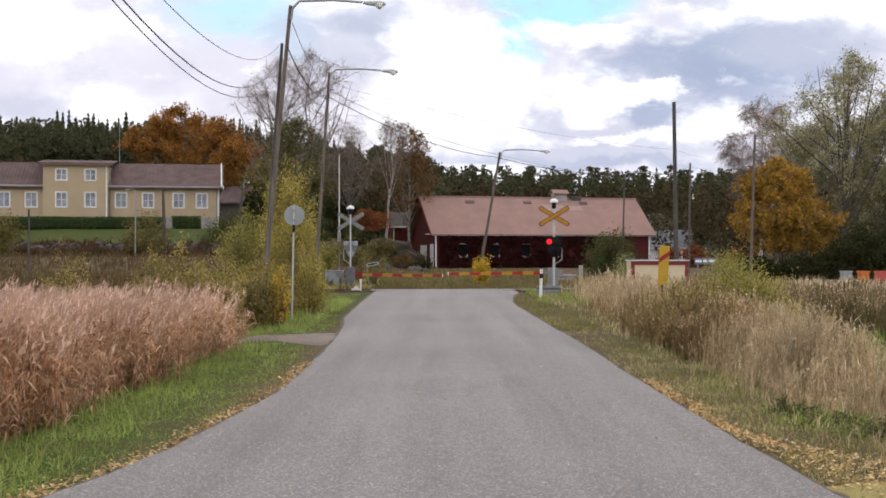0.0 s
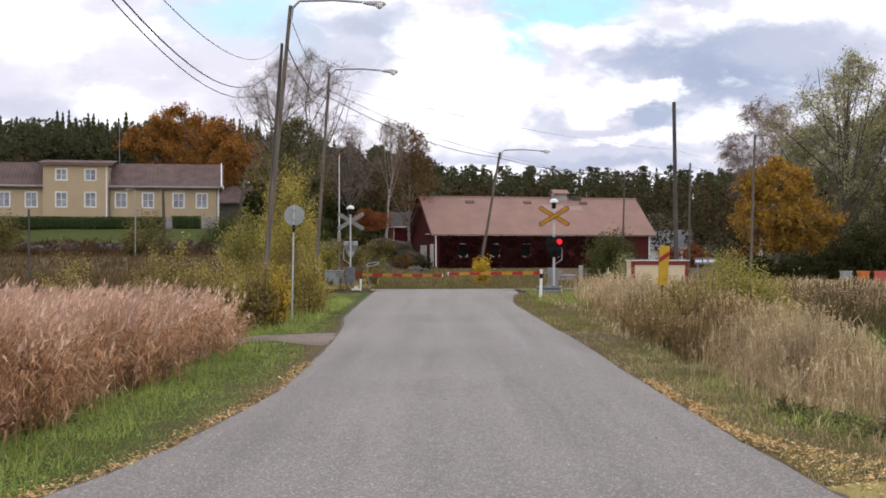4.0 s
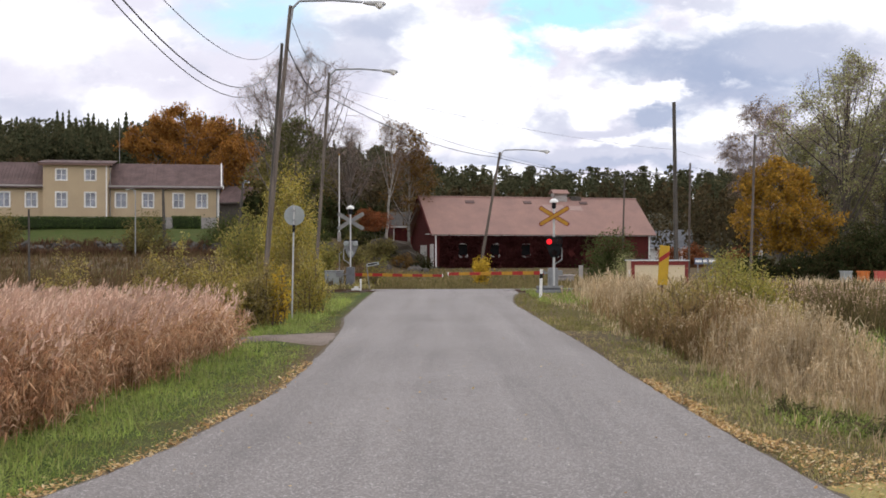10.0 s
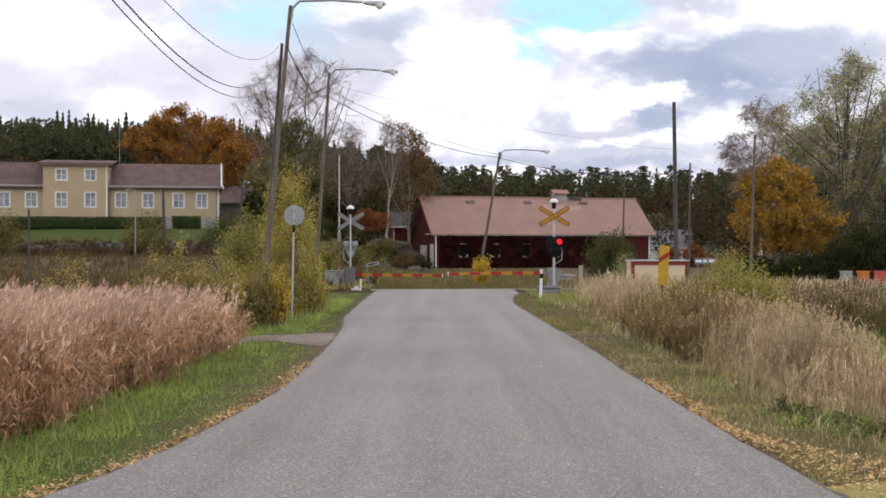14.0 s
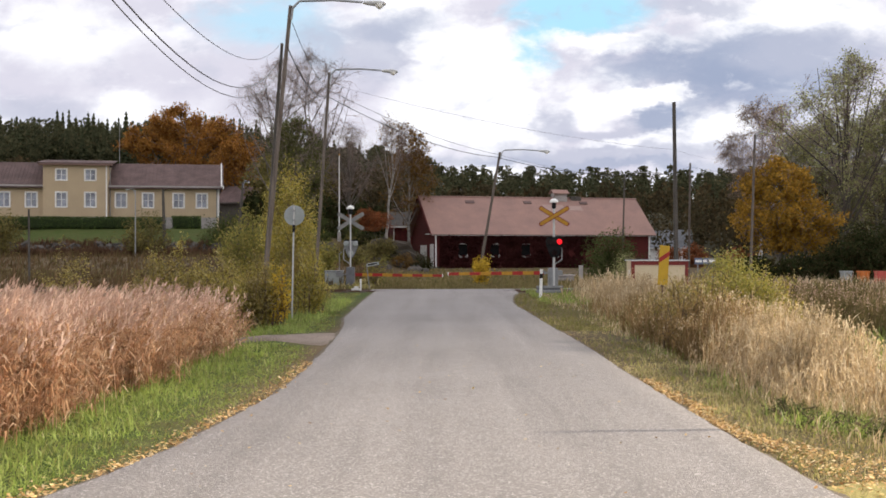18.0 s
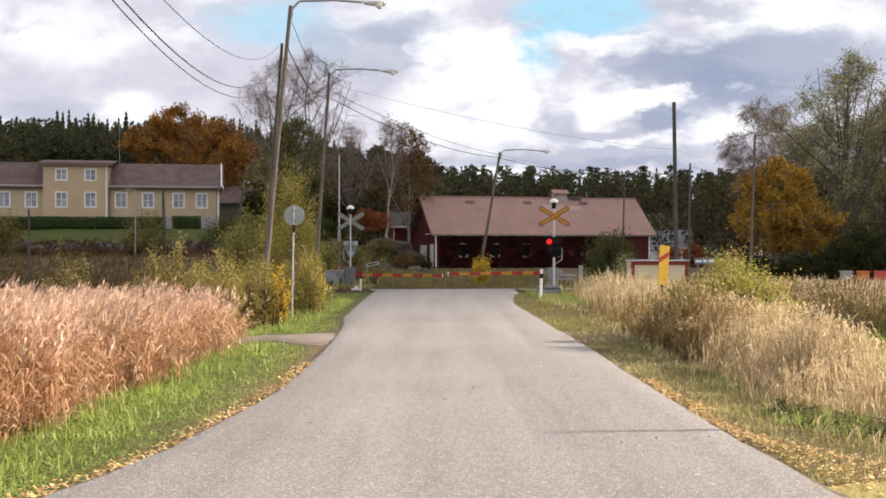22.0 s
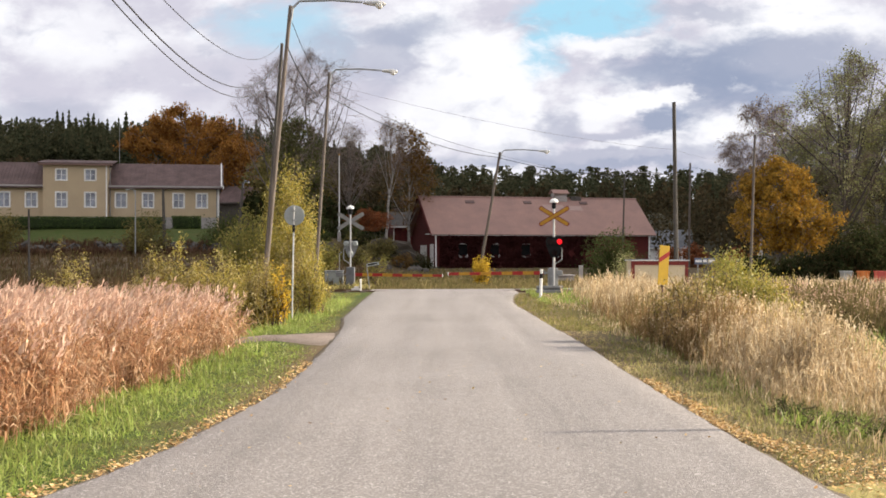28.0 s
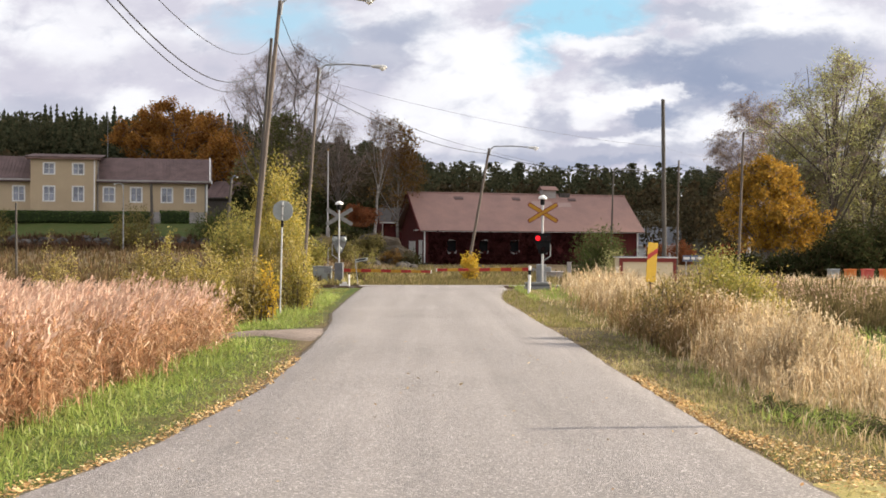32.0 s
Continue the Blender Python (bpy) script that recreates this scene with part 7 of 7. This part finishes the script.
def dry_stand(x0, x1, y0, y1, n, seed, label, height, leaf_m, head_m, leaf=(0.10, 0.30), lw=0.0062, heads=0.6, mask=None):
    """Dry tall grass and weeds: thin stems with many short crooked leaves, and ragged seed heads."""
    rng = np.random.default_rng(seed)
    x, y = rng.uniform(x0, x1, n), y0 + (y1 - y0) * rng.uniform(size=n) ** 1.3
    lush = np.array([noise.noise((a * 1.1, b * 0.7, seed)) for a, b in zip(x, y)])
    ok = lush > rng.uniform(-0.9, 0.0, n)
    if mask is not None:
        ok &= mask(x, y, rng)
    ok &= ~((np.abs(x / y - 5.5 / 30) < 0.012) & (y > 23.5) & (y < 30.5))
    x, y, lush = x[ok], y[ok], lush[ok]
    n = len(x)
    cx, cy = (x0 + x1) / 2, (y0 + y1) / 2
    h = height(x, y) * rng.uniform(0.6, 1.05, n) * (1 + 0.3 * lush)
    far = 1 + 0.022 * (y - 12).clip(0, 40)
    base = np.stack([x - cx, y - cy, ground_z(x, y) - 0.02], axis=1)
    lean = np.stack([rng.normal(size=n) * 0.15 + 0.06, rng.normal(size=n) * 0.14, np.zeros(n)], axis=1) * h[:, None]
    top = base + lean + np.array([0, 0, 0.95]) * h[:, None]
    r = 0.0042 * far
    stems = tubes(base, top, r, r * 0.6, 3)
    k = 6
    f = rng.uniform(0.05, 0.98, (n, k))
    at = (base[:, None] * (1 - f[..., None]) + top[:, None] * f[..., None]).reshape(-1, 3)
    m = n * k
    az = rng.uniform(0, 2 * math.pi, m)
    out = np.stack([np.cos(az), np.sin(az), np.zeros(m)], axis=1)
    side = np.stack([-np.sin(az), np.cos(az), rng.normal(size=m) * 0.7], axis=1)
    ln = rng.uniform(*leaf, m)[:, None]
    zed = np.array([[0, 0, 1.0]])
    q1 = at + out * ln * 0.24 + zed * ln * rng.uniform(0.35, 0.7, (m, 1))
    q2 = at + out * ln * rng.uniform(0.35, 0.75, (m, 1)) + zed * ln * rng.uniform(0.1, 1.25, (m, 1))
    wd = lw * rng.uniform(0.6, 1.5, (m, 1)) * np.repeat(far, k)[:, None]
    v = np.stack([at - side * wd * 0.5, at + side * wd * 0.5, q1 + side * wd, q1 - side * wd, q2 + side * wd * 0.15, q2 - side * wd * 0.15], axis=1).reshape(-1, 3)
    o = (np.arange(m) * 6)[:, None]
    lv = (v, np.concatenate([o + np.array([0, 1, 2, 3]), o + np.array([3, 2, 4, 5])], axis=1).reshape(-1, 4))
    t = thing("dry_grass_stand", pose(cx, cy, 0), label, "grass", "dry grass", "stuff")
    part("stemwork", merged(stems, lv), leaf_m, t)
    pick = rng.uniform(size=n) < heads
    c = np.repeat(top[pick], 7, axis=0) + rng.normal(size=(7 * int(pick.sum()), 3)) * np.array([0.014, 0.014, 0.06])
    part("seed_heads", leaves(c, 0.016 * (1 + 0.022 * max(0, cy - 12)), rng, 0.5), head_m, t)
    return t


def ridge(x, y):
    """Tall along the ditch, lower towards the meadow and near the camera."""
    return np.interp(y, [8, 11, 13, 15, 17.5, 30, 44], [0.45, 0.55, 0.66, 0.82, 0.98, 1.0, 1.0]) * np.interp(x - straw_foot(y), [0, 0.3, 0.8, 1.5, 2.1, 2.8], [0.35, 0.7, 1.0, 0.95, 0.5, 0.3])


def beside_bush(x, y, rng):
    return right_edge(x, y, rng) & (x / y > 0.205 + rng.normal(size=len(x)) * 0.03)


right_stands = [
    dry_stand(3.3, 6.6, 9.0, 14.5, 2300, 330, "low dry straw grass and weeds beside the ditch", ridge, STRAW, STRAW, (0.07, 0.2), 0.0040, mask=beside_bush),
    dry_stand(3.5, 7.0, 14.5, 20.0, 2700, 331, "tall bleached straw grass with ragged seed heads", ridge, STRAW, STRAW, (0.08, 0.22), 0.0042, mask=beside_bush),
    dry_stand(3.8, 8.5, 21.0, 30.0, 1900, 332, "tall dry grass and brown weeds along the ditch", ridge, WEED, STRAW, mask=right_edge),
    dry_stand(4.2, 9.5, 30.0, 43.0, 2500, 333, "tall pale straw grass near the crossing signal", ridge, STRAW, STRAW, mask=right_edge),
]
right_stands.append(dry_stand(3.7, 4.9, 18.4, 25.0, 760, 335, "brown dry weeds in front of the sallow bush", lambda x, y: 0.6 + 0.45 * smooth(3.7, 4.4, x), HERB, STRAW, (0.08, 0.2), 0.006, 0.5))
turf("dry_grass", 5.5, 30.0, 36, 56, 14000, 0.3, 0.6, 0.006, STRAW, 307, "tall pale grass before the hut", 0.2, (0.08, 0), clump=0.3)
turf("weeds", 3.9, 6.5, 16, 34, 4600, 0.3, 0.7, 0.0055, HERB, 308, "brown standing weeds among the dry grass", 0.25, (0.06, 0), lambda x, y, rng: x / y < 0.27, clump=0.6)
right_stands.append(dry_stand(7.4, 20.0, 26.0, 37.0, 4000, 334, "belt of brown standing weeds behind the meadow", lambda x, y: np.full(len(x), 1.0), WEED, PLUME, (0.12, 0.3), 0.009, 0.4))
turf("meadow_grass", 6.4, 20.0, 12, 27, 30000, 0.08, 0.26, 0.008, GRASS, 309, "green meadow grass behind the dry grass", 0.4, (0, 0), clump=0.2)
turf("field_grass", -45.0, -4.0, 52, 94, 26000, 0.2, 0.55, 0.012, FIELD, 310, "rough brown grass in the field below the house", 0.3, (0.05, 0), clump=0.4)
turf("mown_strip", -46.0, -13.0, 65, 73, 7000, 0.06, 0.16, 0.014, DULL, 323, "pale mown strip across the rough field", 0.4, (0, 0))
turf("bank_weeds", -46.0, -11.0, 92.6, 96.6, 9000, 0.35, 0.8, 0.02, BANK, 322, "rust-brown weeds on the bank below the lawn", 0.3, (0, 0))
turf("trackside_grass", -4.5, 9.0, 58, 112, 6500, 0.12, 0.35, 0.018, DULL, 311, "pale dry grass between track and barn", 0.35, (0.05, 0), clump=0.3)
turf("trackside_grass", -4.4, 9.0, 49.5, 62, 10000, 0.10, 0.28, 0.010, DULL, 312, "pale yellow grass behind the crossing", 0.35, (0.05, 0), lambda x, y, rng: (y > 49.55 + 0.5 * smooth(-3, 3.4, x) + 2.0 * smooth(3, 9, x) + 0.9 * smooth(3, 20, x)))
turf("trackside_grass", -9.0, -3.0, 49.8, 62, 6000, 0.10, 0.30, 0.011, VERGE, 314, "yellow-green grass beside the crossing", 0.35, (0.05, 0))

for k, (wx, wy, ww) in enumerate(((3.75, 11.5, 0.7), (4.05, 10.9, 0.75), (3.6, 12.3, 0.5), (4.35, 10.6, 0.6))):
    shrub("weed_clump", wx, wy, gz(wx, wy), 180 + k, "low clump of dark green leafy weeds in the grass", LEAF_BUSH, 0.26, ww, 0.6, 26, 1100, 0.016, category="weeds", group="weed clumps", fray=0.8, least=0.3, loose=0.09)

right_bushes = []
for bx, by, bh, bw, seed, lf, count in ((4.1, 19.9, 1.25, 1.0, 111, LEAF_TAN, 3000), (4.55, 20.4, 1.55, 1.2, 112, LEAF_SALLOW, 7000), (5.15, 20.7, 1.85, 1.3, 113, LEAF_MEADOW, 16000), (4.4, 21.9, 1.5, 1.1, 114, LEAF_SALLOW, 5000), (5.45, 22.0, 1.9, 1.4, 115, LEAF_MEADOW, 15000), (5.0, 20.2, 1.15, 0.8, 118, LEAF_GOLD, 1500), (5.75, 20.8, 1.5, 1.1, 119, LEAF_YELLOW, 9000)):
    right_bushes.append(shrub("sallow_bush", bx, by, gz(bx, by), seed, "green-gold sallow bush rising from the dry grass", lf, bh, bw, 1.0, 42, count, 0.027, group="sallow bushes", fray=0.8, least=0.4, loose=0.07, upright=0.9))


def fallen_leaves():
    """Yellow leaves blown together along both edges of the road, and a few on it."""
    rng = np.random.default_rng(400)
    n = 2500
    y = 6.3 + 11.5 * rng.uniform(size=n) ** 1.8
    a = np.stack([road_left(y) - 0.02 - np.abs(rng.normal(size=n)) * 0.11 + 0.03 * rng.normal(size=n), y, np.full(n, 0.02)], axis=1)
    n = 6200
    y = 6.3 + 9 * rng.uniform(size=n) ** 1.6
    b = np.stack([road_right(y) + 0.05 + np.abs(rng.normal(size=n)) * (0.11 + 0.16 * smooth(11, 8, y)) + 0.8 * smooth(11.2, 9, y) * rng.uniform(size=n), y, np.full(n, 0.02)], axis=1)
    a = a[np.abs(a[:, 1] - 22.9) > 1.6]
    for q, amp in ((a, 0.05), (b, 0.1)):
        q[:, 0] += np.array([amp * noise.noise((0, w * 1.6, 3)) for w in q[:, 1]])
    m = 90
    c = np.stack([rng.uniform(-2.2, 2.6, m), rng.uniform(6.3, 22, m), np.full(m, 0.065)], axis=1)
    for q in (a, b):
        q[:, 2] = np.maximum(ground_z(q[:, 0], q[:, 1]), -0.05) + rng.uniform(0.02, 0.06, len(q))
    tagged(part("fallen_leaves", leaves(np.concatenate([a, b, c]), 0.0185, rng, 0.75, 0.7), FALLEN), "yellow and brown fallen leaves along the road edges", "leaves", kind="stuff")


fallen_leaves()


def road_grit():
    """Loose stones and bits lying on the asphalt."""
    rng = np.random.default_rng(410)
    n = 420
    y = 6.6 + 15 * rng.uniform(size=n) ** 1.6
    x = road_left(y) + 0.1 + (road_right(y) - road_left(y) - 0.2) * np.clip(rng.beta(1.1, 0.7, n), 0, 1)
    s = 0.004 + 0.006 * rng.uniform(size=n) ** 3
    o = np.array([(1, 0, 0), (0.2, 0.9, 0), (-0.9, 0.3, 0), (-0.2, -0.8, 0), (0.1, 0.1, 1)])
    a = rng.uniform(0, 6.28, n)
    q = o[None] * s[:, None, None] * rng.uniform(0.7, 1.3, (n, 5, 1))
    v = np.stack([q[..., 0] * np.cos(a)[:, None] - q[..., 1] * np.sin(a)[:, None] + x[:, None], q[..., 0] * np.sin(a)[:, None] + q[..., 1] * np.cos(a)[:, None] + y[:, None], q[..., 2] + 0.038], axis=2).reshape(-1, 3)
    f = np.array([(0, 1, 4), (1, 2, 4), (2, 3, 4), (3, 0, 4)])
    tagged(part("road_grit", (v, (np.arange(n) * 5)[:, None, None].repeat(4, 1).reshape(-1, 1) + np.tile(f, (n, 1))), GRIT), "small pale and dark stones scattered on the road", "grit", kind="stuff")


road_grit()


def moss_patch():
    """Dry yellowish moss on the road's edge."""
    k = 28
    v = [(3.12, 8.2, 0.02)]
    for i in range(k):
        a = 2 * math.pi * i / k
        r = 1 + 0.25 * noise.noise((math.cos(a) * 2, math.sin(a) * 2, 3))
        x, y = 3.12 + 0.42 * r * math.cos(a), 8.2 + 0.5 * r * math.sin(a)
        v.append((x, y, -0.012))
    bm = bmesh.new()
    q = [bm.verts.new(p) for p in v]
    for i in range(k):
        bm.faces.new((q[0], q[1 + i], q[1 + (i + 1) % k]))
    tagged(part("moss_patch", bm, MOSS), "patch of dry yellow moss at the road edge", "moss", kind="structure")


moss_patch()


# ---- what moves ----
def motions():
    # the clouds drift to the right and away
    walk(sky_backdrop, [(t, pose((t - 12) * 0.0052 * SKY_H, (t - 12) * 0.0118 * SKY_H, SKY_H)) for t in (0.0, 16.0, 32.0)])
    # the cloud draws off the sun, so that light reaches the reeds first and the trees behind last
    far = to_sun * 1700
    rows = []
    for t, edge in CLOUD_EDGE:
        rows.append((t, Matrix.Translation((far.x, far.y + edge, far.z)) @ pose(0, 0, 0, 0, 0, 35)))
    walk(shade_cloud, rows)
    # the two red lamps seem to flash in turn as the added discs cover them
    for which, disc in zip((-1, 1), flash_discs):
        lit = which < 0                       # the lamp on this side shows first
        over, away = pose(0.195 * which, -0.2 - 0.007 * which, 1.98), pose(0, -0.2 - 0.007 * which, 1.98)
        rows = [(0.0, away if lit else over)]
        for k in range(70):
            t = 0.21 + 0.4588 * k
            if t > 31.95:
                break
            rows += [(t - 1 / 30, away if lit else over), (t, over if lit else away)]
            lit = not lit
        rows.append((32.0, away if lit else over))
        walk(disc, rows)
    # the tall trees stir a little
    for k, b in enumerate(tall_trees):
        x, y, z = b.location
        walk(b, [(t, pose(x, y, z, 0.12 * math.sin(t * 1.1 + k), 0.16 * math.sin(t * 1.5 + 2 * k), 0)) for t in [i * 1.0 for i in range(33)]])
    # wind in the reeds and bushes
    for k, b in enumerate(reed_beds + left_bushes + right_bushes + right_stands):
        x, y, z = b.location
        size = 0.9 if k < len(reed_beds) or k >= len(reed_beds + left_bushes + right_bushes) else 1.3
        walk(b, [(t, pose(x, y, z, size * 0.5 * math.sin(t * 1.9 + k), size * (0.5 * math.sin(t * 1.3 + 2 * k) + 0.5 * math.sin(t * 2.7 + k)), 0)) for t in [i * 0.8 for i in range(41)]])


CLOUD_EDGE = [(0.0, -170), (12.0, -120), (14.5, -75), (16.4, -20), (17.5, -19), (19.0, -18), (20.0, -16), (20.5, -14), (21.2, -2), (22.3, 4), (23.2, 7), (24.0, 9), (25.0, 10), (26.5, 16), (27.5, 24), (28.0, 29), (28.6, 39), (29.2, 48), (30.0, 56), (31.0, 66), (32.0, 74)]
motions()
